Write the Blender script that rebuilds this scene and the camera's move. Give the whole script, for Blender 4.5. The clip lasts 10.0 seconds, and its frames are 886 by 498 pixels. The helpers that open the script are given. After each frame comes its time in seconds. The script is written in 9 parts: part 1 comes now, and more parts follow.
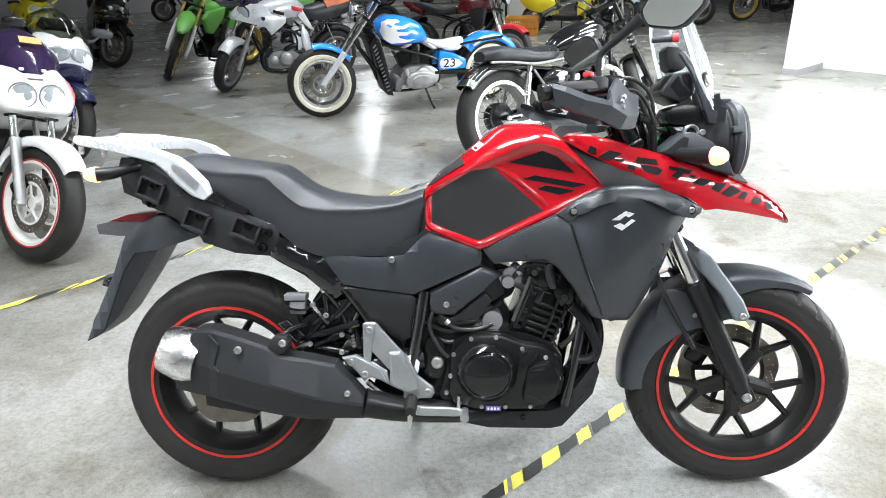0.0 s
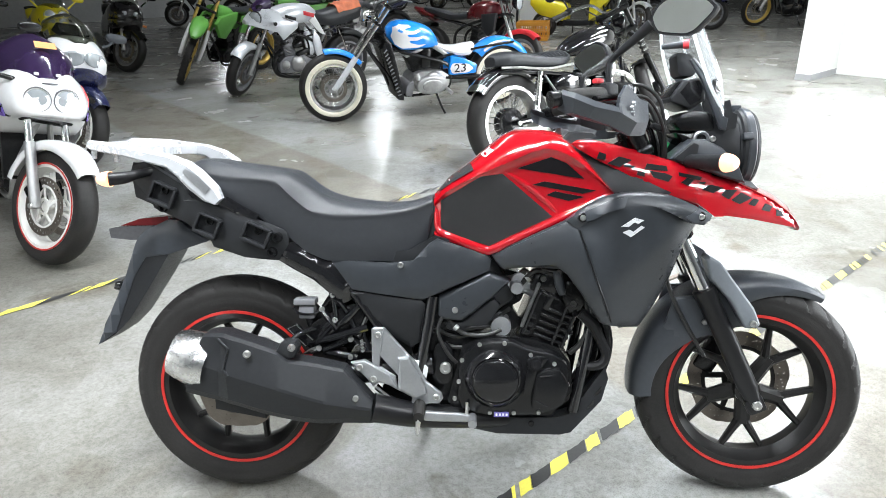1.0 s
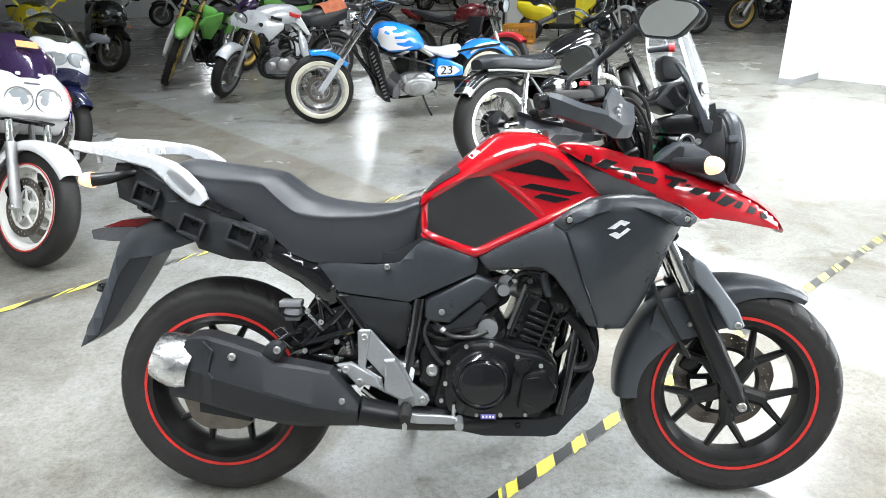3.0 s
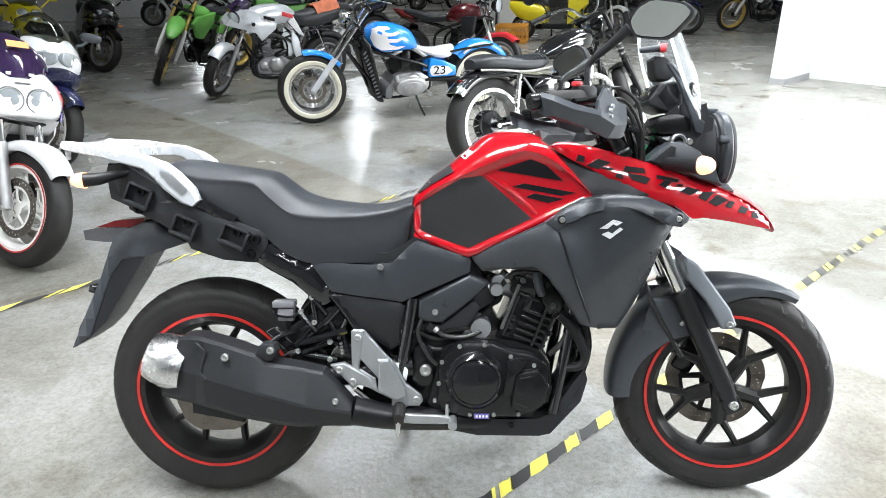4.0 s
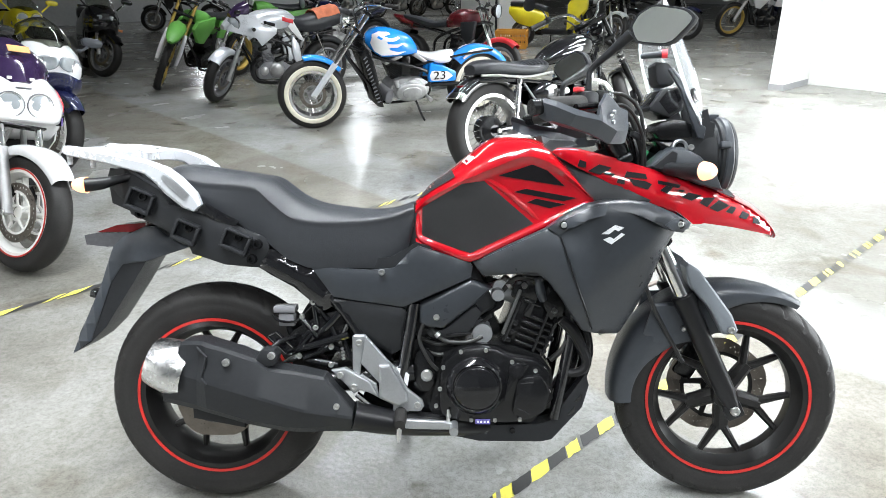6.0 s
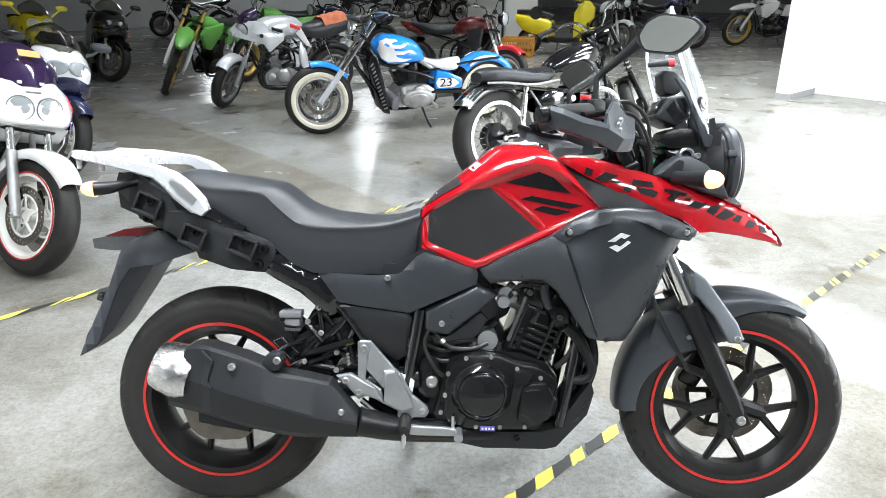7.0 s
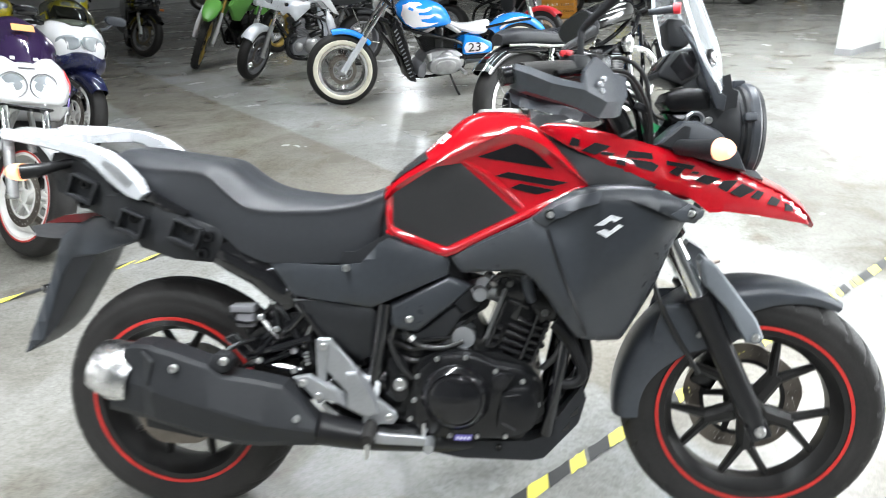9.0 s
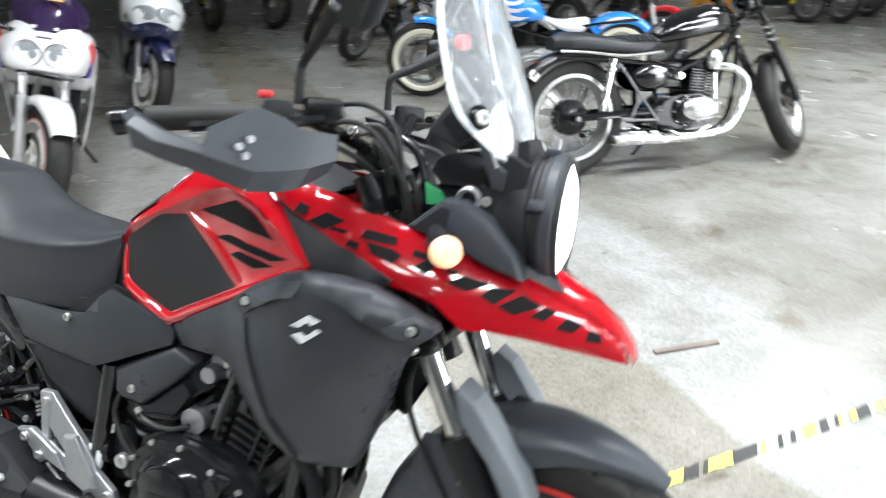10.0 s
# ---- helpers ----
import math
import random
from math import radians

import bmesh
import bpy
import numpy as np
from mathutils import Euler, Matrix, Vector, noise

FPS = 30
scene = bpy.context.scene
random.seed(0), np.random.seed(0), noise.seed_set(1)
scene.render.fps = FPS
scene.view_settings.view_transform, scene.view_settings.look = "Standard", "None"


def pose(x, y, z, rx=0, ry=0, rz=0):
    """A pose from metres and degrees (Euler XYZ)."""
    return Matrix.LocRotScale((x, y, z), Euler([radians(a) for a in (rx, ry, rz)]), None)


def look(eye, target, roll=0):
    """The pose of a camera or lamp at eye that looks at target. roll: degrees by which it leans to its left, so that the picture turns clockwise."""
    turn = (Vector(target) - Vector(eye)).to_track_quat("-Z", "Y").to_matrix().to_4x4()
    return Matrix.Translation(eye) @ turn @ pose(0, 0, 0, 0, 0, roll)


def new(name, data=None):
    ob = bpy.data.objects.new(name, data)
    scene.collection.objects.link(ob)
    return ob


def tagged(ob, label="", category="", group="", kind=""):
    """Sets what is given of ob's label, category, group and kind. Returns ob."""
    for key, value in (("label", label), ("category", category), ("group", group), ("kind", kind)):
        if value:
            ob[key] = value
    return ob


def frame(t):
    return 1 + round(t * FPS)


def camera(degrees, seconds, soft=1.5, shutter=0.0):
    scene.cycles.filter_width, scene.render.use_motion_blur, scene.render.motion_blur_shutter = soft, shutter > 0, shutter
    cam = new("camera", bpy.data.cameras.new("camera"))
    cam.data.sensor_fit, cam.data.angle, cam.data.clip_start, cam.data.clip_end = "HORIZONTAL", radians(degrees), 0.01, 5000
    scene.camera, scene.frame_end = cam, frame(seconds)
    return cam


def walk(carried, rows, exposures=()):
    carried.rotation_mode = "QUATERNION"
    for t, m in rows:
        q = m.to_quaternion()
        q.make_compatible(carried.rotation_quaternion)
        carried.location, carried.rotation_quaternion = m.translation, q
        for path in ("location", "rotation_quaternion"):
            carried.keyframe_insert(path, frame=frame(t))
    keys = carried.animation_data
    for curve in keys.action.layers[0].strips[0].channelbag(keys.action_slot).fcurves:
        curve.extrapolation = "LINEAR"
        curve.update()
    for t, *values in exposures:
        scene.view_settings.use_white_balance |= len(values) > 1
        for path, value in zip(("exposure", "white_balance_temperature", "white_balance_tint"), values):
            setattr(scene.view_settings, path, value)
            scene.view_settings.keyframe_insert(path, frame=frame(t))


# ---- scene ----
cam = camera(65.9, 10.0, soft=0.8, shutter=0.5)
METRES, EYE, TILT, LEAN, TURN = 1.2491, 1.4302, -23.425, 1.229, -0.158
ROWS = [
    (0.0, 0.0, 0.0, 0.0, 0.0, 0.0, -0.0),
    (0.5, -0.001, 0.0012, 0.001, 0.66, -0.02, -0.07),
    (1.0, 0.0026, -0.0022, 0.0026, 0.85, 0.36, -0.3),
    (1.5, 0.0026, -0.0022, 0.0026, 0.67, 0.83, -0.44),
    (2.0, 0.0024, -0.0008, 0.0013, 0.32, 1.1, -0.34),
    (2.5, 0.001, 0.0015, 0.0019, -0.01, 0.56, -0.41),
    (4.0, 0.0019, -0.001, 0.0023, -0.86, 0.54, -0.23),
    (4.5, 0.0003, 0.0003, 0.0011, -1.03, 0.45, -0.51),
    (5.0, -0.0006, 0.0009, 0.0016, -1.16, 0.31, -0.51),
    (5.5, -0.0015, 0.0003, 0.0026, -1.13, 0.53, -0.26),
    (7.0, -0.0059, -0.0036, 0.0023, -0.55, 1.5, -0.77),
    (7.5, -0.0058, -0.0011, 0.0014, -0.41, 1.29, -0.82),
    (8.0, -0.0024, 0.0066, 0.0027, -0.41, 0.93, -0.53),
    (8.5, 0.0184, 0.0403, 0.0079, -0.31, 0.34, -0.14),
    (9.0, 0.1503, 0.1871, 0.0375, 3.66, -1.09, -0.25),
    (9.5, 0.4626, 0.3594, 0.1338, 7.05, -2.37, -3.13),
    (10.0, 0.7252, 0.5699, 0.2225, 16.27, -3.22, -7.95),
]
# the quick step forward at the end, as eye and target
STEPS = [(9.1, look((0.261, 0.294, 1.367), (0.090, 2.108, 0.542), -2.0)), (9.3, look((0.434, 0.390, 1.381), (0.190, 2.185, 0.532), -0.1)), (9.7, look((0.696, 0.581, 1.369), (0.365, 2.364, 0.525), -0.6)), (9.8, look((0.760, 0.646, 1.366), (0.363, 2.413, 0.518), -0.6))]
walk(cam, sorted([(t, pose(0, 0, EYE, TILT, LEAN, TURN) @ pose(METRES * x, METRES * y, METRES * z, 90 + pitch, roll, yaw)) for t, x, y, z, yaw, pitch, roll in ROWS] + STEPS, key=lambda row: row[0]), exposures=((0.0, 0.62), (8.6, 0.62), (9.4, 0.56), (10.0, 0.34)))

# ---- light: assumed daylight from an unseen shutter opening on the right, ceiling tubes over the hall ----
AXIS = 41.0                                   # the hall's long direction, degrees from +x
U = Vector((math.cos(radians(AXIS)), math.sin(radians(AXIS)), 0))
V = Vector((U.y, -U.x, 0))


def hall(u, v, z=0.0):
    """A place in the hall's own directions."""
    return U * u + V * v + Vector((0, 0, z))


world = bpy.data.worlds.new("world")
scene.world = world
world.use_nodes = True
sky = world.node_tree.nodes.new("ShaderNodeTexSky")
sky.sky_type, sky.sun_disc, sky.sun_elevation, sky.sun_rotation = "NISHITA", False, radians(40), radians(120)
world.node_tree.links.new(sky.outputs[0], world.node_tree.nodes["Background"].inputs[0])
world.node_tree.nodes["Background"].inputs[1].default_value = 0.1


def area_lamp(name, place, target, sx, sy, watts, colour):
    data = bpy.data.lights.new(name, "AREA")
    data.shape, data.size, data.size_y, data.energy, data.color = "RECTANGLE", sx, sy, watts, colour
    ob = new(name, data)
    ob.matrix_world = look(place, target)
    return ob


def tube_lamp(u, v, watts=60, z=3.9, length=2.4):
    data = bpy.data.lights.new("ceiling_tube", "AREA")
    data.shape, data.size, data.size_y, data.energy, data.color = "RECTANGLE", length, 0.16, watts, (0.91, 0.96, 1.0)
    data.spread = radians(125)
    ob = new("ceiling_tube", data)
    p = hall(u, v, z)
    ob.matrix_world = pose(p.x, p.y, p.z, 0, 0, AXIS)


DAY = (0.91, 0.96, 1.0)
# added lamp in an unseen opening, brightens the floor on the right
area_lamp("shutter_daylight", tuple(hall(9.40, 4.0, 1.85)), tuple(hall(0.0, 4.0, 1.2)), 5.8, 3.4, 780, DAY)
# (2.4, -5.2) and (-5.8, -3.6) are added fill for the middle floor and the mirrored wall
for tu, tv, tw in ((0.2, -1.6, 100), (3.4, -1.6, 116), (0.6, 1.8, 105), (3.6, 2.4, 65), (6.8, -2.2, 165), (7.0, 1.6, 100), (8.2, -4.4, 130), (12.0, -3.6, 70),
                   (4.5, -8.0, 36), (9.5, -9.0, 42), (14.0, -9.5, 42), (-3.0, -1.5, 45), (2.4, -5.2, 50), (-2.6, 2.4, 90), (-5.8, -3.6, 200)):
    tube_lamp(tu, tv, tw)
# two bright lamps far down the hall, seen as streaks in the floor
area_lamp("hall_lamp", (-2.3, 21.7, 3.9), (-2.3, 21.7, 0.0), 0.6, 0.6, 120, DAY)
area_lamp("hall_lamp", (-6.75, 21.3, 2.25), (-6.15, 18.5, 0.0), 0.7, 0.7, 17, DAY)

# ---- materials ----
def material(name, colour, rough=0.5, metal=0.0, coat=0.0, vary=0.15, scale=6.0, bump=0.0, bump_scale=200.0, spec=0.5, rvary=0.1, island=False):
    """A surface with large blotches, fine grain in colour and gloss, and fine relief."""
    m = bpy.data.materials.new(name)
    m.use_nodes = True
    t = m.node_tree
    b = t.nodes["Principled BSDF"]
    b.inputs["Metallic"].default_value = metal
    b.inputs["Coat Weight"].default_value = coat
    b.inputs["Coat Roughness"].default_value = 0.05
    b.inputs["Specular IOR Level"].default_value = spec
    co = t.nodes.new("ShaderNodeTexCoord").outputs["Object"]

    def noise_at(s, detail=4):
        n = t.nodes.new("ShaderNodeTexNoise")
        n.inputs["Scale"].default_value, n.inputs["Detail"].default_value = s, detail
        t.links.new(co, n.inputs["Vector"])
        return n.outputs["Fac"]

    add = t.nodes.new("ShaderNodeMath")
    add.operation = "MULTIPLY_ADD"
    t.links.new(noise_at(scale), add.inputs[0])
    add.inputs[1].default_value = 0.65
    fine = t.nodes.new("ShaderNodeMath")
    fine.operation = "MULTIPLY"
    fine.inputs[1].default_value = 0.35
    t.links.new(noise_at(scale * 17, 2), fine.inputs[0])
    t.links.new(fine.outputs[0], add.inputs[2])
    ramp = t.nodes.new("ShaderNodeValToRGB")
    ramp.color_ramp.elements[0].position, ramp.color_ramp.elements[1].position = 0.32, 0.68
    ramp.color_ramp.elements[0].color = (*[c * (1 - vary) for c in colour], 1)
    ramp.color_ramp.elements[1].color = (*[min(1, c * (1 + vary)) for c in colour], 1)
    t.links.new(add.outputs[0], ramp.inputs[0])
    t.links.new(ramp.outputs[0], b.inputs["Base Color"])
    r = t.nodes.new("ShaderNodeMapRange")
    r.inputs["To Min"].default_value, r.inputs["To Max"].default_value = max(0.02, rough - rvary), min(1, rough + rvary)
    t.links.new(add.outputs[0], r.inputs["Value"])
    t.links.new(r.outputs[0], b.inputs["Roughness"])
    if bump:
        bn = t.nodes.new("ShaderNodeBump")
        bn.inputs["Strength"].default_value, bn.inputs["Distance"].default_value = bump, 0.001
        t.links.new(noise_at(bump_scale, 2), bn.inputs["Height"])
        t.links.new(bn.outputs[0], b.inputs["Normal"])
    return m


def glow(name, colour, strength):
    m = material(name, colour, 0.3)
    b = m.node_tree.nodes["Principled BSDF"]
    b.inputs["Emission Color"].default_value = (*colour, 1)
    b.inputs["Emission Strength"].default_value = strength
    return m


def clear(name, colour, rough=0.03, ior=1.45):
    m = bpy.data.materials.new(name)
    m.use_nodes = True
    b = m.node_tree.nodes["Principled BSDF"]
    b.inputs["Base Color"].default_value = (*colour, 1)
    b.inputs["Transmission Weight"].default_value = 1.0
    b.inputs["Roughness"].default_value = rough
    b.inputs["IOR"].default_value = ior
    return m


PLASTIC = material("textured_black_plastic", (0.0165, 0.0175, 0.0195), 0.46, vary=0.2, scale=5, bump=0.5, bump_scale=900, spec=0.28)
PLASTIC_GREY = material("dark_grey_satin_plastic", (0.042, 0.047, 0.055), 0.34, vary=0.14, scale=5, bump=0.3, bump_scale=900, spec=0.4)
PANEL = material("satin_dark_panel", (0.029, 0.0325, 0.0375), 0.30, vary=0.14, scale=4, bump=0.25, bump_scale=1100, spec=0.42)
GUARD = material("grey_fork_guard", (0.14, 0.155, 0.172), 0.40, vary=0.1, scale=6, bump=0.3, bump_scale=900)
GLOSS = material("gloss_black_paint", (0.006, 0.006, 0.007), 0.10, coat=0.6, vary=0.3, rvary=0.05)
ENGINE = material("black_engine_casting", (0.0065, 0.0066, 0.0073), 0.22, metal=0.1, vary=0.35, scale=14, bump=0.25, bump_scale=500, spec=0.45)
SATIN = material("satin_black_paint", (0.007, 0.007, 0.008), 0.36, vary=0.2, spec=0.35, bump=0.15, bump_scale=400)
ENGINE_G = material("polished_black_cover", (0.008, 0.008, 0.009), 0.13, vary=0.3, scale=8, rvary=0.08)
RUBBER = material("tyre_rubber", (0.0155, 0.0143, 0.0136), 0.58, vary=0.45, scale=9, bump=0.6, bump_scale=420, spec=0.34)
WHEEL_BLACK = material("dusty_satin_black_wheel", (0.0105, 0.0100, 0.0098), 0.36, vary=0.45, scale=16, bump=0.06, bump_scale=300, spec=0.40)
VINYL = material("grained_black_seat_vinyl", (0.025, 0.027, 0.031), 0.37, vary=0.14, scale=5, bump=0.7, bump_scale=700, spec=0.42)
RED = material("red_tank_paint", (0.37, 0.003, 0.009), 0.12, coat=1.0, vary=0.10, scale=3, rvary=0.03, spec=0.4)
RED_STRIPE = material("red_rim_stripe", (0.44, 0.020, 0.015), 0.45, vary=0.25, scale=26)
DECAL = material("black_decal_film", (0.008, 0.007, 0.008), 0.48, vary=0.2, rvary=0.05, spec=0.10)
PAD = material("black_tank_pad", (0.018, 0.018, 0.0185), 0.60, vary=0.15, bump=0.5, bump_scale=1200, spec=0.28)
ALU = material("brushed_aluminium", (0.43, 0.44, 0.455), 0.38, metal=0.85, vary=0.12, scale=12, bump=0.2, bump_scale=600)
SILVER = material("silver_rack_paint", (0.56, 0.575, 0.60), 0.26, metal=0.25, vary=0.06, scale=6)
CHROME = material("chrome", (0.80, 0.80, 0.80), 0.10, metal=1.0, vary=0.05, rvary=0.05)
STEEL = material("bolt_steel", (0.55, 0.55, 0.54), 0.30, metal=0.9, vary=0.15, scale=40)
DISC = material("brake_disc_steel", (0.20, 0.175, 0.15), 0.34, metal=0.85, vary=0.2, scale=30)
BRUSHED = material("brushed_steel", (0.62, 0.62, 0.62), 0.27, metal=1.0, vary=0.12, scale=40, bump=0.3, bump_scale=300)
AMBER = glow("warm_indicator_lens", (1.0, 0.50, 0.28), 1.05)
LENS_CLEAR = material("grey_reservoir_plastic", (0.17, 0.17, 0.18), 0.25, vary=0.1)
HEADLAMP = glow("lit_headlamp_lens", (1.0, 1.0, 0.98), 6.0)
TAIL_RED = material("red_tail_lens", (0.12, 0.008, 0.010), 0.22, vary=0.2)
TAIL_GREY = material("smoked_tail_lens", (0.07, 0.07, 0.075), 0.2, vary=0.2)
RED_PLASTIC = material("red_switch_plastic", (0.65, 0.04, 0.05), 0.4)
GREEN_PLASTIC = material("green_wire_tag", (0.05, 0.42, 0.16), 0.5)
SCREEN = clear("clear_wind_screen", (0.90, 0.93, 0.95), 0.03)
SCREEN.node_tree.nodes["Principled BSDF"].inputs["Transmission Weight"].default_value = 0.90
FROST = clear("ground_acrylic_edge", (0.92, 0.95, 0.97), 0.35)
FROST.node_tree.nodes["Principled BSDF"].inputs["Transmission Weight"].default_value = 0.45
MIRROR = bpy.data.materials.new("mirror_glass")
MIRROR.use_nodes = True
MIRROR.node_tree.nodes["Principled BSDF"].inputs["Metallic"].default_value = 1.0
MIRROR.node_tree.nodes["Principled BSDF"].inputs["Roughness"].default_value = 0.03
MIRROR.node_tree.nodes["Principled BSDF"].inputs["Base Color"].default_value = (0.82, 0.86, 0.86, 1)
HOSE = material("black_rubber_hose", (0.012, 0.012, 0.012), 0.45, vary=0.2)
STICKER = material("violet_service_sticker", (0.12, 0.10, 0.35), 0.4)
BADGE = material("bright_silver_badge", (0.74, 0.75, 0.77), 0.3, metal=0.2, vary=0.05)
WHITE_TXT = material("white_print", (0.75, 0.75, 0.78), 0.5)


# ---- mesh helpers ----
def part(name, bm, mat, parent=None, label="", flat=False, sharp=0.55):
    """One mesh object from bm, under parent."""
    bmesh.ops.recalc_face_normals(bm, faces=bm.faces[:])
    for f in bm.faces:
        f.smooth = not flat
    for e in bm.edges:
        if len(e.link_faces) == 2 and e.calc_face_angle(0.0) > sharp:
            e.smooth = False
    me = bpy.data.meshes.new(name)
    bm.to_mesh(me)
    bm.free()
    me.materials.append(mat)
    ob = new(name, me)
    ob.parent = parent
    if label:
        ob["label"] = label
    return ob


def base(name, label, category, m, group=""):
    """The empty at the foot of a thing."""
    ob = new(name)
    ob.empty_display_size = 0.1
    ob.matrix_world = m
    return tagged(ob, label, category, group)


def lerp_table(table, x):
    """Linear interpolation in rows of (x, value)."""
    if x <= table[0][0]:
        return table[0][1]
    for (a, p), (b, q) in zip(table, table[1:]):
        if x <= b:
            return p + (q - p) * (x - a) / (b - a)
    return table[-1][1]


def curve_table(table, x):
    """Smooth interpolation in rows of (x, value)."""
    n = len(table)
    if x <= table[0][0]:
        return table[0][1]
    for i in range(n - 1):
        a, b = table[i], table[i + 1]
        if x <= b[0]:
            p, q = table[max(i - 1, 0)], table[min(i + 2, n - 1)]
            h = b[0] - a[0]
            da = (b[1] - p[1]) / (b[0] - p[0]) * h
            db = (q[1] - a[1]) / (q[0] - a[0]) * h
            t = (x - a[0]) / h
            return (2 * t**3 - 3 * t**2 + 1) * a[1] + (t**3 - 2 * t**2 + t) * da + (-2 * t**3 + 3 * t**2) * b[1] + (t**3 - t**2) * db
    return table[-1][1]


def smooth_line(pts, steps=5):
    """Points on a smooth curve through pts."""
    pts = [Vector(p) for p in pts]
    out = []
    for i in range(len(pts) - 1):
        p0, p1, p2, p3 = pts[max(i - 1, 0)], pts[i], pts[i + 1], pts[min(i + 2, len(pts) - 1)]
        for k in range(steps):
            t = k / steps
            out.append(0.5 * (2 * p1 + (p2 - p0) * t + (2 * p0 - 5 * p1 + 4 * p2 - p3) * t * t + (3 * p1 - p0 - 3 * p2 + p3) * t**3))
    return out + [pts[-1]]


def rings(bm, loops, caps=True, closed=True):
    """Skin between loops of points."""
    vs = [[bm.verts.new(p) for p in loop] for loop in loops]
    n = len(vs[0])
    for a, b in zip(vs, vs[1:]):
        for i in range(n if closed else n - 1):
            j = (i + 1) % n
            try:
                bm.faces.new((a[i], a[j], b[j], b[i]))
            except ValueError:
                pass
    if caps:
        for loop in (vs[0], vs[-1]):
            try:
                bm.faces.new(loop)
            except ValueError:
                pass
    return bm


def tube(bm, pts, r, n=10, smooth=True, steps=5):
    """A round bar along pts. r: one radius or one for each point."""
    line = smooth_line(pts, steps) if smooth and len(pts) > 2 else [Vector(p) for p in pts]
    m = len(line)
    if isinstance(r, (int, float)):
        rad = [r] * m
    else:
        rad = [lerp_table(list(enumerate(r)), i * (len(r) - 1) / (m - 1)) for i in range(m)]
    side = None
    loops = []
    for i, p in enumerate(line):
        d = (line[min(i + 1, m - 1)] - line[max(i - 1, 0)]).normalized()
        if side is None:
            side = d.orthogonal().normalized()
        side = (side - d * side.dot(d)).normalized()
        up = d.cross(side)
        loops.append([p + rad[i] * (math.cos(a) * side + math.sin(a) * up) for a in (2 * math.pi * k / n for k in range(n))])
    rings(bm, loops)
    return bm


def lathe(bm, profile, m=None, n=48, closed=False):
    """Turn rows of (radius, offset) round the y axis."""
    loops = []
    for k in range(n):
        a = 2 * math.pi * k / n
        loops.append([Vector((r * math.cos(a), h, r * math.sin(a))) for r, h in profile])
    vs = [[bm.verts.new(m @ p if m else p) for p in loop] for loop in loops]
    q = len(profile)
    for k in range(n):
        a, b = vs[k], vs[(k + 1) % n]
        for i in range(q if closed else q - 1):
            j = (i + 1) % q
            if profile[i][0] < 1e-6 and profile[j][0] < 1e-6:
                continue
            bm.faces.new((a[i], a[j], b[j], b[i]))
    bmesh.ops.remove_doubles(bm, verts=bm.verts[:], dist=1e-6)
    return bm


def block(bm, centre, size, m=None, bevel=0.0):
    """A box with rounded edges."""
    made = bmesh.ops.create_cube(bm, size=1.0)["verts"]
    t = Matrix.Translation(centre) @ (m if m else Matrix()) @ Matrix.Diagonal((*size, 1))
    bmesh.ops.transform(bm, matrix=t, verts=made)
    if bevel:
        es = list({e for v in made for e in v.link_edges})
        bmesh.ops.bevel(bm, geom=es, offset=bevel, segments=2, profile=0.5, affect="EDGES")
    return bm


def rounded(poly, cut=0.22, times=1):
    """An outline with its corners cut."""
    for _ in range(times):
        out = []
        for i, p in enumerate(poly):
            q = poly[(i + 1) % len(poly)]
            out += [(p[0] + (q[0] - p[0]) * cut, p[1] + (q[1] - p[1]) * cut), (q[0] + (p[0] - q[0]) * cut, q[1] + (p[1] - q[1]) * cut)]
        poly = out
    return poly


def prism(bm, poly, y0, y1, bevel=0.0, segments=2):
    """An outline in x and z, drawn out along y."""
    vs = [bm.verts.new((x, y0, z)) for x, z in poly]
    f = bm.faces.new(vs)
    ext = bmesh.ops.extrude_face_region(bm, geom=[f])["geom"]
    top = [v for v in ext if isinstance(v, bmesh.types.BMVert)]
    for v in top:
        v.co.y = y1
    if bevel:
        es = list({e for v in top for e in v.link_edges if all(w in top for w in e.verts)})
        bmesh.ops.bevel(bm, geom=es, offset=bevel, segments=segments, profile=0.5, affect="EDGES")
    return bm


def edge_gap(x, z, a, b):
    """How far (x, z) lies from the line between a and b."""
    dx, dz = b[0] - a[0], b[1] - a[1]
    k = max(0.0, min(1.0, ((x - a[0]) * dx + (z - a[1]) * dz) / max(dx * dx + dz * dz, 1e-12)))
    return math.hypot(x - a[0] - k * dx, z - a[1] - k * dz)


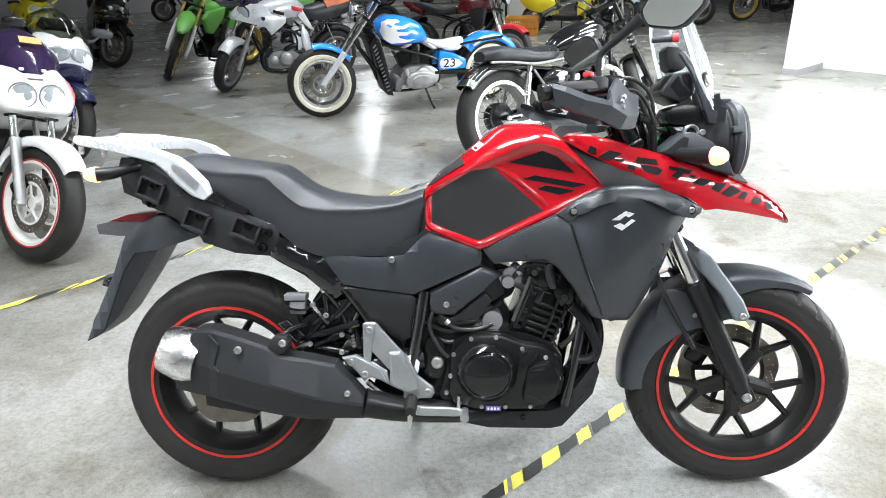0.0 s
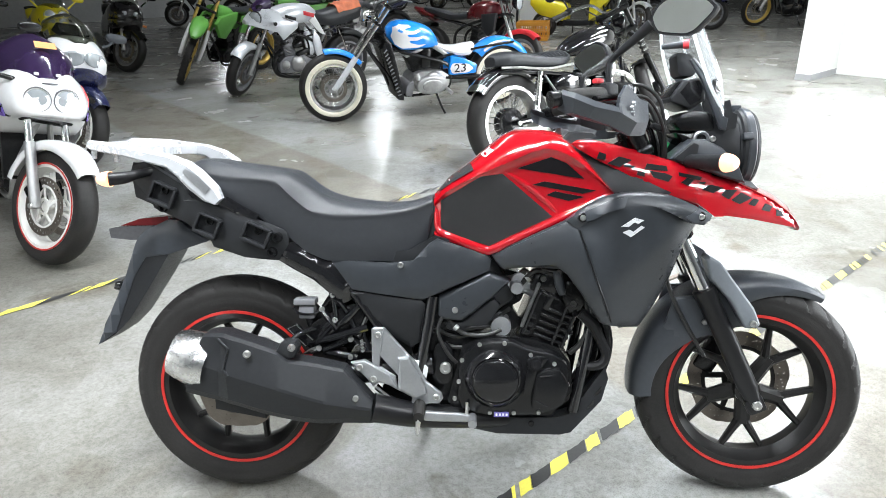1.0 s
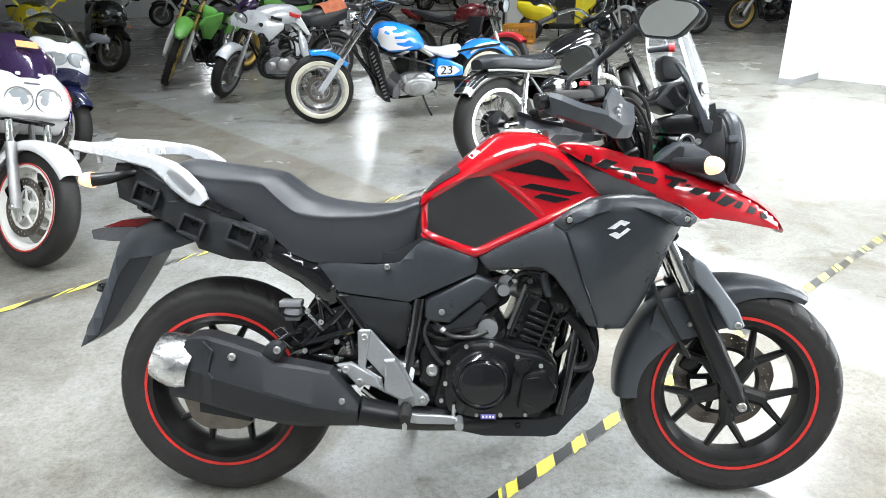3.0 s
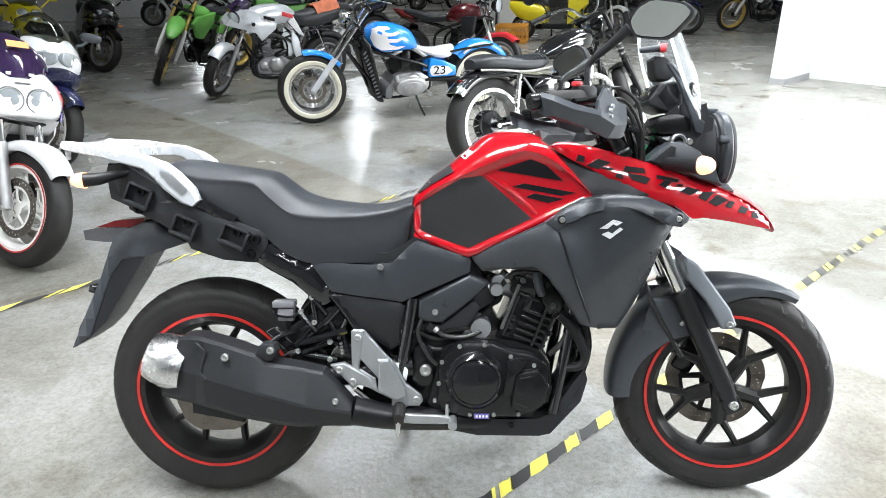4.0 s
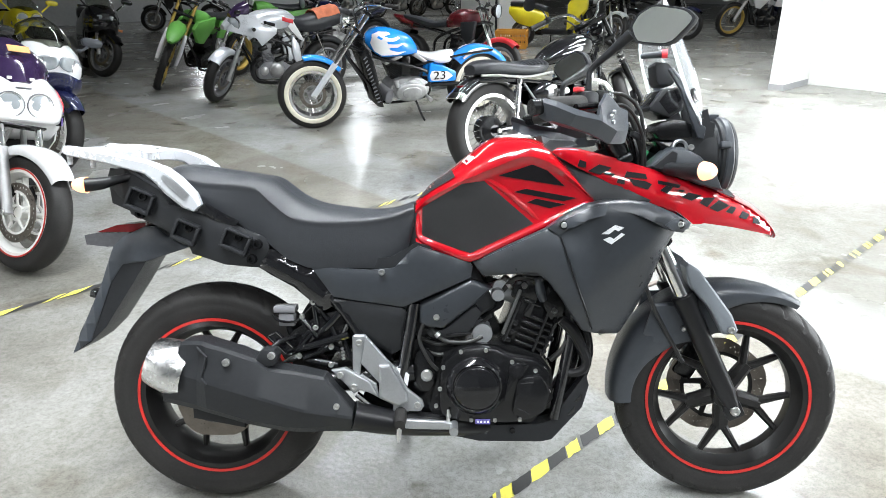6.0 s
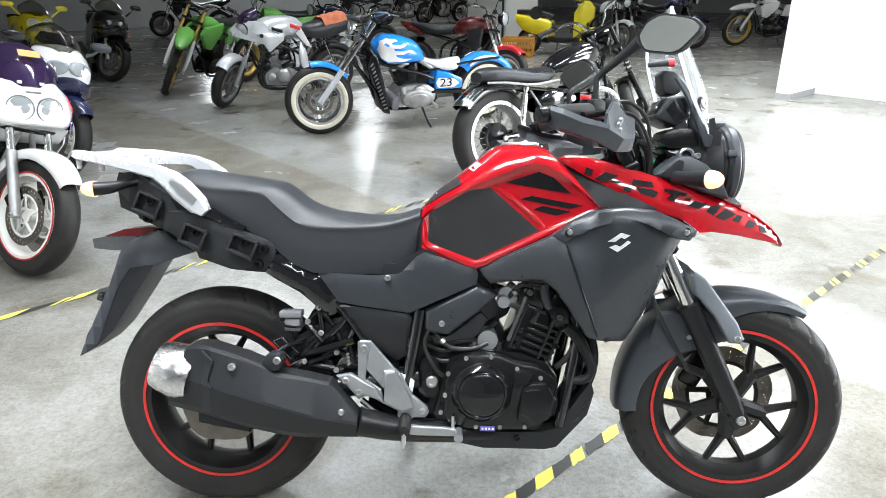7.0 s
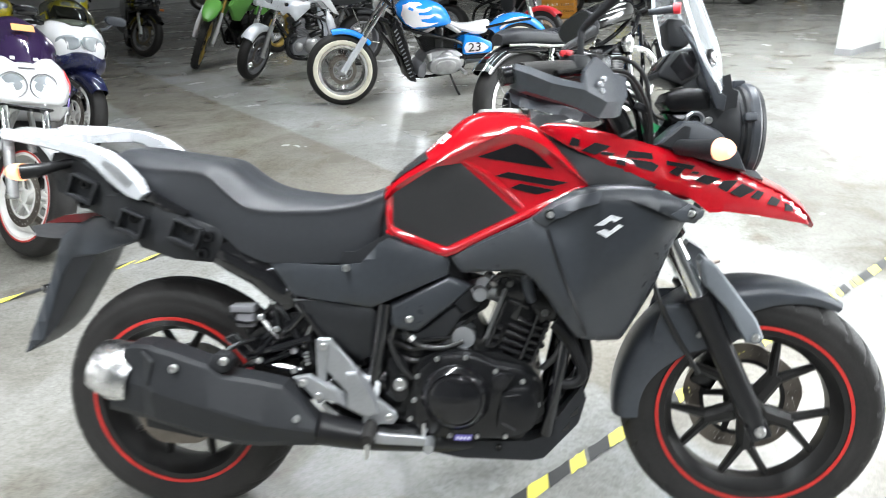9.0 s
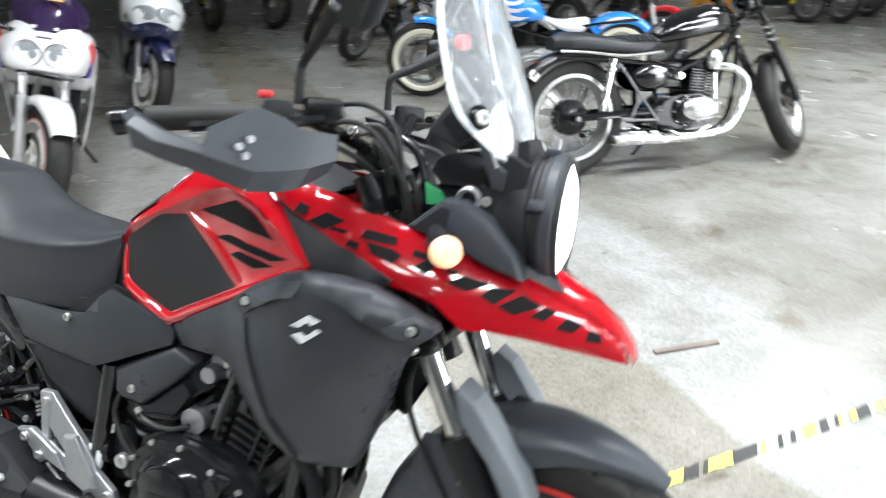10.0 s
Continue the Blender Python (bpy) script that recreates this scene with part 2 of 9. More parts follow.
def panel(poly, yfn, thick=0.004, cell=0.02, lip=0.004, inset=0.006, sides=(-1,), cut=0.0, mat=None):
    """A curved shell: an outline in x and z whose outside lies at y = side * yfn(x, z), its rim rolled in by lip."""
    if cut:
        poly = rounded(poly, cut)
    bm = bmesh.new()
    f = bm.faces.new([bm.verts.new((x, 0, z)) for x, z in poly])
    if inset:
        bmesh.ops.inset_region(bm, faces=[f], thickness=inset, use_even_offset=True)
    xs, zs = [p[0] for p in poly], [p[1] for p in poly]
    for axis, lo, hi in ((0, min(xs), max(xs)), (2, min(zs), max(zs))):
        k = math.ceil(lo / cell)
        while k * cell < hi:
            co, no = [0, 0, 0], [0, 0, 0]
            co[axis], no[axis] = k * cell + 1e-5, 1
            bmesh.ops.bisect_plane(bm, geom=bm.verts[:] + bm.edges[:] + bm.faces[:], plane_co=co, plane_no=no, dist=1e-6)
            k += 1
    bmesh.ops.remove_doubles(bm, verts=bm.verts[:], dist=6e-4)
    bmesh.ops.dissolve_degenerate(bm, edges=bm.edges[:], dist=4e-4)
    reach = max(inset, 0.005)
    for v in bm.verts:
        off = min(edge_gap(v.co.x, v.co.z, a, b) for a, b in zip(poly, poly[1:] + poly[:1])) if lip else 1.0
        v.co.y = -(yfn(v.co.x, v.co.z) - lip * max(0.0, 1 - off / reach) ** 1.6)
    bmesh.ops.triangulate(bm, faces=[g for g in bm.faces if len(g.verts) > 4])
    ext = bmesh.ops.extrude_face_region(bm, geom=bm.faces[:])["geom"]
    for v in ext:
        if isinstance(v, bmesh.types.BMVert):
            v.co.y += thick
    if mat:
        bmesh.ops.transform(bm, matrix=mat, verts=bm.verts[:])
    if 1 in sides:
        if -1 in sides:
            d = bmesh.ops.duplicate(bm, geom=bm.verts[:] + bm.edges[:] + bm.faces[:])["geom"]
            vs = [v for v in d if isinstance(v, bmesh.types.BMVert)]
        else:
            vs = bm.verts[:]
        for v in vs:
            v.co.y = -v.co.y
    return bm


def knob(bm, p, r, h, axis=(0, -1, 0), n=12, socket=True):
    """A bolt head at p that stands out along axis."""
    q = Vector((0, -1, 0)).rotation_difference(Vector(axis).normalized()).to_matrix().to_4x4()
    prof = [(0, -h * 0.5), (r * 0.45, -h * 0.5), (r * 0.5, -h), (r * 0.85, -h), (r, -h * 0.75), (r, 0.002)] if socket else [(0, -h), (r * 0.8, -h), (r, -h * 0.7), (r, 0.002)]
    return lathe(bm, prof, Matrix.Translation(p) @ q, n)


def bolts(places, r, h, mat, parent, axis=(0, -1, 0), name="bolt"):
    for p in places:
        part(name, knob(bmesh.new(), p, r, h, axis), mat, parent)


def loft_half(bm, stations, section, n=14, sides=True):
    """Skin over stations; section(x) gives points from the top middle down the right-hand side, mirrored to the left."""
    loops = []
    for x in stations:
        half = section(x)
        loops.append([Vector((x, -y, z)) for y, z in half] + [Vector((x, y, z)) for y, z in reversed(half)])
    rings(bm, loops)
    bmesh.ops.remove_doubles(bm, verts=bm.verts[:], dist=1e-5)
    return bm


def steps(a, b, n):
    return [a + (b - a) * i / (n - 1) for i in range(n)]


# ---- wheels, for every machine ----
def tyre_mesh(R, W, rim, n=160, groove=0.0, pitch=26):
    """A tyre: crowned tread with slanted grooves, a shoulder, and a side wall with moulded ridges."""
    prof = []
    h = R - rim
    m = 25 if not groove else 45
    half = (m - 1) // 2
    for i in range(m):
        s = -1 + i / half
        a = abs(s)
        if a < 0.62:
            y, r = s / 0.62 * W * 0.44, R - (a / 0.62) ** 2.2 * h * 0.26
        else:
            k = (a - 0.62) / 0.38
            ridge = 0.0016 if groove and (0.08 < k < 0.2 or 0.5 < k < 0.6 or 0.84 < k < 0.95) else 0.0
            y = math.copysign(W * (0.44 + 0.055 * math.sin(k * math.pi * 0.7) - 0.075 * k * k) + ridge, s)
            r = R - h * 0.26 - h * 0.74 * k
        prof.append((r, y))
    bm = bmesh.new()
    vs = []
    for k in range(n):
        a = 2 * math.pi * k / n
        row = []
        for i, (r, y) in enumerate(prof):
            d = 0.0
            if groove:
                s = abs(-1 + i / half)
                ph = (k / n * pitch + s * 1.3) % 1.0
                if 0.12 < s < 0.66 and ph < 0.16:
                    d = groove
                elif s < 0.05:
                    d = groove * 0.6
            row.append(bm.verts.new(((r - d) * math.cos(a), y, (r - d) * math.sin(a))))
        vs.append(row)
    for k in range(n):
        a, b = vs[k], vs[(k + 1) % n]
        for i in range(len(prof) - 1):
            bm.faces.new((a[i], a[i + 1], b[i + 1], b[i]))
    return bm


def rim_mesh(rim, W, n=72):
    w = W * 0.425
    prof = [(rim + 0.010, -w - 0.004), (rim + 0.010, -w), (rim - 0.004, -w + 0.004), (rim - 0.008, -w * 0.75), (rim - 0.020, -w * 0.5), (rim - 0.022, 0),
            (rim - 0.020, w * 0.5), (rim - 0.008, w * 0.75), (rim - 0.004, w - 0.004), (rim + 0.010, w), (rim + 0.010, w + 0.004), (rim - 0.012, w + 0.004),
            (rim - 0.020, w * 0.7), (rim - 0.032, w * 0.4), (rim - 0.034, 0), (rim - 0.032, -w * 0.4), (rim - 0.020, -w * 0.7), (rim - 0.012, -w - 0.004)]
    return lathe(bmesh.new(), prof, None, n, closed=True)


def disc_mesh(R, r, y, t=0.004, n=72, holes=True, wave=0.0):
    """A brake disc with a waved edge and slanted rows of drilled holes."""
    bm = bmesh.new()
    fine = wave > 0 and holes
    n, q = (240, 9) if fine else (n, 4)
    rows = [r + (R - r) * i / q for i in range(q + 1)]
    edge = lambda d, a: d + (wave * math.copysign(abs(math.sin(5 * a)) ** 0.5, math.sin(5 * a)) if d == R else wave * 0.5 * math.sin(5 * a) if d == r else 0)
    sheets = []
    for s in (-1, 1):
        vs = []
        for k in range(n):
            a = 2 * math.pi * k / n
            vs.append([bm.verts.new((edge(d, a) * math.cos(a), y + s * t / 2, edge(d, a) * math.sin(a))) for d in rows])
        for k in range(n):
            for i in range(q):
                drilled = (i in (2, 4, 6) and k % 12 == (i * 3) % 12) or (i in (3, 5) and k % 24 == (6 + i * 3) % 24) if fine else (i == 1 and k % 6 == 0) or (i == 2 and k % 6 in (2, 4))
                if holes and drilled:
                    continue
                bm.faces.new((vs[k][i], vs[k][i + 1], vs[(k + 1) % n][i + 1], vs[(k + 1) % n][i]))
        sheets.append(vs)
    for i in (0, q):
        for k in range(n):
            j = (k + 1) % n
            bm.faces.new((sheets[0][k][i], sheets[0][j][i], sheets[1][j][i], sheets[1][k][i]))
    return bm


def place_mesh(bm, m):
    bmesh.ops.transform(bm, matrix=m, verts=bm.verts[:])
    return bm


def arm_mesh(p, q, w0, w1, t0, t1):
    """A tapered spoke from p to q (x, z), about y = 0."""
    bm = bmesh.new()
    d = (Vector((q[0], 0, q[1])) - Vector((p[0], 0, p[1])))
    side = Vector((-d.z, 0, d.x)).normalized()
    loops = []
    for s in (0, 0.5, 1):
        c = Vector((p[0], 0, p[1])) + d * s
        w, t = w0 + (w1 - w0) * s, t0 + (t1 - t0) * s
        loops.append([c + side * (w * math.cos(a)) + Vector((0, t * math.sin(a), 0)) for a in (2 * math.pi * k / 8 + 0.39 for k in range(8))])
    return rings(bm, loops)


def wheel(parent, name, m, R, W, rim, rim_mat, kind="cast", stripe=None, label="", disc=None, white=None, groove=0.0, n=120, hub_mat=None, disc_y=0.045, spin=0.0, disc_holes=True, one_disc=False):
    """A wheel about the local y axis at m: rim, tyre, spokes, hub, disc."""
    hub_mat = hub_mat or rim_mat
    body = part(name, place_mesh(rim_mesh(rim, W), m), rim_mat, parent, label)
    part("tyre", place_mesh(tyre_mesh(R, W, rim, n, groove), m), RUBBER, body)
    if stripe:
        for s in (-1, 1):
            y = s * (W * 0.425 + 0.0055)
            part("rim_stripe", place_mesh(lathe(bmesh.new(), [(rim + 0.0105, y - 0.001), (rim + 0.0105, y + 0.001), (rim + 0.0025, y + 0.001), (rim + 0.0025, y - 0.001)], None, 96, closed=True), m), stripe, body)
    if white:
        for s in (-1, 1):
            h = R - rim
            y = s * W * 0.505
            part("white_sidewall", place_mesh(lathe(bmesh.new(), [(rim + h * 0.10, y - s * 0.006), (rim + h * 0.2, y + s * 0.002), (rim + h * 0.42, y + s * 0.003), (rim + h * 0.5, y - s * 0.002), (rim + h * 0.3, y - s * 0.01)], None, 72, closed=True), m), white, body)
    part("hub", place_mesh(lathe(bmesh.new(), [(0.0, -W * 0.42), (0.026, -W * 0.42), (0.034, -W * 0.36), (0.036, -0.02), (0.036, 0.02), (0.034, W * 0.36), (0.026, W * 0.42), (0.0, W * 0.42)], None, 24), m), hub_mat, body)
    if kind == "cast":
        for k in range(5):
            a = 2 * math.pi * k / 5 + spin
            mid = 0.50 * rim
            part("spoke", place_mesh(arm_mesh((0.03 * math.cos(a), 0.03 * math.sin(a)), (mid * math.cos(a), mid * math.sin(a)), 0.024, 0.021, 0.024, 0.019), m), rim_mat, body)
            for s in (-0.30, 0.30):
                part("spoke", place_mesh(arm_mesh((mid * 0.93 * math.cos(a + s * 0.25), mid * 0.93 * math.sin(a + s * 0.25)), ((rim - 0.026) * math.cos(a + s), (rim - 0.026) * math.sin(a + s)), 0.0125, 0.0085, 0.016, 0.013), m), rim_mat, body)
    elif kind == "three":
        for k in range(3):
            a = 2 * math.pi * k / 3 + spin
            for s in (-0.16, 0.16):
                part("spoke", place_mesh(arm_mesh((0.03 * math.cos(a), 0.03 * math.sin(a)), ((rim - 0.026) * math.cos(a + s), (rim - 0.026) * math.sin(a + s)), 0.014, 0.012, 0.020, 0.015), m), rim_mat, body)
    else:
        bm = bmesh.new()
        for k in range(36):
            a = 2 * math.pi * k / 36
            b = a + (0.5 if k % 2 else -0.5)
            s = 1 if k % 4 < 2 else -1
            tube(bm, [(0.045 * math.cos(b), s * W * 0.28, 0.045 * math.sin(b)), ((rim - 0.02) * math.cos(a), 0, (rim - 0.02) * math.sin(a))], 0.0022, 5, smooth=False)
        tagged(part("wire_spokes", place_mesh(bm, m), CHROME, body), kind="stuff")
    if disc:
        for s in ((-1, 1) if disc_y > 0 and not one_disc else (1 if one_disc else -1,)):
            d = part("brake_disc", place_mesh(disc_mesh(disc, disc * 0.72, s * abs(disc_y), wave=0.004 if groove else 0.0, holes=disc_holes), m), DISC, body)
            bm = bmesh.new()
            for k in range(5):
                a = 2 * math.pi * k / 5 + 0.3
                place = arm_mesh((0.035 * math.cos(a), 0.035 * math.sin(a)), (disc * 0.75 * math.cos(a + 0.25), disc * 0.75 * math.sin(a + 0.25)), 0.010, 0.008, 0.003, 0.003)
                bmesh.ops.translate(place, vec=(0, s * abs(disc_y), 0), verts=place.verts[:])
                me = bpy.data.meshes.new("tmp")
                place.to_mesh(me)
                place.free()
                bm.from_mesh(me)
                bpy.data.meshes.remove(me)
            for ra, rb in ((0.030, 0.044), (disc * 0.66, disc * 0.735)):
                lathe(bm, [(ra, s * abs(disc_y) - 0.003), (rb, s * abs(disc_y) - 0.003), (rb, s * abs(disc_y) + 0.003), (ra, s * abs(disc_y) + 0.003)], None, 48, closed=True)
            part("disc_carrier", place_mesh(bm, m), hub_mat, body)
    return body

# ---- the hall ----
def concrete():
    m = bpy.data.materials.new("painted_concrete_floor")
    m.use_nodes = True
    t = m.node_tree
    b = t.nodes["Principled BSDF"]
    co = t.nodes.new("ShaderNodeTexCoord").outputs["Object"]

    def nz(s, d=4, dist=0.0):
        n = t.nodes.new("ShaderNodeTexNoise")
        n.inputs["Scale"].default_value, n.inputs["Detail"].default_value, n.inputs["Distortion"].default_value = s, d, dist
        t.links.new(co, n.inputs["Vector"])
        return n.outputs["Fac"]

    def ramp(fac, rows):
        r = t.nodes.new("ShaderNodeValToRGB")
        e = r.color_ramp.elements
        e[0].position, e[0].color = rows[0][0], (*rows[0][1], 1)
        e[1].position, e[1].color = rows[-1][0], (*rows[-1][1], 1)
        for p, c in rows[1:-1]:
            k = e.new(p)
            k.color = (*c, 1)
        t.links.new(fac, r.inputs[0])
        return r.outputs[0]

    def mix(kind, a, c, f):
        n = t.nodes.new("ShaderNodeMix")
        n.data_type, n.blend_type = "RGBA", kind
        if isinstance(f, float):
            n.inputs["Factor"].default_value = f
        else:
            t.links.new(f, n.inputs["Factor"])
        t.links.new(a, n.inputs["A"])
        t.links.new(c, n.inputs["B"])
        return n.outputs["Result"]

    # old paint bands that run across the hall, with ragged edges and dark joints
    dot = t.nodes.new("ShaderNodeVectorMath")
    dot.operation = "DOT_PRODUCT"
    dot.inputs[1].default_value = U
    t.links.new(co, dot.inputs[0])
    rag = t.nodes.new("ShaderNodeMath")
    rag.operation = "MULTIPLY_ADD"
    rag.inputs[1].default_value = 0.10
    t.links.new(nz(5.0, 5), rag.inputs[0])
    t.links.new(dot.outputs["Value"], rag.inputs[2])
    along = t.nodes.new("ShaderNodeMapRange")
    along.inputs["From Min"].default_value, along.inputs["From Max"].default_value = -2.0, 8.0
    t.links.new(rag.outputs[0], along.inputs["Value"])
    pale, warm, dull = (0.345, 0.348, 0.345), (0.262, 0.248, 0.220), (0.285, 0.281, 0.265)
    k = lambda u: (u + 2.05) / 10.0
    bands = ramp(along.outputs[0], [(0.0, dull), (k(0.80), dull), (k(0.86), pale), (k(1.78), pale), (k(1.81), warm), (k(2.60), warm), (k(2.63), pale), (k(3.24), pale), (k(3.28), dull), (k(5.2), dull), (k(5.24), (0.30, 0.298, 0.285)), (1.0, dull)])
    big = ramp(nz(0.45, 3), [(0.35, (0.74, 0.73, 0.70)), (0.5, (0.96, 0.96, 0.95)), (0.65, (1.14, 1.14, 1.15))])
    big = mix("MULTIPLY", bands, big, 1.0)
    mid = ramp(nz(2.3, 6, 0.8), [(0.35, (0.72, 0.70, 0.66)), (0.6, (1.0, 1.0, 1.0))])
    fine = ramp(nz(46, 3), [(0.3, (0.80, 0.80, 0.79)), (0.6, (1, 1, 1))])
    grit = ramp(nz(210, 2), [(0.36, (0.56, 0.56, 0.55)), (0.52, (1, 1, 1))])
    stain = ramp(nz(1.1, 7, 1.8), [(0.30, (0.55, 0.50, 0.40)), (0.40, (1, 1, 1))])
    drip = ramp(nz(3.6, 6, 0.5), [(0.27, (0.42, 0.38, 0.30)), (0.33, (1, 1, 1))])
    c = mix("MULTIPLY", big, mid, 0.78)
    pebble = ramp(nz(62, 4, 0.4), [(0.36, (0.66, 0.67, 0.64)), (0.5, (0.97, 0.97, 0.96)), (0.64, (1.12, 1.12, 1.12))])
    veins = ramp(nz(6.5, 8, 2.2), [(0.38, (0.80, 0.775, 0.73)), (0.52, (1.0, 1.0, 1.0)), (0.64, (1.04, 1.05, 1.08))])
    c = mix("MULTIPLY", c, fine, 0.5)
    c = mix("MULTIPLY", c, pebble, 0.42)
    c = mix("MULTIPLY", c, veins, 0.22)
    blot = ramp(nz(13, 5, 0.6), [(0.34, (0.74, 0.73, 0.70)), (0.50, (0.96, 0.96, 0.95)), (0.66, (1.06, 1.06, 1.06))])
    c = mix("MULTIPLY", c, blot, 0.4)
    c = mix("MULTIPLY", c, grit, 0.45)
    c = mix("MULTIPLY", c, stain, 0.7)
    c = mix("MULTIPLY", c, drip, 0.7)
    t.links.new(c, b.inputs["Base Color"])
    r = t.nodes.new("ShaderNodeMapRange")
    r.inputs["To Min"].default_value, r.inputs["To Max"].default_value = 0.13, 0.36
    t.links.new(nz(1.7, 5), r.inputs["Value"])
    t.links.new(r.outputs[0], b.inputs["Roughness"])
    bn = t.nodes.new("ShaderNodeBump")
    bn.inputs["Strength"].default_value, bn.inputs["Distance"].default_value = 0.42, 0.002
    t.links.new(nz(55, 4), bn.inputs["Height"])
    t.links.new(bn.outputs[0], b.inputs["Normal"])
    return m


CONCRETE = concrete()
WALL = material("white_painted_wall", (0.80, 0.80, 0.77), 0.6, vary=0.05, scale=1.5, bump=0.3, bump_scale=60)
WALL_FAR = material("pale_grey_painted_wall", (0.36, 0.37, 0.375), 0.6, vary=0.12, scale=0.8, bump=0.3, bump_scale=40)
WALL_GREY = material("unseen_grey_wall", (0.25, 0.26, 0.265), 0.6, vary=0.12, scale=0.8, bump=0.3, bump_scale=40)
SKIRT = material("grey_wall_base", (0.36, 0.36, 0.37), 0.6, vary=0.1, scale=3)
CEIL = material("grey_ceiling", (0.17, 0.175, 0.175), 0.7, vary=0.05, scale=1)
YELLOW_TAPE = material("yellow_floor_tape", (0.74, 0.66, 0.10), 0.5, vary=0.15, scale=9, bump=0.3, bump_scale=90)
BLACK_TAPE = material("black_floor_tape", (0.03, 0.03, 0.03), 0.55, vary=0.3, scale=9, bump=0.3, bump_scale=90)


def structure(name, bm, mat, label):
    return tagged(part(name, bm, mat, None, label, flat=True), kind="structure")


def hall_box(bm, u0, u1, v0, v1, z0, z1):
    c = hall((u0 + u1) / 2, (v0 + v1) / 2, (z0 + z1) / 2)
    return block(bm, c, (abs(u1 - u0), abs(v1 - v0), z1 - z0), Matrix.Rotation(radians(AXIS), 4, "Z"))


U0, U1, V0, V1, ZC = -7.0, 26.0, -22.0, 9.0, 4.2
bm = bmesh.new()
bm.faces.new([bm.verts.new(hall(u, v)) for u, v in ((U0, V0), (U1, V0), (U1, V1), (U0, V1))])
structure("floor", bm, CONCRETE, "worn pale grey polished concrete floor")
structure("ceiling", hall_box(bmesh.new(), U0, U1, V0, V1, ZC, ZC + 0.2), CEIL, "plain grey ceiling")
# white wall on the right, with the end of a short partition standing out of it
WALL_U = 9.32
bm = bmesh.new()
hall_box(bm, WALL_U, WALL_U + 0.2, -3.55, 1.0, 0, ZC)
hall_box(bm, WALL_U, WALL_U + 0.2, 7.0, V1, 0, ZC)
hall_box(bm, WALL_U, WALL_U + 0.2, 1.0, 7.0, 3.6, ZC)
structure("wall_east", bm, WALL, "white painted wall with an assumed, unseen shutter opening")
structure("partition", hall_box(bmesh.new(), 8.60, WALL_U - 0.002, -3.66, -3.49, 0.07, ZC), WALL, "white painted partition end")
structure("baseboard", hall_box(bmesh.new(), 8.595, WALL_U - 0.002, -3.666, -3.484, 0, 0.07), SKIRT, "grey partition foot")
structure("wall_far", hall_box(bmesh.new(), U1, U1 + 0.2, V0, -3.44, 0, ZC), WALL_FAR, "grey wall at the far end")
structure("wall_north", hall_box(bmesh.new(), U0, U1, V0 - 0.2, V0, 0, ZC), WALL_FAR, "grey hall wall")
structure("wall_west", hall_box(bmesh.new(), U0 - 0.2, U0, V0, 0.5, 0, ZC), WALL, "white hall wall")
# unseen wall end, made grey to keep white reflections off the tank side
structure("wall_west_end", hall_box(bmesh.new(), U0 - 0.2, U0, 0.5, V1, 0, ZC), WALL_GREY, "unseen grey wall end, added to darken reflections in the tank")
# unseen wall behind the camera, kept grey to dim reflections on dark parts
structure("wall_south", hall_box(bmesh.new(), U0, WALL_U + 0.2, V1, V1 + 0.2, 0, ZC), WALL_GREY, "grey hall wall")


def tape_line(name, p, q, width, pitch, label, seed, worn=99.0):
    """Striped floor tape: slanted yellow and black patches, worn and broken."""
    p, q = Vector((*p, 0.004)), Vector((*q, 0.004))
    root = new(name)
    root.matrix_world = Matrix.Translation(p)
    tagged(root, label, "floor tape")
    d = (q - p)
    length = d.length
    d.normalize()
    side = Vector((-d.y, d.x, 0))
    rng = random.Random(seed)
    s = 0.0
    k = 0
    while s < length:
        e = s + pitch * rng.uniform(0.9, 1.1)
        bm = bmesh.new()
        sl = width * (0.9 if pitch < 0.15 else 2.2)
        n = 5
        lo = [d * (s + (e - s) * i / n + (rng.uniform(-0.004, 0.004) if i in (0, n) else 0)) + side * (-width / 2 + rng.uniform(-0.003, 0.003)) for i in range(n + 1)]
        hi = [d * (s + sl + (e - s) * i / n) + side * (width / 2 + rng.uniform(-0.003, 0.003)) for i in range(n + 1)]
        for i in range(n):
            if rng.random() < (0.07 if s < worn else 0.38):
                continue
            bm.faces.new([bm.verts.new(v) for v in (lo[i], lo[i + 1], hi[i + 1], hi[i])])
        if bm.faces:
            bmesh.ops.remove_doubles(bm, verts=bm.verts[:], dist=1e-5)
            part("tape_patch", bm, YELLOW_TAPE if k % 2 else BLACK_TAPE, root, flat=True)
        s = e
        k += 1
    return root


tape_line("floor_tape", (-0.60, 0.90), (3.4, 4.31), 0.042, 0.085, "worn yellow and black hazard tape stuck to the floor", 3, 2.3)
tape_line("floor_tape", (-2.75, 2.08), (0.25, 4.76), 0.040, 0.165, "pale, badly worn hazard tape stuck to the floor", 5, 0.9)

# ---- the red and black adventure motorcycle; x ahead, y to its left, origin under the rear axle ----
HERO = pose(-0.627, 1.611, 0.003, -14.70, 0, -2.158)
moto = base("adventure_motorcycle", "red and black adventure motorcycle leaning on its side stand", "motorcycle", HERO)
RAKE = radians(25.5)
STEER_AXIS = Vector((-math.sin(RAKE), 0, math.cos(RAKE)))
AXLE = Vector((1.433, 0.004, 0.308))
STEER = Matrix.Translation(AXLE) @ Matrix.Rotation(radians(-4.5), 4, STEER_AXIS)
UNSTEER = STEER @ Matrix.Translation(-AXLE)


def sided(name, make, mat, parent, label="", sharp=0.55):
    """The same shell on both sides, each a part."""
    for s in (-1, 1):
        part(name, make(s), mat, parent, label, sharp=sharp)


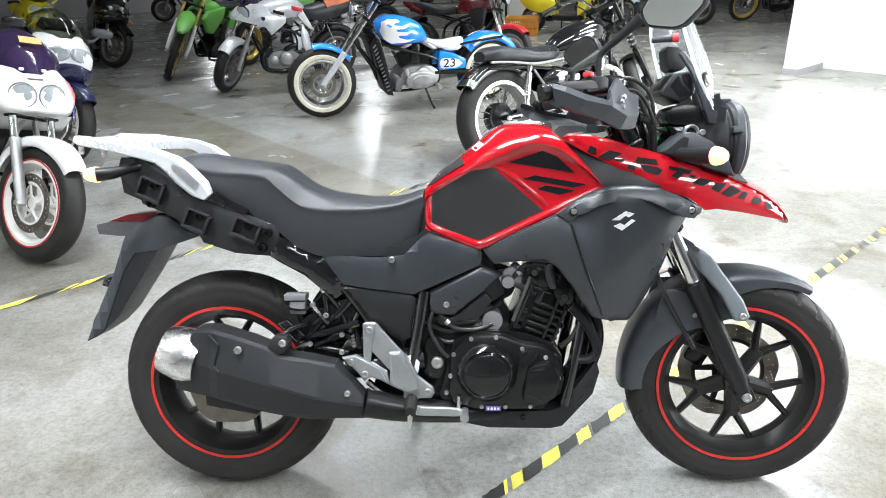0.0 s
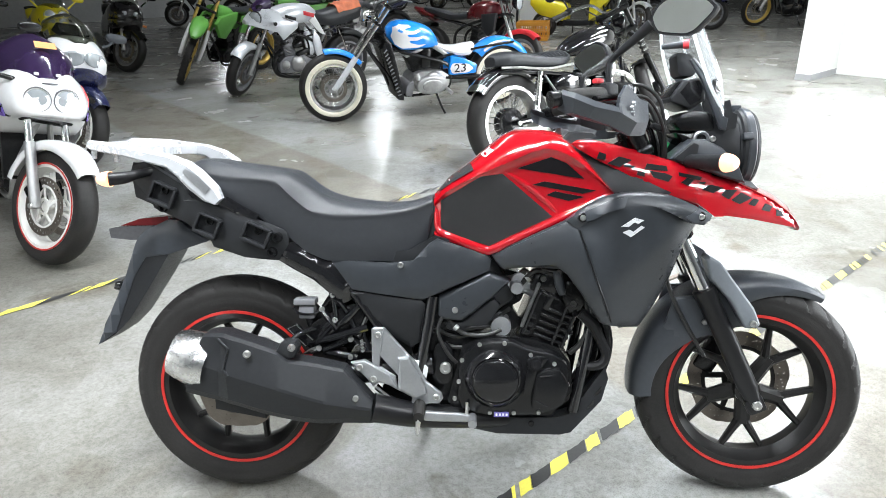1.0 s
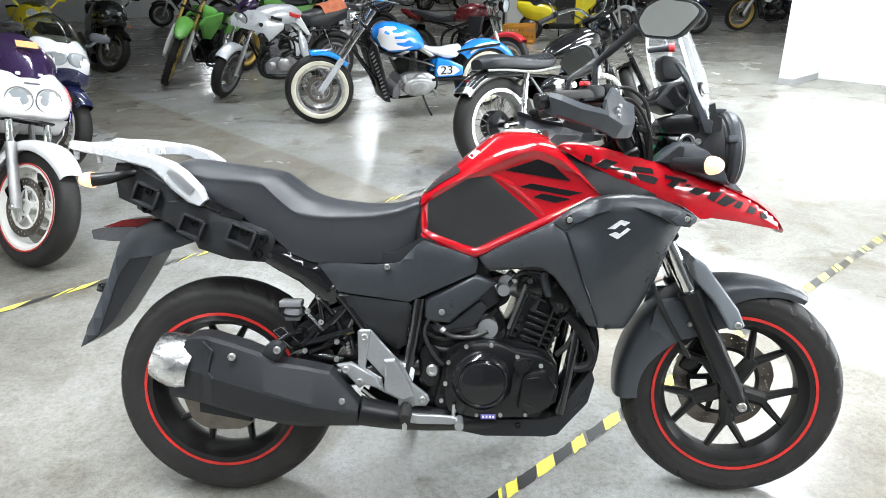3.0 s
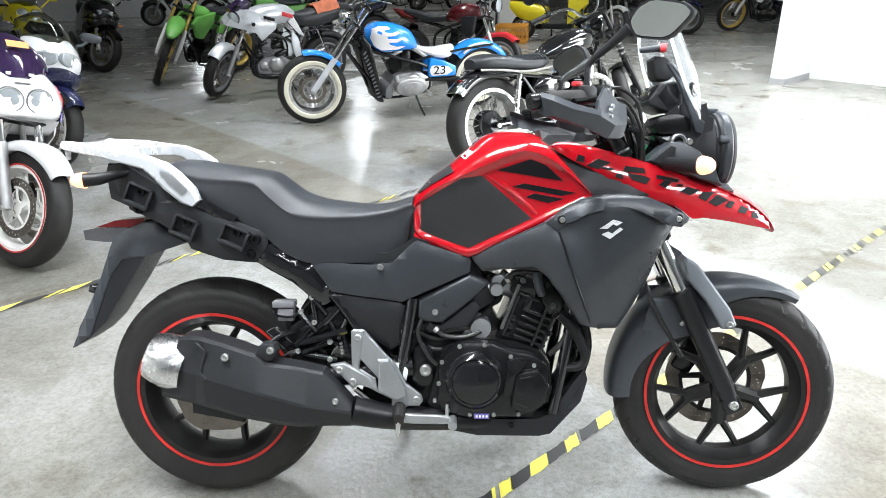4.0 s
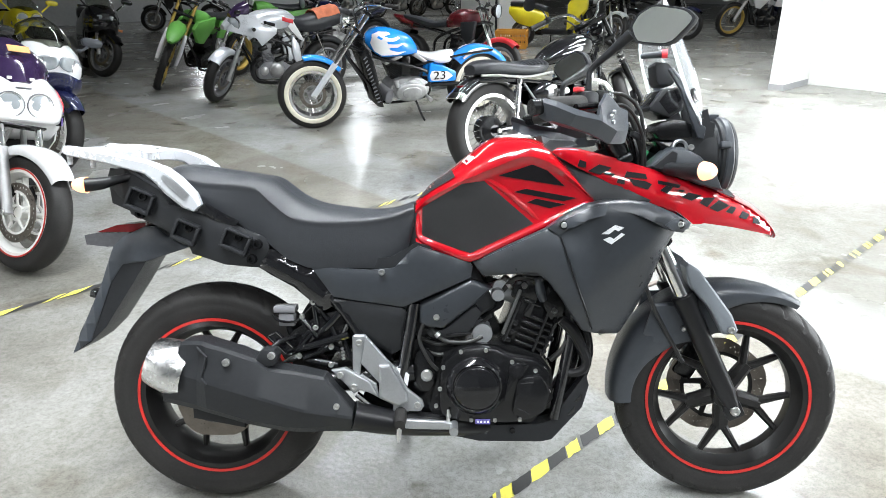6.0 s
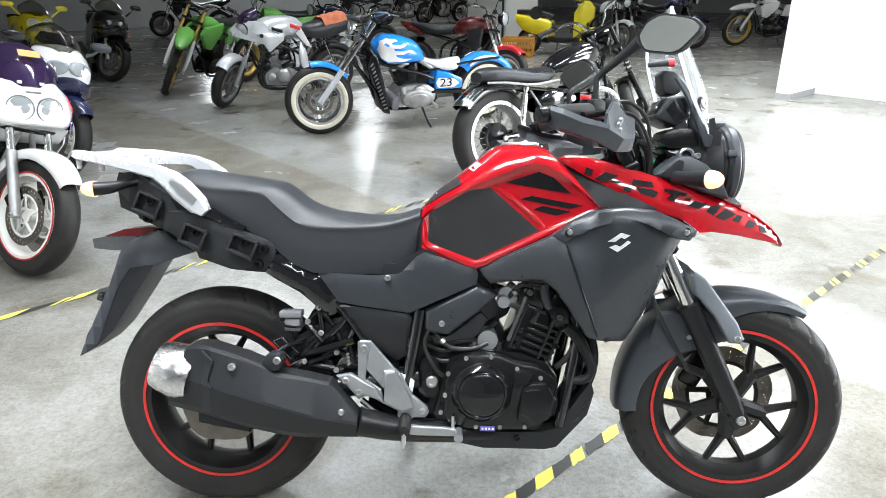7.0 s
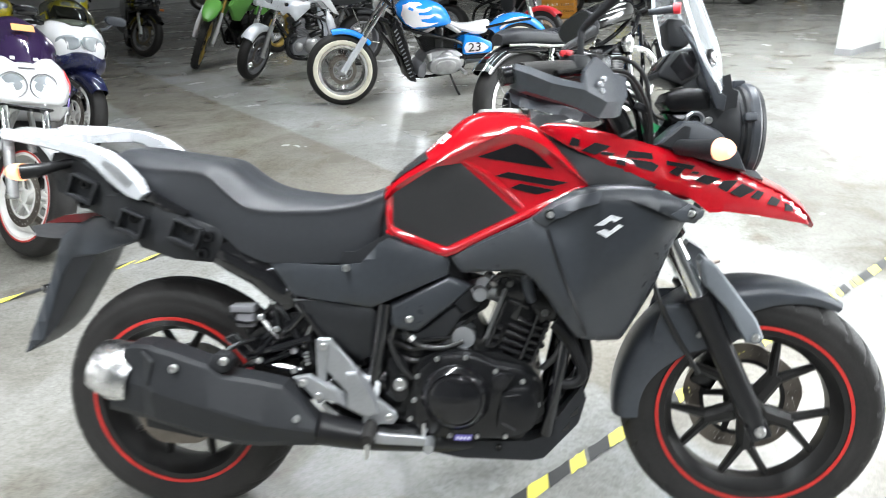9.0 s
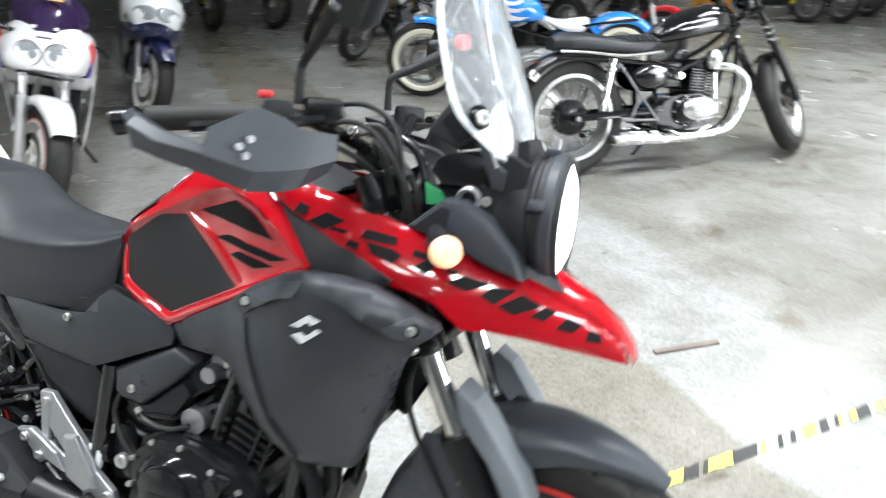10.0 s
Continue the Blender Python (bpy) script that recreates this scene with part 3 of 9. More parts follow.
def steered(bm):
    return place_mesh(bm, UNSTEER)


# wheels
rear_wheel = wheel(moto, "rear_wheel", Matrix.Translation((0, 0, 0.314)), 0.314, 0.140, 0.2135, WHEEL_BLACK, "cast", RED_STRIPE, "black cast wheel with a red rim stripe", None, None, 0.0035, 320, spin=0.3)
d = part("brake_disc", place_mesh(disc_mesh(0.120, 0.080, -0.062, wave=0.004), Matrix.Translation((0, 0, 0.314))), DISC, rear_wheel)
part("sprocket", place_mesh(disc_mesh(0.115, 0.03, 0.075, 0.006, holes=False), Matrix.Translation((0, 0, 0.314))), STEEL, rear_wheel)
front_wheel = wheel(moto, "front_wheel", STEER, 0.304, 0.110, 0.2135, WHEEL_BLACK, "cast", RED_STRIPE, "black cast wheel with a red rim stripe", 0.140, None, 0.006, 320, disc_y=0.058, spin=0.95, one_disc=True)

# seat
SEAT_TOP = [(-0.115, 0.945), (-0.07, 0.960), (0.04, 0.946), (0.13, 0.932), (0.172, 0.924), (0.192, 0.912), (0.245, 0.872), (0.30, 0.850), (0.36, 0.840), (0.43, 0.833), (0.50, 0.838), (0.558, 0.856)]
SEAT_LOW = [(-0.115, 0.915), (-0.035, 0.872), (0.03, 0.842), (0.108, 0.801), (0.18, 0.754), (0.225, 0.714), (0.28, 0.690), (0.45, 0.687), (0.508, 0.694), (0.545, 0.73), (0.562, 0.80)]
SEAT_RIDGE = [(-0.115, 0.935), (-0.05, 0.925), (0.0, 0.914), (0.15, 0.900), (0.185, 0.868), (0.25, 0.821), (0.40, 0.812), (0.50, 0.822), (0.56, 0.842)]
SEAT_W = [(-0.115, 0.055), (-0.08, 0.085), (0.0, 0.108), (0.10, 0.120), (0.2, 0.126), (0.3, 0.130), (0.42, 0.124), (0.50, 0.106), (0.562, 0.088)]


def seat_section(x):
    w, zt, zr, zb = curve_table(SEAT_W, x), curve_table(SEAT_TOP, x), curve_table(SEAT_RIDGE, x), lerp_table(SEAT_LOW, x)
    zb = min(zb, zr - 0.012)
    pts = [(0.0, zt - 0.005), (w * 0.3, zt), (w * 0.55, zt - 0.002), (w * 0.74, zt - (zt - zr) * 0.22), (w * 0.87, zt - (zt - zr) * 0.55), (w * 0.955, zr + 0.003), (w * 0.985, zr - 0.002), (w * 0.975, zr - 0.008), (w * 0.972, zr - 0.018),
           (w, zr - (zr - zb) * 0.45), (w * 1.0, zr - (zr - zb) * 0.75), (w * 0.97, zb), (w * 0.85, zb + 0.004), (0.0, zb + 0.012)]
    return pts


part("seat", loft_half(bmesh.new(), steps(-0.115, 0.562, 52), seat_section), VINYL, moto, "black grained two-step seat", sharp=0.9)

# tank
TANK_TOP = [(0.566, 0.862), (0.60, 0.899), (0.67, 0.952), (0.715, 0.990), (0.757, 1.020), (0.80, 1.030), (0.86, 1.028), (0.91, 1.012), (0.96, 0.960), (1.022, 0.876)]
TANK_LOW = [(0.566, 0.755), (0.60, 0.741), (0.711, 0.704), (0.916, 0.805), (1.022, 0.858)]
TANK_W = [(0.566, 0.085), (0.60, 0.105), (0.66, 0.118), (0.74, 0.128), (0.82, 0.142), (0.90, 0.160), (1.022, 0.172)]
TANK_SH = [(0.566, 0.835), (0.60, 0.868), (0.67, 0.906), (0.76, 0.945), (0.85, 0.978), (0.91, 0.962), (0.96, 0.925), (1.022, 0.868)]


def tank_y(x, z):
    """Half the tank's width at height z."""
    w, zt, zs, zb = lerp_table(TANK_W, x), curve_table(TANK_TOP, x), curve_table(TANK_SH, x), lerp_table(TANK_LOW, x)
    if z >= zs:
        k = min(1.0, (z - zs) / max(zt - zs, 1e-4))
        return w * (0.28 + 0.75 * math.sqrt(max(0.0, 1 - k ** 1.7)))
    k = (zs - z) / max(zs - zb, 1e-4)
    lipk = max(0.0, (k - 0.84) / 0.16)
    dish = min(1.0, k / 0.10) * (1 - 0.6 * lipk)
    return w * 1.03 - 0.009 * dish + 0.004 * lipk


def tank_section(x):
    zt, zs, zb = curve_table(TANK_TOP, x), curve_table(TANK_SH, x), lerp_table(TANK_LOW, x)
    zs = min(zs, zt - 0.004)
    pts = [(0.0, zt + 0.002)]
    for k in (1.0, 0.97, 0.88, 0.72, 0.5, 0.25):
        z = zs + (zt - zs) * k
        pts.append((tank_y(x, z), z))
    for k in (0.0, 0.03, 0.10, 0.25, 0.5, 0.75, 0.84, 0.90, 0.97, 1.0):
        z = zs + (zb - zs) * k
        pts.append((tank_y(x, z), z))
    pts += [(tank_y(x, zb) - 0.012, zb - 0.004), (0.03, zb)]
    return pts


part("fuel_tank", loft_half(bmesh.new(), steps(0.566, 1.022, 48), tank_section), RED, moto, "glossy red fuel tank", sharp=0.62)
RIM_LINE = [(0.574, 0.862), (0.575, 0.800), (0.580, 0.766), (0.604, 0.752), (0.655, 0.734), (0.711, 0.716), (0.770, 0.742), (0.840, 0.776), (0.915, 0.813), (0.965, 0.838), (1.008, 0.860)]
sided("tank_rim", lambda s: tube(bmesh.new(), [(x, s * (tank_y(x, z) - 0.004), z) for x, z in RIM_LINE], [0.007, 0.010, 0.0115, 0.0115, 0.0115, 0.0115, 0.0115, 0.0115, 0.0115, 0.011, 0.008], 12), RED, moto, "rounded red tank edge")
RIDGE_LINE = [(0.752, 0.921), (0.800, 0.893), (0.850, 0.851), (0.885, 0.818)]
sided("tank_ridge", lambda s: tube(bmesh.new(), [(x, s * (tank_y(x, z) - 0.003), z) for x, z in RIDGE_LINE], [0.004, 0.009, 0.009, 0.004], 12), RED, moto)
proud = lambda dy: (lambda x, z: tank_y(x, z) + dy)
sided("knee_pad", lambda s: panel([(0.585, 0.846), (0.583, 0.766), (0.712, 0.728), (0.872, 0.808), (0.747, 0.916), (0.690, 0.909)], proud(0.003), 0.003, 0.02, 0.002, 0.004, (s,)), PAD, moto, "black hexagonal rubber knee pad")
sided("tank_rear_pad", lambda s: panel([(0.573, 0.868), (0.605, 0.905), (0.662, 0.944), (0.672, 0.927), (0.612, 0.892), (0.590, 0.876)], proud(0.006), 0.005, 0.007, 0.001, 0, (s,)), PAD, moto)
sided("tank_decal", lambda s: panel([(0.784, 0.930), (0.868, 0.958), (0.905, 0.943), (0.950, 0.903)], proud(0.002), 0.002, 0.012, 0.0, 0, (s,)), DECAL, moto, "black triangular tank graphic")
sided("tank_decal", lambda s: panel([(0.822, 0.888), (0.852, 0.897), (0.980, 0.874), (0.945, 0.866)], proud(0.002), 0.002, 0.012, 0.0, 0, (s,)), DECAL, moto)
sided("tank_decal", lambda s: panel([(0.856, 0.862), (0.878, 0.872), (0.952, 0.858), (0.912, 0.848)], proud(0.002), 0.002, 0.012, 0.0, 0, (s,)), DECAL, moto)
part("tank_label", panel([(0.690, 0.966), (0.712, 0.984), (0.724, 0.976), (0.702, 0.958)], proud(0.002), 0.002, 0.012, 0.0, 0), WHITE_TXT, moto, "small white warning label")
bm = lathe(bmesh.new(), [(0.0, 0.020), (0.045, 0.020), (0.052, 0.014), (0.056, 0.0)], pose(0.83, 0, 1.016, 90, 0, 0) @ Matrix(), 32)
part("filler_cap", bm, STEEL, moto, "silver filler cap")

part("tank_foot", block(bmesh.new(), (0.566, 0, 0.775), (0.06, 0.165, 0.13), None, 0.012), PLASTIC, moto)

# dark trim between tank and beak
TRIM_Y = lambda x, z: 0.166 - max(0.0, z - 0.87) * 0.32
sided("tank_trim", lambda s: panel([(0.888, 0.996), (0.914, 1.020), (0.972, 1.018), (0.986, 1.008), (0.930, 1.000), (0.955, 0.972), (1.000, 0.950), (1.060, 0.920), (1.130, 0.884), (1.165, 0.868), (1.150, 0.852), (1.05, 0.858), (1.018, 0.867), (0.935, 0.948)], TRIM_Y, 0.010, 0.02, 0.003, 0.004, (s,)), PLASTIC, moto)
part("tank_trim_top", loft_half(bmesh.new(), steps(0.90, 1.02, 6), lambda x: [(0.0, 1.035 - (x - 0.9) * 0.35), (0.06, 1.032 - (x - 0.9) * 0.35), (0.095, 1.012 - (x - 0.9) * 0.3), (0.10, 0.985), (0.0, 0.98)]), PLASTIC, moto)

# side cover under the seat
SIDE_Y = lambda x, z: 0.124 + 0.012 * math.sin(max(0, min(1, (x - 0.26) / 0.46)) * math.pi) - max(0, 0.60 - z) * 0.12
sided("side_cover", lambda s: panel([(0.290, 0.692), (0.348, 0.612), (0.534, 0.585), (0.712, 0.662), (0.718, 0.690), (0.712, 0.702), (0.576, 0.748), (0.555, 0.735), (0.512, 0.690), (0.45, 0.684)], SIDE_Y, 0.008, 0.025, 0.004, 0.0, (s,)), PANEL, moto, "satin black side cover")
sided("side_cover_liner", lambda s: panel([(0.272, 0.70), (0.345, 0.600), (0.400, 0.535), (0.500, 0.462), (0.530, 0.575), (0.705, 0.665), (0.700, 0.715), (0.570, 0.755), (0.50, 0.715), (0.40, 0.71)], lambda x, z: SIDE_Y(x, z) - 0.022, 0.004, 0.08, 0, 0, (s,)), PLASTIC, moto)
sided("lower_side_cover", lambda s: panel([(0.338, 0.608), (0.530, 0.582), (0.542, 0.570), (0.524, 0.462), (0.500, 0.448), (0.395, 0.520)], lambda x, z: SIDE_Y(x, z) - 0.004 + 0.012 * max(0, (0.53 - x)) , 0.008, 0.025, 0.006, 0.008, (s,)), PLASTIC, moto)
for s in (-1, 1):
    part("air_box_cover", prism(bmesh.new(), [(0.576, 0.588), (0.714, 0.657), (0.768, 0.634), (0.724, 0.590), (0.640, 0.523), (0.592, 0.528), (0.576, 0.540)], s * 0.07, s * 0.124, 0.012, 3), PANEL, moto)
part("air_box_lower", prism(bmesh.new(), rounded([(0.590, 0.522), (0.640, 0.516), (0.725, 0.585), (0.745, 0.565), (0.725, 0.535), (0.700, 0.500), (0.640, 0.488), (0.600, 0.498)], 0.12), -0.06, -0.108, 0.006), PLASTIC, moto)
part("air_box_latch", prism(bmesh.new(), rounded([(0.645, 0.497), (0.648, 0.508), (0.715, 0.514), (0.716, 0.503)], 0.25), -0.106, -0.114, 0.003), ENGINE, moto)
part("air_box", place_mesh(block(bmesh.new(), (0, 0, 0), (0.24, 0.17, 0.15), None, 0.02), pose(0.65, 0, 0.585, 0, -28, 0)), PLASTIC, moto)
bolts([(0.480, -0.139, 0.680), (0.480, 0.139, 0.680)], 0.0085, 0.006, STEEL, moto)
bolts([(0.622, -0.124, 0.556)], 0.0085, 0.006, STEEL, moto)

# shroud panel over the radiator
SHROUD_W = [(0.70, 0.118), (0.80, 0.160), (0.939, 0.205), (1.05, 0.231), (1.15, 0.222), (1.225, 0.188), (1.262, 0.174)]


def shroud_y(x, z):
    """Half width of the shroud: bowed, with a crease running down and forward and a raised facet ahead of it."""
    low = max(0.0, 0.74 - z)
    y = curve_table(SHROUD_W, x) - 0.13 * low * low / (low + 0.04)
    crease = lerp_table([(0.50, 1.040), (0.654, 0.976), (0.767, 0.938), (0.83, 0.915)], z)
    d = x - crease
    y -= 0.36 * max(0.0, 0.660 + (x - 1.03) * 0.85 - z)
    y += 0.013 * max(0.0, 1 - abs(d) / (0.055 if d > 0 else 0.10)) * max(0.0, min(1.0, (0.80 - z) / 0.05))
    return y


sided("side_shroud", lambda s: panel([(0.717, 0.706), (0.905, 0.804), (0.945, 0.822), (0.995, 0.848), (1.045, 0.860), (1.100, 0.858), (1.150, 0.846), (1.200, 0.824), (1.230, 0.812), (1.230, 0.795), (1.197, 0.737), (1.171, 0.652), (1.135, 0.573), (1.103, 0.513), (1.057, 0.519), (0.999, 0.531),
                            (0.970, 0.573), (0.940, 0.621), (0.906, 0.666), (0.879, 0.686), (0.813, 0.677), (0.746, 0.668), (0.727, 0.689)], shroud_y, 0.010, 0.018, 0.006, 0.007, (s,), 0.10), PANEL, moto, "satin black radiator shroud", sharp=0.8)
BAND_W = lambda x, z: curve_table([(0.89, 0.190), (0.95, 0.206), (1.05, 0.232), (1.15, 0.228), (1.22, 0.202), (1.27, 0.178)], x) + 0.010 - max(0.0, z - 0.825) * 0.55
sided("shroud_band", lambda s: panel([(0.902, 0.803), (0.950, 0.838), (0.994, 0.861), (1.040, 0.871), (1.095, 0.872), (1.150, 0.865), (1.205, 0.842), (1.250, 0.818), (1.256, 0.806), (1.236, 0.790), (1.200, 0.796), (1.150, 0.822), (1.100, 0.842), (1.048, 0.848), (0.998, 0.834), (0.962, 0.808), (0.930, 0.784)], lambda x, z: BAND_W(x, z) + 0.003, 0.030, 0.02, 0.004, 0.004, (s,)), PANEL, moto, sharp=0.9)
sided("shroud_wing", lambda s: panel([(0.720, 0.704), (0.903, 0.798), (0.930, 0.780), (0.950, 0.728), (0.976, 0.654), (1.000, 0.594), (1.022, 0.536), (1.004, 0.533), (0.974, 0.575), (0.944, 0.623), (0.908, 0.668), (0.879, 0.690), (0.813, 0.681), (0.748, 0.672), (0.730, 0.690)], lambda x, z: shroud_y(x, z) + 0.004, 0.016, 0.022, 0.004, 0.0, (s,)), PANEL, moto)
sided("shroud_liner", lambda s: panel([(0.735, 0.702), (0.905, 0.792), (1.000, 0.830), (1.130, 0.835), (1.215, 0.800), (1.190, 0.737), (1.160, 0.652), (1.125, 0.573), (1.095, 0.523), (1.010, 0.540), (0.952, 0.625), (0.915, 0.675), (0.760, 0.676)], lambda x, z: shroud_y(x, z) - 0.016, 0.004, 0.06, 0, 0, (s,)), PLASTIC, moto)
sided("shroud_seam", lambda s: tube(bmesh.new(), [(x, s * (shroud_y(x, z) + 0.0035), z) for x, z in ((0.934, 0.780), (0.950, 0.730), (0.977, 0.654), (1.000, 0.596), (1.022, 0.540))], 0.0028, 6), SATIN, moto)
# lighter grey overlays put the lit look of the band's end facets into colour
sided("band_end", lambda s: panel([(0.934, 0.800), (0.944, 0.826), (0.998, 0.851), (1.046, 0.862), (1.036, 0.836), (0.998, 0.826), (0.966, 0.806)], lambda x, z: BAND_W(x, z) + 0.006, 0.006, 0.02, 0.002, 0.002, (s,)), PLASTIC_GREY, moto, "shroud band end, coloured lighter grey for its lit facets")
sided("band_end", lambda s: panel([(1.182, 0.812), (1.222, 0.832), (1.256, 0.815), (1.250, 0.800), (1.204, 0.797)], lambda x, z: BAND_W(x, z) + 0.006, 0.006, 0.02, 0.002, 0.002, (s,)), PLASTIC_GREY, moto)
sided("shroud_tab", lambda s: prism(bmesh.new(), [(1.186, 0.735), (1.176, 0.735), (1.160, 0.690), (1.148, 0.628), (1.154, 0.618), (1.164, 0.640), (1.176, 0.680)], s * 0.150, s * 0.162, 0.003), PLASTIC, moto)
for q in ([(1.030, 0.790), (1.062, 0.812), (1.084, 0.806), (1.070, 0.797), (1.062, 0.801), (1.048, 0.790)], [(1.034, 0.776), (1.050, 0.783), (1.060, 0.778), (1.078, 0.793), (1.086, 0.789), (1.054, 0.765)]):
    sided("emblem", lambda s: panel(q, lambda x, z: shroud_y(x, z) + 0.004, 0.004, 0.02, 0.001, 0, (s,)), BADGE, moto, "plain silver emblem shape")
for x, z in ((0.940, 0.811), (1.225, 0.812)):
    for s in (-1, 1):
        y = BAND_W(x, z)
        part("bolt", knob(bmesh.new(), (x, s * y, z), 0.012, 0.006, (0, s, 0)), ENGINE, moto)
        part("bolt", knob(bmesh.new(), (x, s * (y + 0.003), z), 0.0075, 0.006, (0, s, 0)), STEEL, moto)

# beak
BEAK_Y = [(0.90, 0.135), (1.05, 0.146), (1.15, 0.148), (1.28, 0.134), (1.40, 0.092), (1.50, 0.046), (1.545, 0.026)]
BEAK_LOW = [(0.90, 1.0), (0.934, 0.988), (0.976, 0.942), (1.048, 0.902), (1.142, 0.868), (1.286, 0.807), (1.545, 0.765)]
BEAK_HIGH = [(0.918, 1.003), (1.043, 0.986), (1.185, 0.946), (1.333, 0.897), (1.404, 0.866), (1.463, 0.838), (1.507, 0.808), (1.53, 0.768)]


def beak_y(x, z):
    low, high = lerp_table(BEAK_LOW, x), lerp_table(BEAK_HIGH, x)
    k = max(0.0, min(1.0, (z - low) / max(high - low, 0.01)))
    return curve_table(BEAK_Y, x) + 0.010 - max(0.0, z - low) * 0.42 + 0.007 * math.sin(k * math.pi) * min(1.0, (high - low) / 0.08)


sided("beak_side", lambda s: panel([(0.918, 0.990), (0.932, 1.000), (0.975, 1.000), (1.043, 0.985), (1.110, 0.966), (1.185, 0.944), (1.333, 0.896), (1.404, 0.866), (1.463, 0.838), (1.507, 0.807), (1.526, 0.785), (1.530, 0.764), (1.456, 0.780), (1.390, 0.794), (1.315, 0.806), (1.282, 0.806), (1.235, 0.838), (1.200, 0.850), (1.142, 0.862), (1.120, 0.878), (1.045, 0.920), (0.985, 0.948), (0.938, 0.975)],
                      beak_y, 0.006, 0.016, 0.003, 0.006, (s,)), RED, moto, "glossy red beak with dark bars", sharp=0.9)
sided("beak_flank", lambda s: panel([(1.226, 0.866), (1.262, 0.860), (1.314, 0.814), (1.304, 0.805), (1.280, 0.805), (1.238, 0.838)], lambda x, z: beak_y(x, z) + 0.0035, 0.006, 0.05, 0.003, 0.005, (s,)), RED, moto, sharp=0.9)
bm = bmesh.new()
loops = []
for x, zt, zc in ((1.30, 0.907, 0.925), (1.36, 0.885, 0.903), (1.404, 0.866, 0.885), (1.463, 0.838, 0.853), (1.507, 0.807, 0.818), (1.528, 0.784, 0.790), (1.538, 0.764, 0.767)):
    y = max(0.004, beak_y(x, zt) + 0.001)
    loops.append([Vector((x, -y, zt)), Vector((x + 0.004, -y * 0.55, (zt + zc) / 2 + 0.006)), Vector((x + 0.006, 0, zc)), Vector((x + 0.004, y * 0.55, (zt + zc) / 2 + 0.006)), Vector((x, y, zt)), Vector((x, y * 0.8, zt - 0.008)), Vector((x, 0, zc - 0.012)), Vector((x, -y * 0.8, zt - 0.008))])
part("beak_top", rings(bm, loops), RED, moto, sharp=0.9)
sided("beak_insert", lambda s: panel([(1.17, 0.948), (1.30, 0.912), (1.40, 0.872), (1.42, 0.868), (1.40, 0.888), (1.33, 0.915), (1.20, 0.962)], lambda x, z: beak_y(x, z) - 0.002, 0.02, 0.02, 0.001, 0, (s,)), PLASTIC_GREY, moto)
bm = bmesh.new()
prism(bm, [(1.29, 0.800), (1.36, 0.798), (1.50, 0.772), (1.52, 0.768), (1.40, 0.83), (1.30, 0.86)], -0.03, 0.03)
part("beak_underside", bm, PLASTIC, moto)
# dark slanted bars along the beak, in place of the maker's lettering
for bar_shape in ([(0.988, 0.970), (1.005, 0.964), (1.002, 0.950), (0.981, 0.953)], [(1.038, 0.958), (1.071, 0.949), (1.038, 0.932), (1.007, 0.941)], [(1.051, 0.938), (1.078, 0.934), (1.073, 0.929), (1.047, 0.933)],
                  [(1.101, 0.926), (1.108, 0.940), (1.158, 0.933), (1.161, 0.920)], [(1.084, 0.921), (1.101, 0.918), (1.100, 0.907), (1.080, 0.912)], [(1.112, 0.922), (1.156, 0.915), (1.172, 0.907), (1.160, 0.894), (1.123, 0.905)],
                  [(1.189, 0.917), (1.253, 0.904), (1.245, 0.896), (1.189, 0.908)], [(1.211, 0.903), (1.229, 0.899), (1.212, 0.883), (1.193, 0.892)], [(1.246, 0.893), (1.262, 0.891), (1.256, 0.886), (1.242, 0.889)],
                  [(1.272, 0.885), (1.311, 0.876), (1.278, 0.864), (1.249, 0.874)], [(1.301, 0.858), (1.315, 0.871), (1.351, 0.870), (1.321, 0.847)], [(1.328, 0.845), (1.361, 0.863), (1.392, 0.848), (1.352, 0.834)],
                  [(1.397, 0.847), (1.413, 0.842), (1.397, 0.827), (1.377, 0.833)], [(1.432, 0.833), (1.454, 0.824), (1.441, 0.811), (1.417, 0.817)], [(1.466, 0.816), (1.483, 0.810), (1.486, 0.797), (1.462, 0.800)]):
    sided("beak_bar", lambda s: panel(bar_shape, lambda x, z: beak_y(x, z) + 0.0018, 0.002, 0.015, 0, 0, (s,)), DECAL, moto)

# head lamp, inner cowl and front indicators
HL = pose(1.362, 0, 0.976, 0, 4, -90) @ Matrix.Diagonal((1.12, 1.0, 1.12, 1.0))
part("headlight", lathe(bmesh.new(), [(0.0, -0.085), (0.050, -0.085), (0.074, -0.072), (0.084, -0.046), (0.0875, -0.034), (0.0885, -0.012), (0.0850, -0.008), (0.0850, -0.002), (0.0905, 0.002), (0.0915, 0.034), (0.087, 0.042), (0.083, 0.036)], HL, 56), PLASTIC, moto, "round headlight in a black housing, lit")
headlight = moto.children[-1]
part("bezel", lathe(bmesh.new(), [(0.0915, 0.010), (0.0945, 0.014), (0.0945, 0.028), (0.0915, 0.032)], HL, 56, closed=True), PLASTIC_GREY, headlight)
part("lens", lathe(bmesh.new(), [(0.0, 0.050), (0.030, 0.049), (0.060, 0.044), (0.083, 0.034)], HL, 48), HEADLAMP, headlight, "glowing white lens")
for k in range(5):
    a = radians(20 + 72 * k)
    part("lug", place_mesh(block(bmesh.new(), (0.093 * math.cos(a), 0.006, 0.093 * math.sin(a)), (0.016, 0.026, 0.016), Matrix.Rotation(-a, 4, "Y"), 0.003), HL), PLASTIC_GREY, headlight)
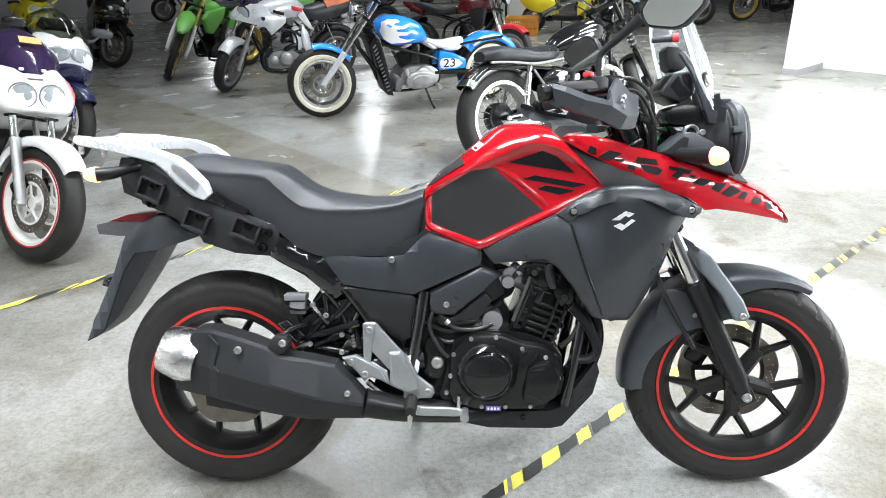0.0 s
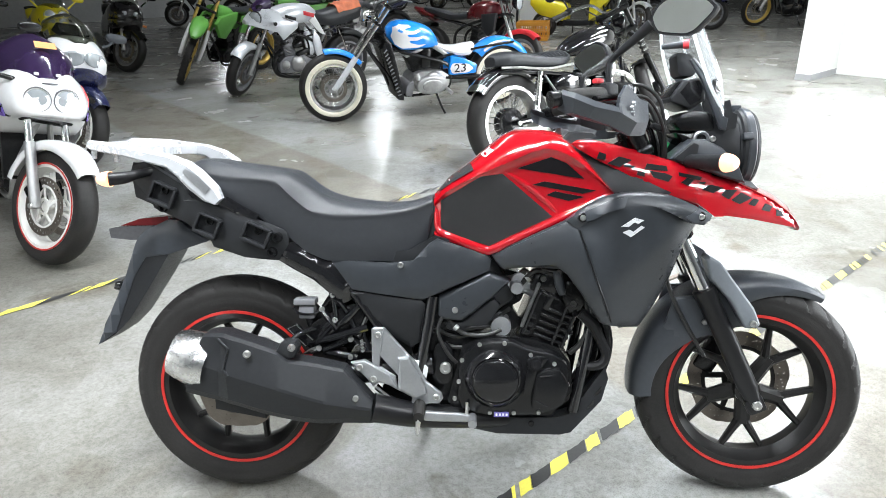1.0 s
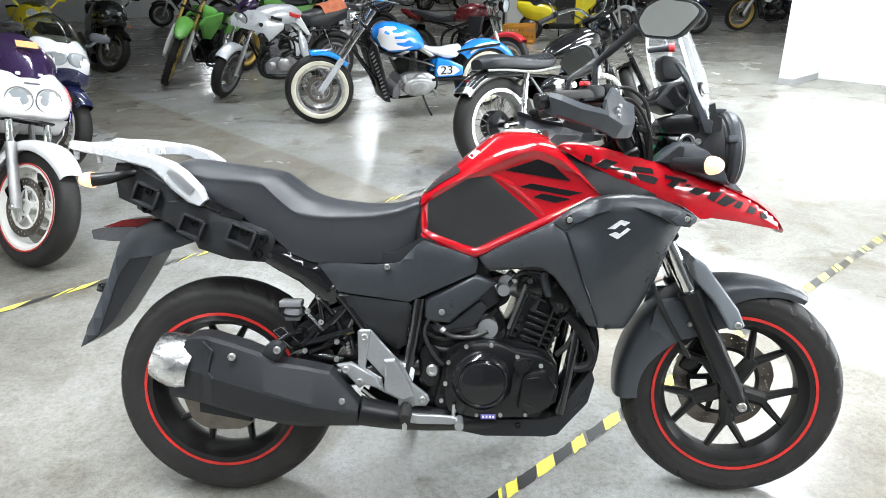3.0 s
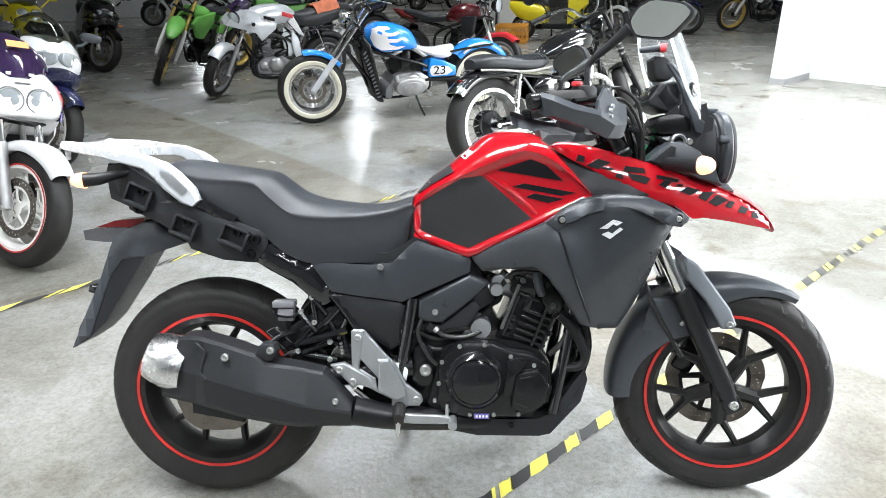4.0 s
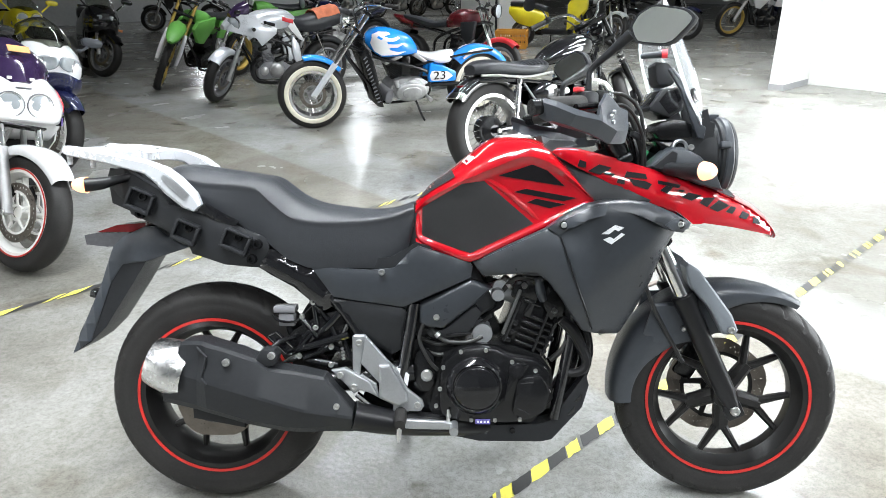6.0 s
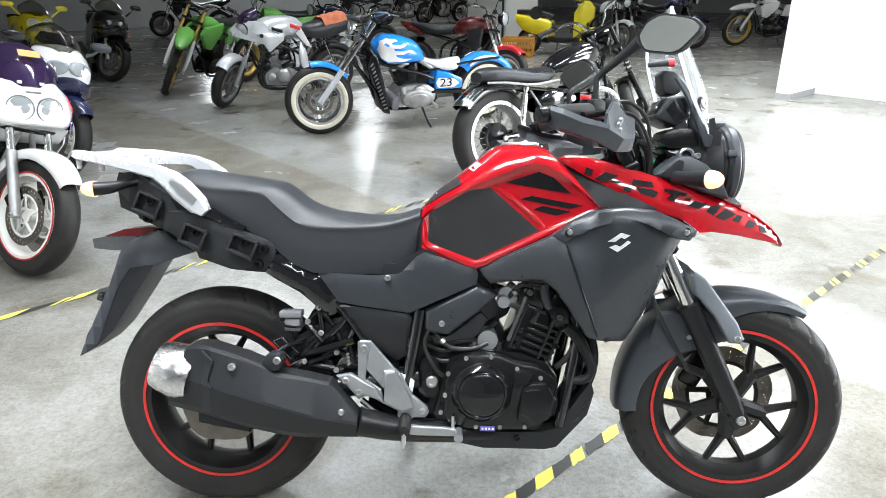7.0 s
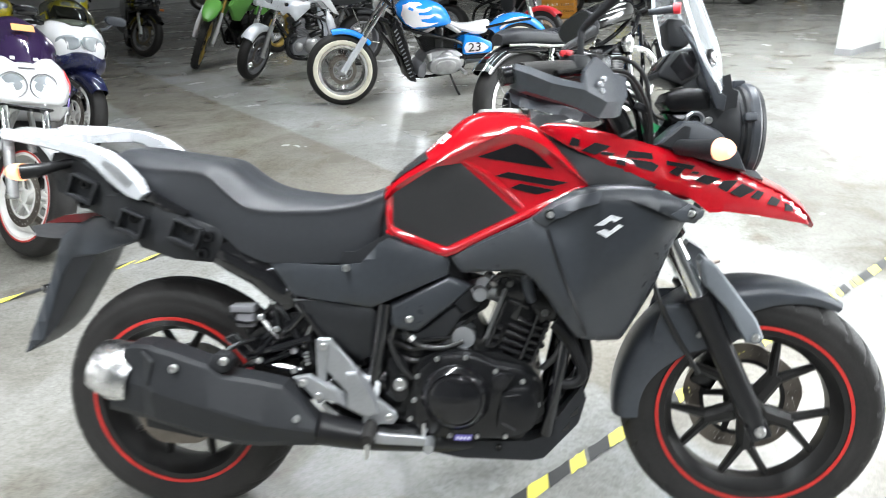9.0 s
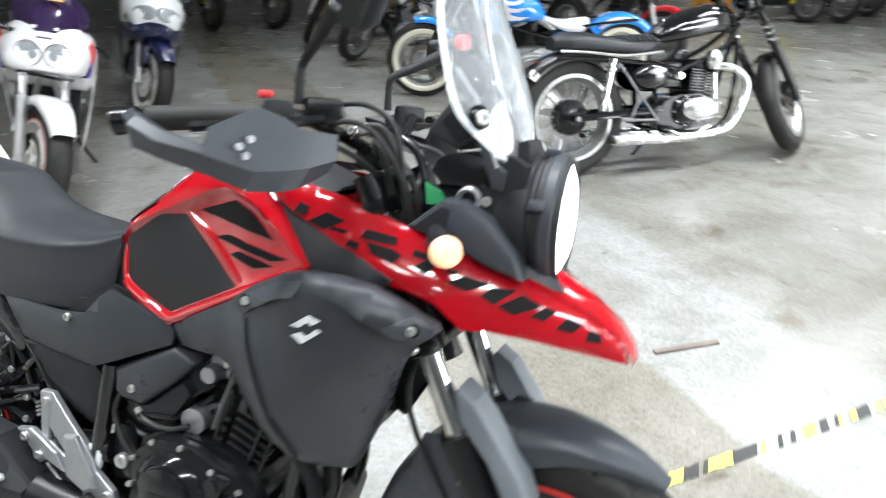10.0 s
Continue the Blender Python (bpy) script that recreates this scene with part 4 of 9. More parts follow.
part("headlight_bracket", prism(bmesh.new(), [(1.27, 0.905), (1.335, 0.900), (1.350, 1.03), (1.335, 1.10), (1.305, 1.09), (1.290, 1.0)], -0.055, 0.055, 0.008), PLASTIC, moto)
for s in (-1, 1):
    cowl = part("inner_cowl", prism(bmesh.new(), [(1.166, 0.950), (1.224, 1.000), (1.256, 1.000), (1.300, 0.978), (1.345, 0.930), (1.362, 0.888), (1.300, 0.905), (1.240, 0.930)], s * 0.050, s * 0.124, 0.012, 2), PLASTIC_GREY, moto, "faceted dark inner cowl")
    part("cowl_face", panel([(1.180, 0.951), (1.226, 0.990), (1.240, 0.985), (1.232, 0.938)], lambda x, z: 0.1255, 0.003, 0.03, 0.001, 0.003, (s,)), PLASTIC, cowl)
part("cowl_bracket", prism(bmesh.new(), [(1.235, 0.960), (1.335, 0.945), (1.345, 1.06), (1.315, 1.075), (1.262, 1.02)], -0.085, 0.085, 0.01), PLASTIC, moto)
bolts([(1.285, -0.086, 1.0), (1.345, -0.07, 1.01)], 0.008, 0.005, STEEL, moto)
for s in (-1, 1):
    sg = part("front_indicator", tube(bmesh.new(), [(1.218, s * 0.115, 0.945), (1.236, s * 0.160, 0.943), (1.254, s * 0.200, 0.942), (1.270, s * 0.226, 0.942)], [0.017, 0.018, 0.020, 0.022], 16), PLASTIC, moto, "front indicator with a lit amber lens")
    part("lens", lathe(bmesh.new(), [(0.0, -0.026), (0.012, -0.024), (0.018, -0.014), (0.021, 0.0), (0.021, 0.006)], Matrix.Translation((1.274, s * 0.232, 0.942)) @ pose(0, 0, 0, 0, 0, 90 + s * 58) @ Matrix.Diagonal((1.08, 1.0, 1.08, 1.0)), 24), AMBER, sg)

# screen, meter, brackets
bm = bmesh.new()
loops = []
for k in range(17):
    z = 1.062 + 0.328 * k / 16
    xc = curve_table([(1.062, 1.332), (1.15, 1.322), (1.277, 1.270), (1.39, 1.222)], z)
    w = lerp_table([(1.062, 0.050), (1.082, 0.090), (1.138, 0.150), (1.20, 0.154), (1.29, 0.138), (1.36, 0.100), (1.39, 0.060)], z)
    loops.append([Vector((xc - 0.070 * (s * w / 0.15) ** 2, s * w, z - 0.010 * abs(s))) for s in steps(-1, 1, 15)])
rings(bm, loops, caps=False, closed=False)
ext = bmesh.ops.extrude_face_region(bm, geom=bm.faces[:])["geom"]
bmesh.ops.translate(bm, vec=(-0.004, 0, -0.001), verts=[v for v in ext if isinstance(v, bmesh.types.BMVert)])
screen = part("wind_screen", bm, SCREEN, moto, "clear wind screen")
screen.visible_shadow = False
RIM = [(0.052, 1.064), (0.092, 1.083), (0.151, 1.138), (0.155, 1.20), (0.139, 1.29), (0.101, 1.36), (0.062, 1.388)]
rim_x = lambda y, z: curve_table([(1.062, 1.332), (1.15, 1.322), (1.277, 1.270), (1.39, 1.222)], z) - 0.070 * (y / 0.15) ** 2 - 0.002
for s in (-1, 1):
    part("screen_edge", tube(bmesh.new(), [(rim_x(y, z), s * y, z - 0.010) for y, z in RIM], 0.0045, 8), FROST, screen, "bright ground edge of the screen").visible_shadow = False
    part("screen_fold", tube(bmesh.new(), [(1.303, s * 0.095, 1.085), (1.290, s * 0.100, 1.16), (1.248, s * 0.090, 1.27), (1.212, s * 0.065, 1.37)], 0.003, 6), SCREEN, screen).visible_shadow = False
    part("grommet", knob(bmesh.new(), (1.272, s * 0.128, 1.128), 0.019, 0.006, (1, s * 0.9, 0.2), socket=False), ENGINE_G, screen)
    part("bolt", knob(bmesh.new(), (1.276, s * 0.128, 1.128), 0.012, 0.008, (1, s * 0.9, 0.2)), STEEL, screen)
    part("bolt", knob(bmesh.new(), (1.331, s * 0.040, 1.078), 0.008, 0.006, (1, 0, 0.2)), STEEL, screen)
    stay = part("screen_stay", prism(bmesh.new(), [(1.214, 1.196), (1.224, 1.200), (1.258, 1.158), (1.300, 1.060), (1.316, 1.050), (1.312, 1.020), (1.296, 1.024), (1.284, 1.052), (1.246, 1.146)], s * 0.094, s * 0.104, 0.003), PLASTIC_GREY, moto, "dark flat screen stay")
    part("stay_edge", tube(bmesh.new(), [(1.224, s * 0.105, 1.198), (1.258, s * 0.105, 1.157), (1.302, s * 0.105, 1.056)], 0.003, 6, smooth=False), ALU, stay)
    part("screen_backing", panel([(1.262, 1.085), (1.290, 1.000), (1.325, 1.000), (1.322, 1.050), (1.300, 1.090), (1.276, 1.140), (1.262, 1.140)], lambda x, z: 0.070, 0.006, 0.03, 0.003, 0.004, (s,)), PLASTIC, moto)
METER = [(1.176, 1.104), (1.209, 1.150), (1.248, 1.156), (1.266, 1.130), (1.264, 1.097), (1.229, 1.075), (1.178, 1.094)]
meter = part("meter", prism(bmesh.new(), METER, 0.075, -0.080, 0.007, 3), PLASTIC, moto, "black instrument cluster")
part("display", place_mesh(block(bmesh.new(), (0, 0, 0), (0.004, 0.125, 0.044), None, 0.002), pose(1.1915, 0, 1.128, 0, 36, 0)), ENGINE_G, meter)
part("meter_cap", panel([(1.200, 1.118), (1.222, 1.146), (1.246, 1.148), (1.256, 1.128), (1.250, 1.098), (1.226, 1.086)], lambda x, z: 0.083, 0.005, 0.03, 0.002, 0.004, (-1,)), ENGINE_G, meter)
part("socket_box", prism(bmesh.new(), rounded([(1.196, 1.224), (1.236, 1.220), (1.256, 1.176), (1.240, 1.160), (1.204, 1.163)], 0.16), 0.030, -0.040, 0.005), PLASTIC, moto)
part("wire_box", prism(bmesh.new(), rounded([(1.188, 1.040), (1.200, 1.062), (1.232, 1.072), (1.268, 1.070), (1.286, 1.058), (1.288, 1.020), (1.206, 1.018)], 0.10), 0.02, -0.088, 0.005), ENGINE, moto)
part("wire_cover", prism(bmesh.new(), rounded([(1.190, 1.020), (1.300, 1.015), (1.315, 0.965), (1.222, 0.985)], 0.12), 0.06, -0.078, 0.008), ENGINE, moto)
part("cover_boss", lathe(bmesh.new(), [(0.012, -0.008), (0.017, -0.014), (0.021, -0.010), (0.021, 0.004)], Matrix.Translation((1.256, -0.080, 1.000)), 24), ALU, moto.children[-1])
part("boss_screw", knob(bmesh.new(), (1.256, -0.080, 1.000), 0.012, 0.006), ENGINE, moto.children[-1])
rod = part("accessory_rod", tube(bmesh.new(), [(1.158, -0.045, 1.236), (1.200, -0.050, 1.240), (1.222, -0.052, 1.240)], [0.007, 0.009, 0.010], 12), PLASTIC_GREY, moto, "dark rod with a red end ring")
part("end_ring", tube(bmesh.new(), [(1.208, -0.060, 1.240), (1.222, -0.064, 1.240)], 0.0115, 14, smooth=False), RED_PLASTIC, rod)

# forks
fork_dir = STEER_AXIS
for s in (-1, 1):
    y = s * 0.096
    foot = Vector((1.433, y, 0.300))
    at = lambda d: foot + fork_dir * d
    leg = part("fork_leg", steered(tube(bmesh.new(), [at(-0.012), at(0.03), at(0.05), at(0.30), at(0.345), at(0.35)], [0.020, 0.022, 0.0265, 0.0275, 0.031, 0.026], 20, smooth=False)), SATIN, moto, "black fork slider")
    part("stanchion", steered(tube(bmesh.new(), [at(0.35), at(0.66)], 0.0205, 20, smooth=False)), CHROME, leg, "polished steel stanchion")
    cl = part("fork_clamp", steered(tube(bmesh.new(), [at(0.495), at(0.535)], 0.034, 20, smooth=False)), ENGINE, leg, "black fork clamp")
    for h in (0.505, 0.525):
        part("clamp_bolt", steered(knob(bmesh.new(), at(h) + Vector((-0.006, s * 0.033, 0)), 0.008, 0.008, (-0.2, s, 0))), STEEL, cl)
    part("fork_top", steered(tube(bmesh.new(), [at(0.52), at(0.80)], 0.0255, 16, smooth=False)), ENGINE, leg)
    part("axle_clamp", steered(block(bmesh.new(), foot + Vector((0, 0, -0.004)), (0.05, 0.030, 0.046), Matrix.Rotation(-RAKE, 4, "Y"), 0.008)), SATIN, leg)
    part("axle_bolt", steered(knob(bmesh.new(), foot + Vector((0, s * 0.015, 0)), 0.013, 0.012, (0, s, 0))), STEEL, leg)
    part("fork_guard", steered(prism(bmesh.new(), [(1.280, 0.694), (1.288, 0.706), (1.318, 0.688), (1.408, 0.568), (1.426, 0.526), (1.416, 0.512), (1.388, 0.514), (1.348, 0.584), (1.294, 0.644)], s * 0.066, s * 0.125, 0.010, 3)), GUARD, leg, "grey fork guard", sharp=0.3)
    part("bolt", steered(knob(bmesh.new(), (1.404, s * 0.130, 0.530), 0.009, 0.007, (0, s, 0))), STEEL, leg)
    part("bolt", steered(knob(bmesh.new(), (1.294, s * 0.084, 0.518), 0.007, 0.006, (0, s, 0))), STEEL, leg)
for d, h in ((0.50, 0.030), (0.74, 0.026)):
    c = Vector((1.433, 0, 0.300)) + fork_dir * d
    part("triple_clamp", steered(block(bmesh.new(), c + Vector((-0.012, 0, 0)), (0.075, 0.25, h), Matrix.Rotation(-RAKE, 4, "Y"), 0.008)), ENGINE, moto)
part("steering_head", tube(bmesh.new(), [(1.215, 0, 0.70), (1.075, 0, 1.0)], 0.032, 16, smooth=False), ENGINE, moto)
part("brake_caliper", steered(block(bmesh.new(), (1.352, 0.078, 0.378), (0.06, 0.06, 0.10), Matrix.Rotation(0.5, 4, "Y"), 0.010)), ENGINE, moto)
part("brake_hose", steered(tube(bmesh.new(), [(1.30, -0.075, 0.42), (1.22, -0.09, 0.56), (1.185, -0.09, 0.66), (1.20, -0.07, 0.74)], 0.0055, 8)), HOSE, moto)

# front mudguard: a shell over the wheel, with a long tail and a pointed nose
bm = bmesh.new()
loops = []
for k in range(27):
    t = k / 26
    a = radians(183 - 128 * t)
    r = 0.326 + 0.008 * math.sin(t * math.pi) + 0.006 * max(0, (t - 0.8) / 0.2)
    w = 0.066 + 0.016 * math.sin(min(1, t * 1.3) * math.pi) - 0.040 * max(0, (t - 0.72) / 0.28) ** 1.3
    drop = 0.055 + 0.05 * math.exp(-((t - 0.42) / 0.22) ** 2) - 0.035 * max(0, (t - 0.7) / 0.3)
    loop = []
    for s, dr in ((-1, drop), (-1.03, drop * 0.55), (-0.98, 0.02), (-0.75, 0.006), (-0.4, 0.001), (0, 0), (0.4, 0.001), (0.75, 0.006), (0.98, 0.02), (1.03, drop * 0.55), (1, drop)):
        loop.append(Vector((AXLE.x + (r - dr) * math.cos(a), AXLE.y + s * w, AXLE.z + (r - dr) * math.sin(a))))
    loops.append(loop)
rings(bm, loops, caps=False, closed=False)
ext = bmesh.ops.extrude_face_region(bm, geom=bm.faces[:])["geom"]
for v in ext:
    if isinstance(v, bmesh.types.BMVert):
        d = Vector((v.co.x - AXLE.x, 0, v.co.z - AXLE.z)).normalized()
        v.co -= d * 0.004
        v.co.y *= 0.96
part("front_mudguard", steered(bm), PLASTIC_GREY, moto, "dark grey front mudguard", sharp=0.9)
sided("mudguard_stay", lambda s: steered(panel([(1.215, 0.585), (1.300, 0.590), (1.340, 0.635), (1.368, 0.630), (1.395, 0.56), (1.395, 0.515), (1.354, 0.489), (1.296, 0.476), (1.235, 0.458), (1.190, 0.50)], lambda x, z: 0.081 - max(0, z - 0.58) * 0.25, 0.006, 0.02, 0.004, 0.005, (s,))), PLASTIC_GREY, moto)

# engine
GREY_CAST = material("dull_grey_casting", (0.10, 0.10, 0.10), 0.4, metal=0.5, vary=0.25, scale=20)
part("gearbox_case", prism(bmesh.new(), rounded([(0.53, 0.30), (0.54, 0.47), (0.62, 0.52), (0.70, 0.50), (0.66, 0.28)], 0.15), -0.085, 0.085, 0.012), ENGINE, moto)
part("mount_plate", prism(bmesh.new(), rounded([(0.556, 0.34), (0.560, 0.45), (0.588, 0.47), (0.618, 0.44), (0.615, 0.35)], 0.2), -0.098, -0.110, 0.004), ENGINE, moto)
for z in (0.50, 0.53, 0.56, 0.61):
    part("wire_loom", tube(bmesh.new(), [(0.575, -0.085, z - 0.04), (0.63, -0.095, z - 0.055), (0.70, -0.09, z - 0.03), (0.77, -0.07, z + 0.02)], 0.006, 6), HOSE, moto)
part("cam_chain_cover", prism(bmesh.new(), [(0.905, 0.585), (0.915, 0.625), (0.950, 0.640), (0.975, 0.605), (0.955, 0.55), (0.925, 0.545)], -0.100, -0.112, 0.006), ENGINE, moto)
for x, z in ((0.855, 0.640), (0.895, 0.655), (0.940, 0.632), (0.935, 0.572), (0.965, 0.60)):
    part("head_bolt", knob(bmesh.new(), (x, -0.112, z), 0.008, 0.010, (0, -1, 0)), GREY_CAST, moto)
part("coil_bracket", block(bmesh.new(), (0.865, -0.085, 0.655), (0.035, 0.02, 0.012), Matrix.Rotation(-0.4, 4, "Y"), 0.002), STEEL, moto)
part("injector", tube(bmesh.new(), [(0.80, -0.075, 0.655), (0.835, -0.07, 0.625)], 0.012, 10, smooth=False), GREY_CAST, moto)
part("crankcase", prism(bmesh.new(), [(0.60, 0.30), (0.64, 0.455), (0.70, 0.485), (0.83, 0.475), (0.90, 0.45), (0.93, 0.41), (0.935, 0.33), (0.88, 0.262), (0.70, 0.262), (0.62, 0.275)], -0.115, 0.115, 0.012), ENGINE, moto, "black engine crankcase")
part("clutch_cover", lathe(bmesh.new(), [(0.0, -0.036), (0.053, -0.036), (0.0565, -0.034), (0.0580, -0.028), (0.0600, -0.027), (0.0640, -0.029), (0.0790, -0.016), (0.0810, -0.010), (0.0840, -0.012), (0.0900, -0.004), (0.093, 0.010)], Matrix.Translation((0.728, -0.130, 0.373)), 48), ENGINE_G, moto, "round polished black clutch cover")
part("clutch_cover_base", prism(bmesh.new(), rounded([(0.625, 0.290), (0.632, 0.43), (0.690, 0.478), (0.77, 0.478), (0.82, 0.455), (0.885, 0.445), (0.925, 0.41), (0.925, 0.335), (0.875, 0.272), (0.70, 0.268)], 0.2), -0.112, -0.142, 0.010), ENGINE, moto)
part("clutch_cover_lettering", place_mesh(block(bmesh.new(), (0, 0, 0), (0.062, 0.002, 0.008)), Matrix.Translation((0.728, -0.1665, 0.373))), ENGINE, moto)
pump = part("water_pump", prism(bmesh.new(), rounded([(0.836, 0.392), (0.862, 0.404), (0.898, 0.406), (0.924, 0.360), (0.908, 0.306), (0.872, 0.292), (0.822, 0.297)], 0.10), -0.138, -0.156, 0.006, 2), ENGINE, moto, "angular black pump cover")
for a, b2 in (((0.846, 0.384), (0.878, 0.388)), ((0.836, 0.318), (0.868, 0.302)), ((0.905, 0.392), (0.920, 0.362))):
    part("pump_rib", tube(bmesh.new(), [(a[0], -0.156, a[1]), (b2[0], -0.156, b2[1])], 0.0022, 6, smooth=False), ENGINE_G, pump)
part("oil_filler", lathe(bmesh.new(), [(0.0, -0.018), (0.012, -0.018), (0.013, -0.012), (0.019, -0.012), (0.022, 0.0)], Matrix.Translation((0.833, -0.142, 0.416)), 20), ENGINE_G, moto)
part("case_web", prism(bmesh.new(), rounded([(0.800, 0.330), (0.812, 0.400), (0.830, 0.440), (0.870, 0.436), (0.845, 0.395), (0.825, 0.335)], 0.15), -0.138, -0.149, 0.004), ENGINE, moto)
CB = [(0.687, 0.467), (0.753, 0.471), (0.640, 0.424), (0.631, 0.365), (0.620, 0.318), (0.822, 0.440), (0.884, 0.416), (0.919, 0.360), (0.903, 0.314), (0.844, 0.281), (0.778, 0.279), (0.714, 0.279), (0.655, 0.290)]
bolts([(x, -0.142, z) for x, z in CB], 0.0058, 0.006, STEEL, moto)
CYL = pose(0.880, 0, 0.545, 0, 21, 0)
for k in range(5):
    part("cooling_fin", place_mesh(block(bmesh.new(), (0.020, 0, -0.070 + k * 0.019), (0.092, 0.218, 0.009), None, 0.003), CYL), ENGINE, moto)
for oz in (-0.074, -0.050, -0.026):
    part("fin_boss", place_mesh(block(bmesh.new(), (-0.045, -0.104, oz), (0.020, 0.012, 0.014), None, 0.003), CYL), ENGINE, moto)
part("chain_tower", place_mesh(block(bmesh.new(), (-0.020, -0.104, 0.045), (0.018, 0.014, 0.085), None, 0.004), CYL), ENGINE_G, moto)
for ox, oz in ((0.055, 0.020), (0.062, -0.030), (-0.050, 0.070), (0.010, 0.110), (0.050, 0.105)):
    part("head_nut", knob(bmesh.new(), CYL @ Vector((ox, -0.110, oz)), 0.008, 0.009, (0, -1, 0), 8), ENGINE_G, moto)
part("plug_cap", tube(bmesh.new(), [CYL @ Vector((-0.030, -0.108, 0.110)), CYL @ Vector((-0.012, -0.118, 0.080)), CYL @ Vector((0.004, -0.112, 0.060))], [0.012, 0.013, 0.010], 12), PLASTIC_GREY, moto)
part("plug_lead", tube(bmesh.new(), [CYL @ Vector((-0.030, -0.108, 0.110)), (0.850, -0.110, 0.668), (0.905, -0.100, 0.680)], 0.0045, 8), HOSE, moto)
part("cylinder_block", place_mesh(block(bmesh.new(), (0, 0, -0.02), (0.122, 0.188, 0.16), None, 0.010), CYL), ENGINE, moto)
for ox in (-0.052, 0.03, 0.058):
    part("stud", place_mesh(tube(bmesh.new(), [(ox, -0.109, -0.08), (ox, -0.109, 0.035)], 0.0045, 8, smooth=False), CYL), ENGINE, moto)
for ox, oz, sx, sz in ((-0.035, 0.075, 0.045, 0.05), (0.030, 0.078, 0.055, 0.045), (0.0, 0.118, 0.10, 0.012), (0.045, 0.045, 0.030, 0.014), (-0.02, 0.042, 0.050, 0.010)):
    part("head_rib", place_mesh(block(bmesh.new(), (ox, -0.104, oz), (sx, 0.016, sz), None, 0.004), CYL), ENGINE, moto)
part("intake_duct", prism(bmesh.new(), rounded([(0.70, 0.52), (0.71, 0.625), (0.76, 0.655), (0.80, 0.640), (0.815, 0.60), (0.80, 0.565), (0.775, 0.55), (0.80, 0.50), (0.78, 0.48)], 0.12), -0.045, 0.045, 0.01), ENGINE, moto)
part("throttle_linkage", prism(bmesh.new(), rounded([(0.770, 0.600), (0.775, 0.645), (0.815, 0.655), (0.835, 0.642), (0.805, 0.625), (0.800, 0.600)], 0.15), -0.075, -0.085, 0.003), ALU, moto)
part("coil", block(bmesh.new(), (0.842, -0.085, 0.625), (0.030, 0.03, 0.05), Matrix.Rotation(0.3, 4, "Y"), 0.006), ENGINE, moto)
part("head_guard", tube(bmesh.new(), [(0.955, -0.105, 0.545), (0.985, -0.11, 0.518), (1.008, -0.11, 0.475), (1.024, -0.11, 0.435), (1.014, -0.11, 0.408), (0.985, -0.105, 0.398), (0.950, -0.10, 0.405)], [0.014, 0.017, 0.014, 0.014, 0.013, 0.012, 0.012], 10), SATIN, moto)
part("cylinder_head", place_mesh(block(bmesh.new(), (0, 0, 0.085), (0.140, 0.205, 0.075), None, 0.014), CYL), ENGINE, moto)
part("cam_cover", place_mesh(block(bmesh.new(), (0, 0, 0.135), (0.120, 0.19, 0.035), None, 0.014), CYL), ENGINE, moto)
bolts([CYL @ Vector(p) for p in ((-0.055, -0.10, 0.10), (0.05, -0.10, 0.10), (-0.055, -0.10, 0.03), (0.055, -0.10, 0.03))], 0.008, 0.008, ENGINE, moto)
part("cylinder_stay", place_mesh(block(bmesh.new(), (-0.062, -0.108, 0.0), (0.010, 0.008, 0.13), None, 0.003), CYL), GREY_CAST, moto)
part("throttle_body", tube(bmesh.new(), [(0.745, -0.05, 0.60), (0.80, -0.05, 0.615), (0.845, -0.04, 0.60)], [0.030, 0.026, 0.030], 18), ALU, moto, "aluminium throttle body")
part("throttle_cap", lathe(bmesh.new(), [(0.0, -0.012), (0.016, -0.012), (0.018, 0.0), (0.018, 0.03)], Matrix.Translation((0.786, -0.098, 0.612)), 20), ALU, moto)
part("starter_motor", tube(bmesh.new(), [(0.745, -0.10, 0.505), (0.745, -0.02, 0.505)], 0.027, 18, smooth=False), ALU, moto, "dull aluminium starter motor")
part("hose", tube(bmesh.new(), [(0.60, -0.10, 0.53), (0.64, -0.11, 0.49), (0.70, -0.115, 0.485), (0.745, -0.11, 0.50)], 0.006, 10), HOSE, moto)
part("hose", tube(bmesh.new(), [(0.80, -0.08, 0.62), (0.84, -0.10, 0.66), (0.90, -0.11, 0.64)], 0.007, 10), HOSE, moto)
part("hose", tube(bmesh.new(), [(0.60, -0.115, 0.56), (0.575, -0.12, 0.50), (0.60, -0.125, 0.44), (0.625, -0.12, 0.41)], 0.005, 10), HOSE, moto)
part("hose", tube(bmesh.new(), [(0.93, -0.09, 0.43), (0.965, -0.10, 0.47), (0.98, -0.10, 0.53), (0.96, -0.09, 0.60)], 0.008, 10), HOSE, moto)
part("clamp", tube(bmesh.new(), [(0.812, -0.088, 0.632), (0.820, -0.088, 0.638)], 0.0095, 14, smooth=False), STEEL, moto)
part("clamp", tube(bmesh.new(), [(0.620, -0.107, 0.508), (0.628, -0.109, 0.500)], 0.0085, 14, smooth=False), STEEL, moto)
part("radiator", block(bmesh.new(), (1.035, 0, 0.62), (0.035, 0.27, 0.22), Matrix.Rotation(-0.3, 4, "Y"), 0.004), ENGINE, moto)
part("radiator_fan", lathe(bmesh.new(), [(0.0, -0.01), (0.07, -0.01), (0.085, 0.0), (0.085, 0.03)], pose(0.995, 0.02, 0.62, 0, -17, 90), 28), PLASTIC, moto)

